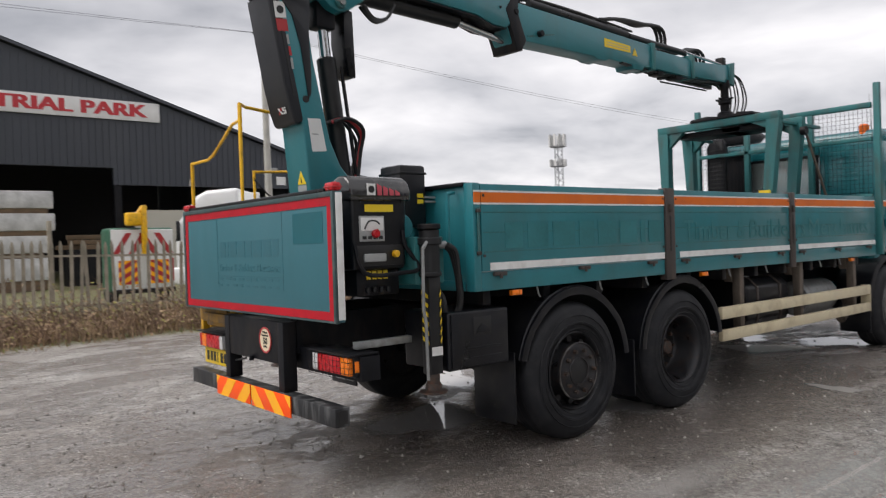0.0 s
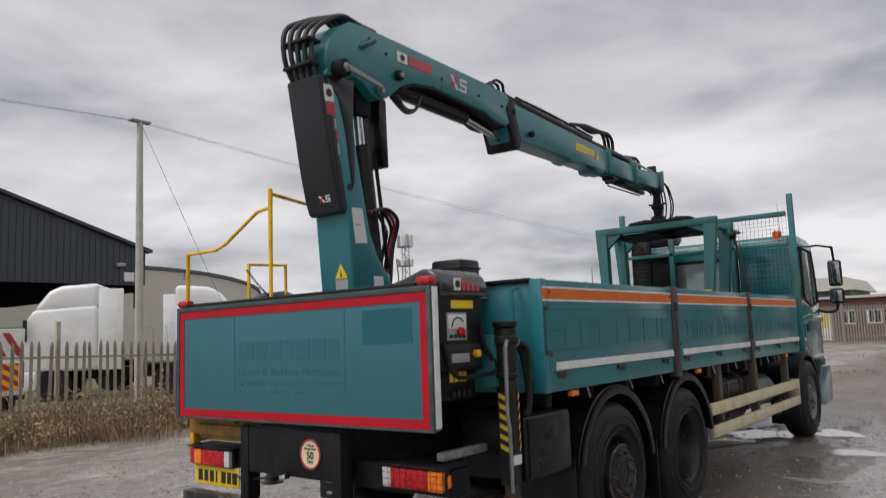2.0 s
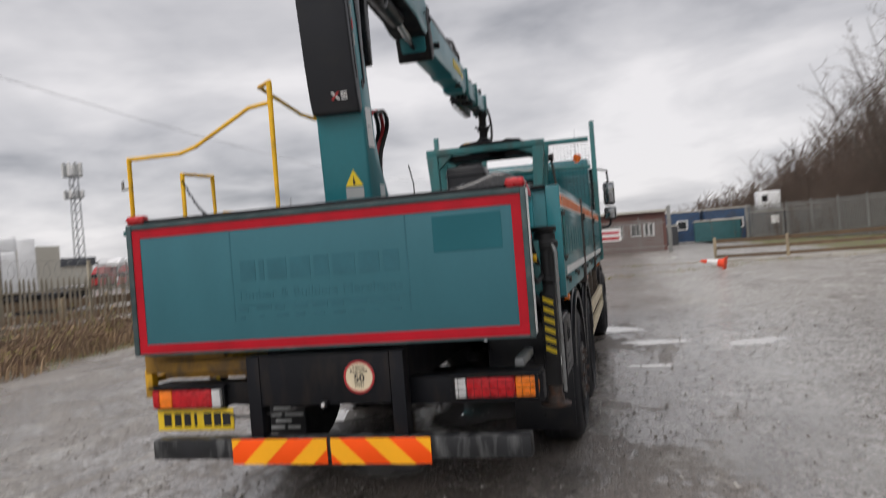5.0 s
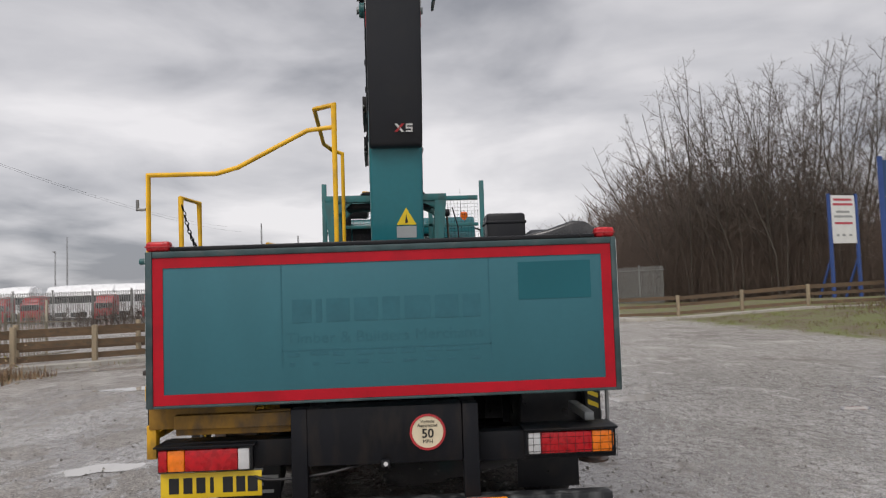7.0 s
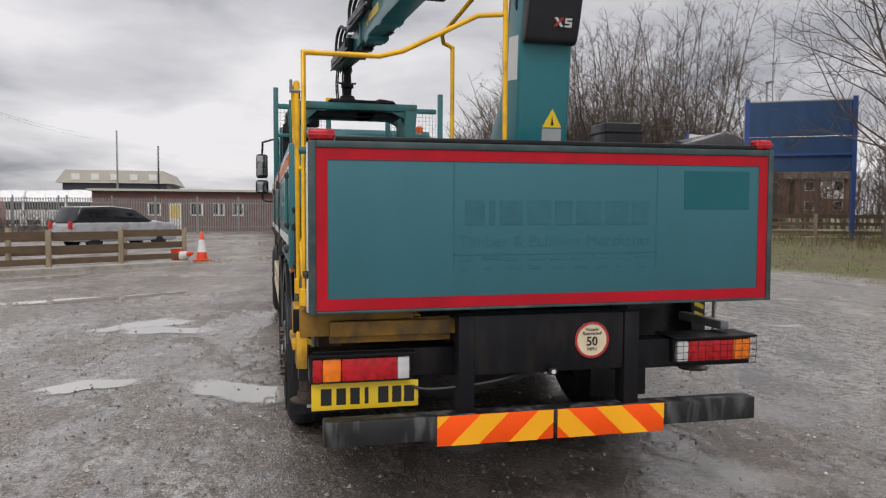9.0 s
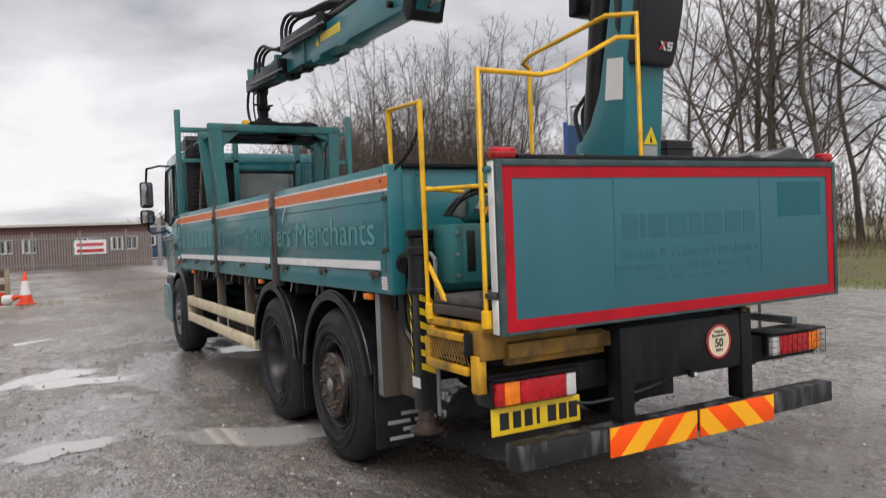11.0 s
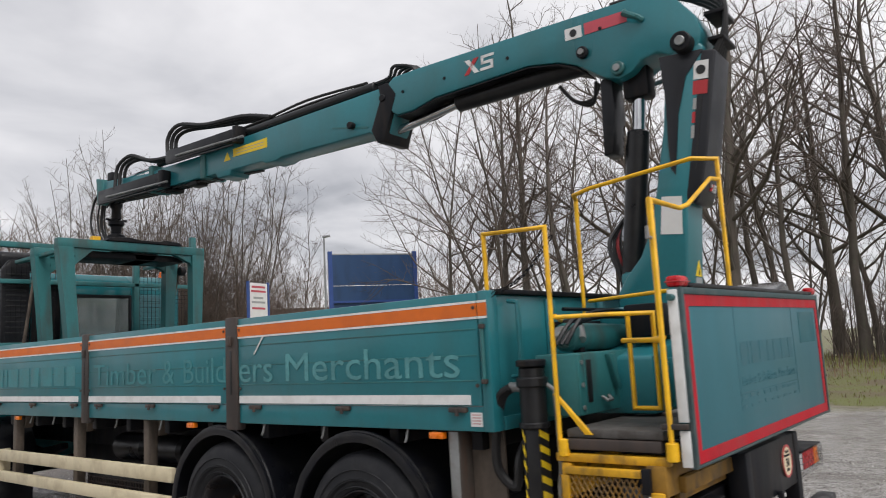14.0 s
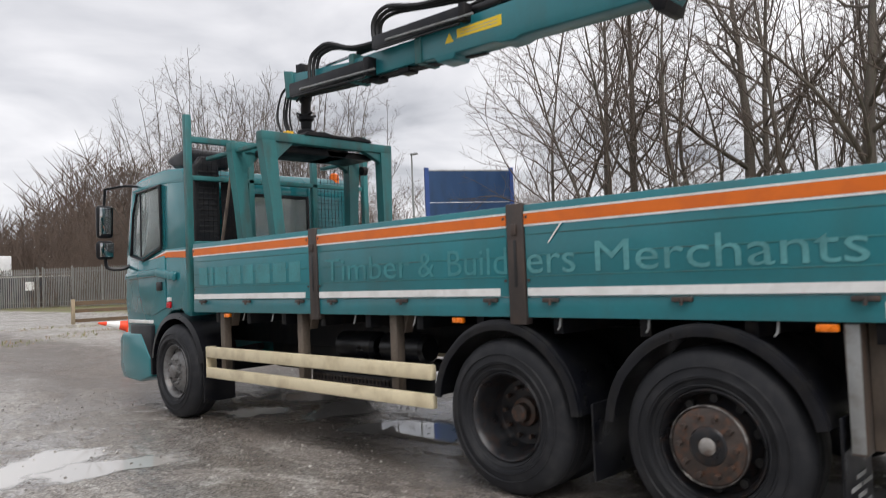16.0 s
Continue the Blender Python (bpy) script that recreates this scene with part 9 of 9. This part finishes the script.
CONT_BLUE = material("blue_container", (0.035, 0.075, 0.15), 0.5, vary=0.2, scale=0.6, dirt=(0.05, 0.05, 0.06), dirt_amount=0.4, bump=0.02)
CONT_DARK = material("dark_grey_container", (0.05, 0.052, 0.058), 0.55, vary=0.2, scale=0.6, bump=0.02)
TEAL_CONT = material("teal_skip", (0.03, 0.11, 0.12), 0.5, vary=0.2, bump=0.02)


def container(x, y, z, lx, ly, h, mat, label, windows=()):
    c = thing("container", (x, y, z), label, "container", "containers at the entrance")
    part("body", box(x, x + lx, y, y + ly, z, z + h, 0.02), mat, c)
    ribs = bmesh.new()
    k = y + 0.2
    while k < y + ly:
        box(x - 0.04, x + 0.001, k, k + 0.14, z + 0.12, z + h - 0.12, 0.0, ribs)
        k += 0.34
    part("corrugation", ribs, mat, c)
    part("roof", box(x - 0.08, x + lx, y - 0.05, y + ly + 0.05, z + h, z + h + 0.12, 0.0), CREAM_WALL, c)
    for wy in windows:
        w = part("window", box(x - 0.10, x - 0.05, wy - 0.55, wy + 0.55, z + 1.2, z + 2.2, 0.0), WHITE, c)
        part("pane", box(x - 0.12, x - 0.09, wy - 0.40, wy + 0.40, z + 1.32, z + 2.08, 0.0), DARK_GLASS, w)


container(76, -9.0, 0.2, 6, 7.5, 3.0, CONT_BLUE, "blue site container with white window", (-7.2,))
container(74, -13.4, 0.1, 6, 4.1, 3.1, CONT_BLUE, "blue site container with two white windows", (-10.5, -12.3))
container(72, -6.5, 0.0, 2.4, 4.5, 1.9, CONT_DARK, "dark open-topped skip in the yard")
container(70, -12.0, 0.2, 2.4, 4.0, 1.9, TEAL_CONT, "teal skip beside the containers")
container(72, -19.5, 0.0, 5, 6.0, 2.6, CONT_DARK, "dark container behind the grey fence")
cabn = thing("white_cabin", (88, -17.7, 0), "small white cabin standing on a dark stand", "cabin")
part("body", box(88, 90.4, -19.0, -16.6, 3.1, 5.2, 0.03), WHITE_PAINT, cabn)
part("stand", box(87.8, 91, -21, -15.5, 0.0, 3.1, 0.0), CONT_DARK, cabn)
part("window", box(87.94, 88.0, -17.6, -17.0, 4.0, 4.7, 0.0), DARK_GLASS, cabn)

fb = thing("far_depot", (105, 22, 0), "distant dark depot building with a pale roof", "building")
part("wall", box(104, 120, 14, 27, 0, 5.3, 0.0), CLAD, fb)
part("roof", prism([(13.2, 5.3), (27.8, 5.3), (26.6, 7.0), (14.4, 7.0)], 103.5, 121, "x", 0.0), CREAM_WALL, fb)
for k in range(5):
    part("roof_light", box(103.42, 103.5, 15.2 + 2.4 * k, 16.2 + 2.4 * k, 5.7, 6.5, 0.0), WHITE, fb)

BRICK = material("brown_brick_far", (0.17, 0.085, 0.06), 0.85, vary=0.2, scale=2, bump=0.03)
TILE = material("grey_brown_roof_tiles", (0.085, 0.065, 0.055), 0.8, vary=0.2, scale=1, bump=0.05)
for k, (x, y, r) in enumerate(((80, -52, 30), (76.5, -58, 30), (73, -64, 30), (84, -47.5, 30))):
    h = thing("house", (0, 0, 0), "distant brown brick house with white gable and tiled roof", "house", "houses across the road")
    part("wall", box(-3, 3, -3.2, 3.2, 0, 4.7, 0.0), BRICK, h)
    part("gable", box(-3.06, -3.0, -2.0, 0.4, 2.3, 4.6, 0.0), WHITE_PAINT, h)
    part("roof", prism([(-3.5, 4.6), (3.5, 4.6), (0, 6.9)], -3.5, 3.5, bev=0.0), TILE, h)
    for wy in (-1.5, 1.6):
        for z in (0.9, 3.2):
            part("window", box(-3.09, -3.05, wy - 0.5, wy + 0.5, z, z + 1.1, 0.0), WHITE, h)
            part("pane", box(-3.11, -3.085, wy - 0.42, wy + 0.42, z + 0.08, z + 1.02, 0.0), DARK_GLASS, h)
    h.matrix_basis = pose(x, y, 1.05, 0, 0, -r)


def parked_mpv(x, y, turn):
    c = thing("parked_car", (0, 0, 0), "silver people carrier with dark windows and a white painted sky highlight, parked by the fence", "car")
    paint = material_cache("silver_car_paint", (0.34, 0.35, 0.37), 0.3, coat=0.5)
    part("body", prism([(-2.3, 0.35), (-2.32, 0.9), (-2.15, 1.02), (-1.2, 1.10), (-0.95, 1.05), (2.1, 1.05), (2.3, 0.95), (2.32, 0.4), (2.2, 0.3), (-2.2, 0.28)], -0.92, 0.92, bev=0.08, seg=3), paint, c)
    part("greenhouse", prism([(-1.35, 1.03), (-0.35, 1.60), (0.6, 1.70), (1.9, 1.66), (2.2, 1.05)], -0.82, 0.82, bev=0.10, seg=3), DARK_GLASS, c)
    # white top faces paint the sky's highlight onto the silver body
    part("roof", prism([(-0.32, 1.62), (0.6, 1.715), (1.9, 1.68), (1.88, 1.64), (0.6, 1.68), (-0.3, 1.59)], -0.74, 0.74, bev=0.01), WHITE_PAINT, c)
    part("bonnet", prism([(-2.2, 0.98), (-1.3, 1.12), (-1.25, 1.08), (-2.2, 0.93)], -0.8, 0.8, bev=0.01), WHITE_PAINT, c)
    for wx in (-1.45, 1.4):
        for wy in (-0.93, 0.73):
            part("wheel", lathe([(0.0, 0.03), (0.2, 0.03), (0.22, 0.0), (0.32, 0.02), (0.33, 0.18), (0.0, 0.2)], (wx, wy, 0.33), "y", 20), RUBBER, c)
    part("tail_light", box(2.28, 2.34, 0.62, 0.9, 0.8, 1.1, 0.02), RED_LENS, c)
    part("tail_light", box(2.28, 2.34, -0.9, -0.62, 0.8, 1.1, 0.02), RED_LENS, c)
    c.matrix_basis = pose(x, y, 0, 0, 0, turn)


parked_mpv(29.9, 7.35, 131)
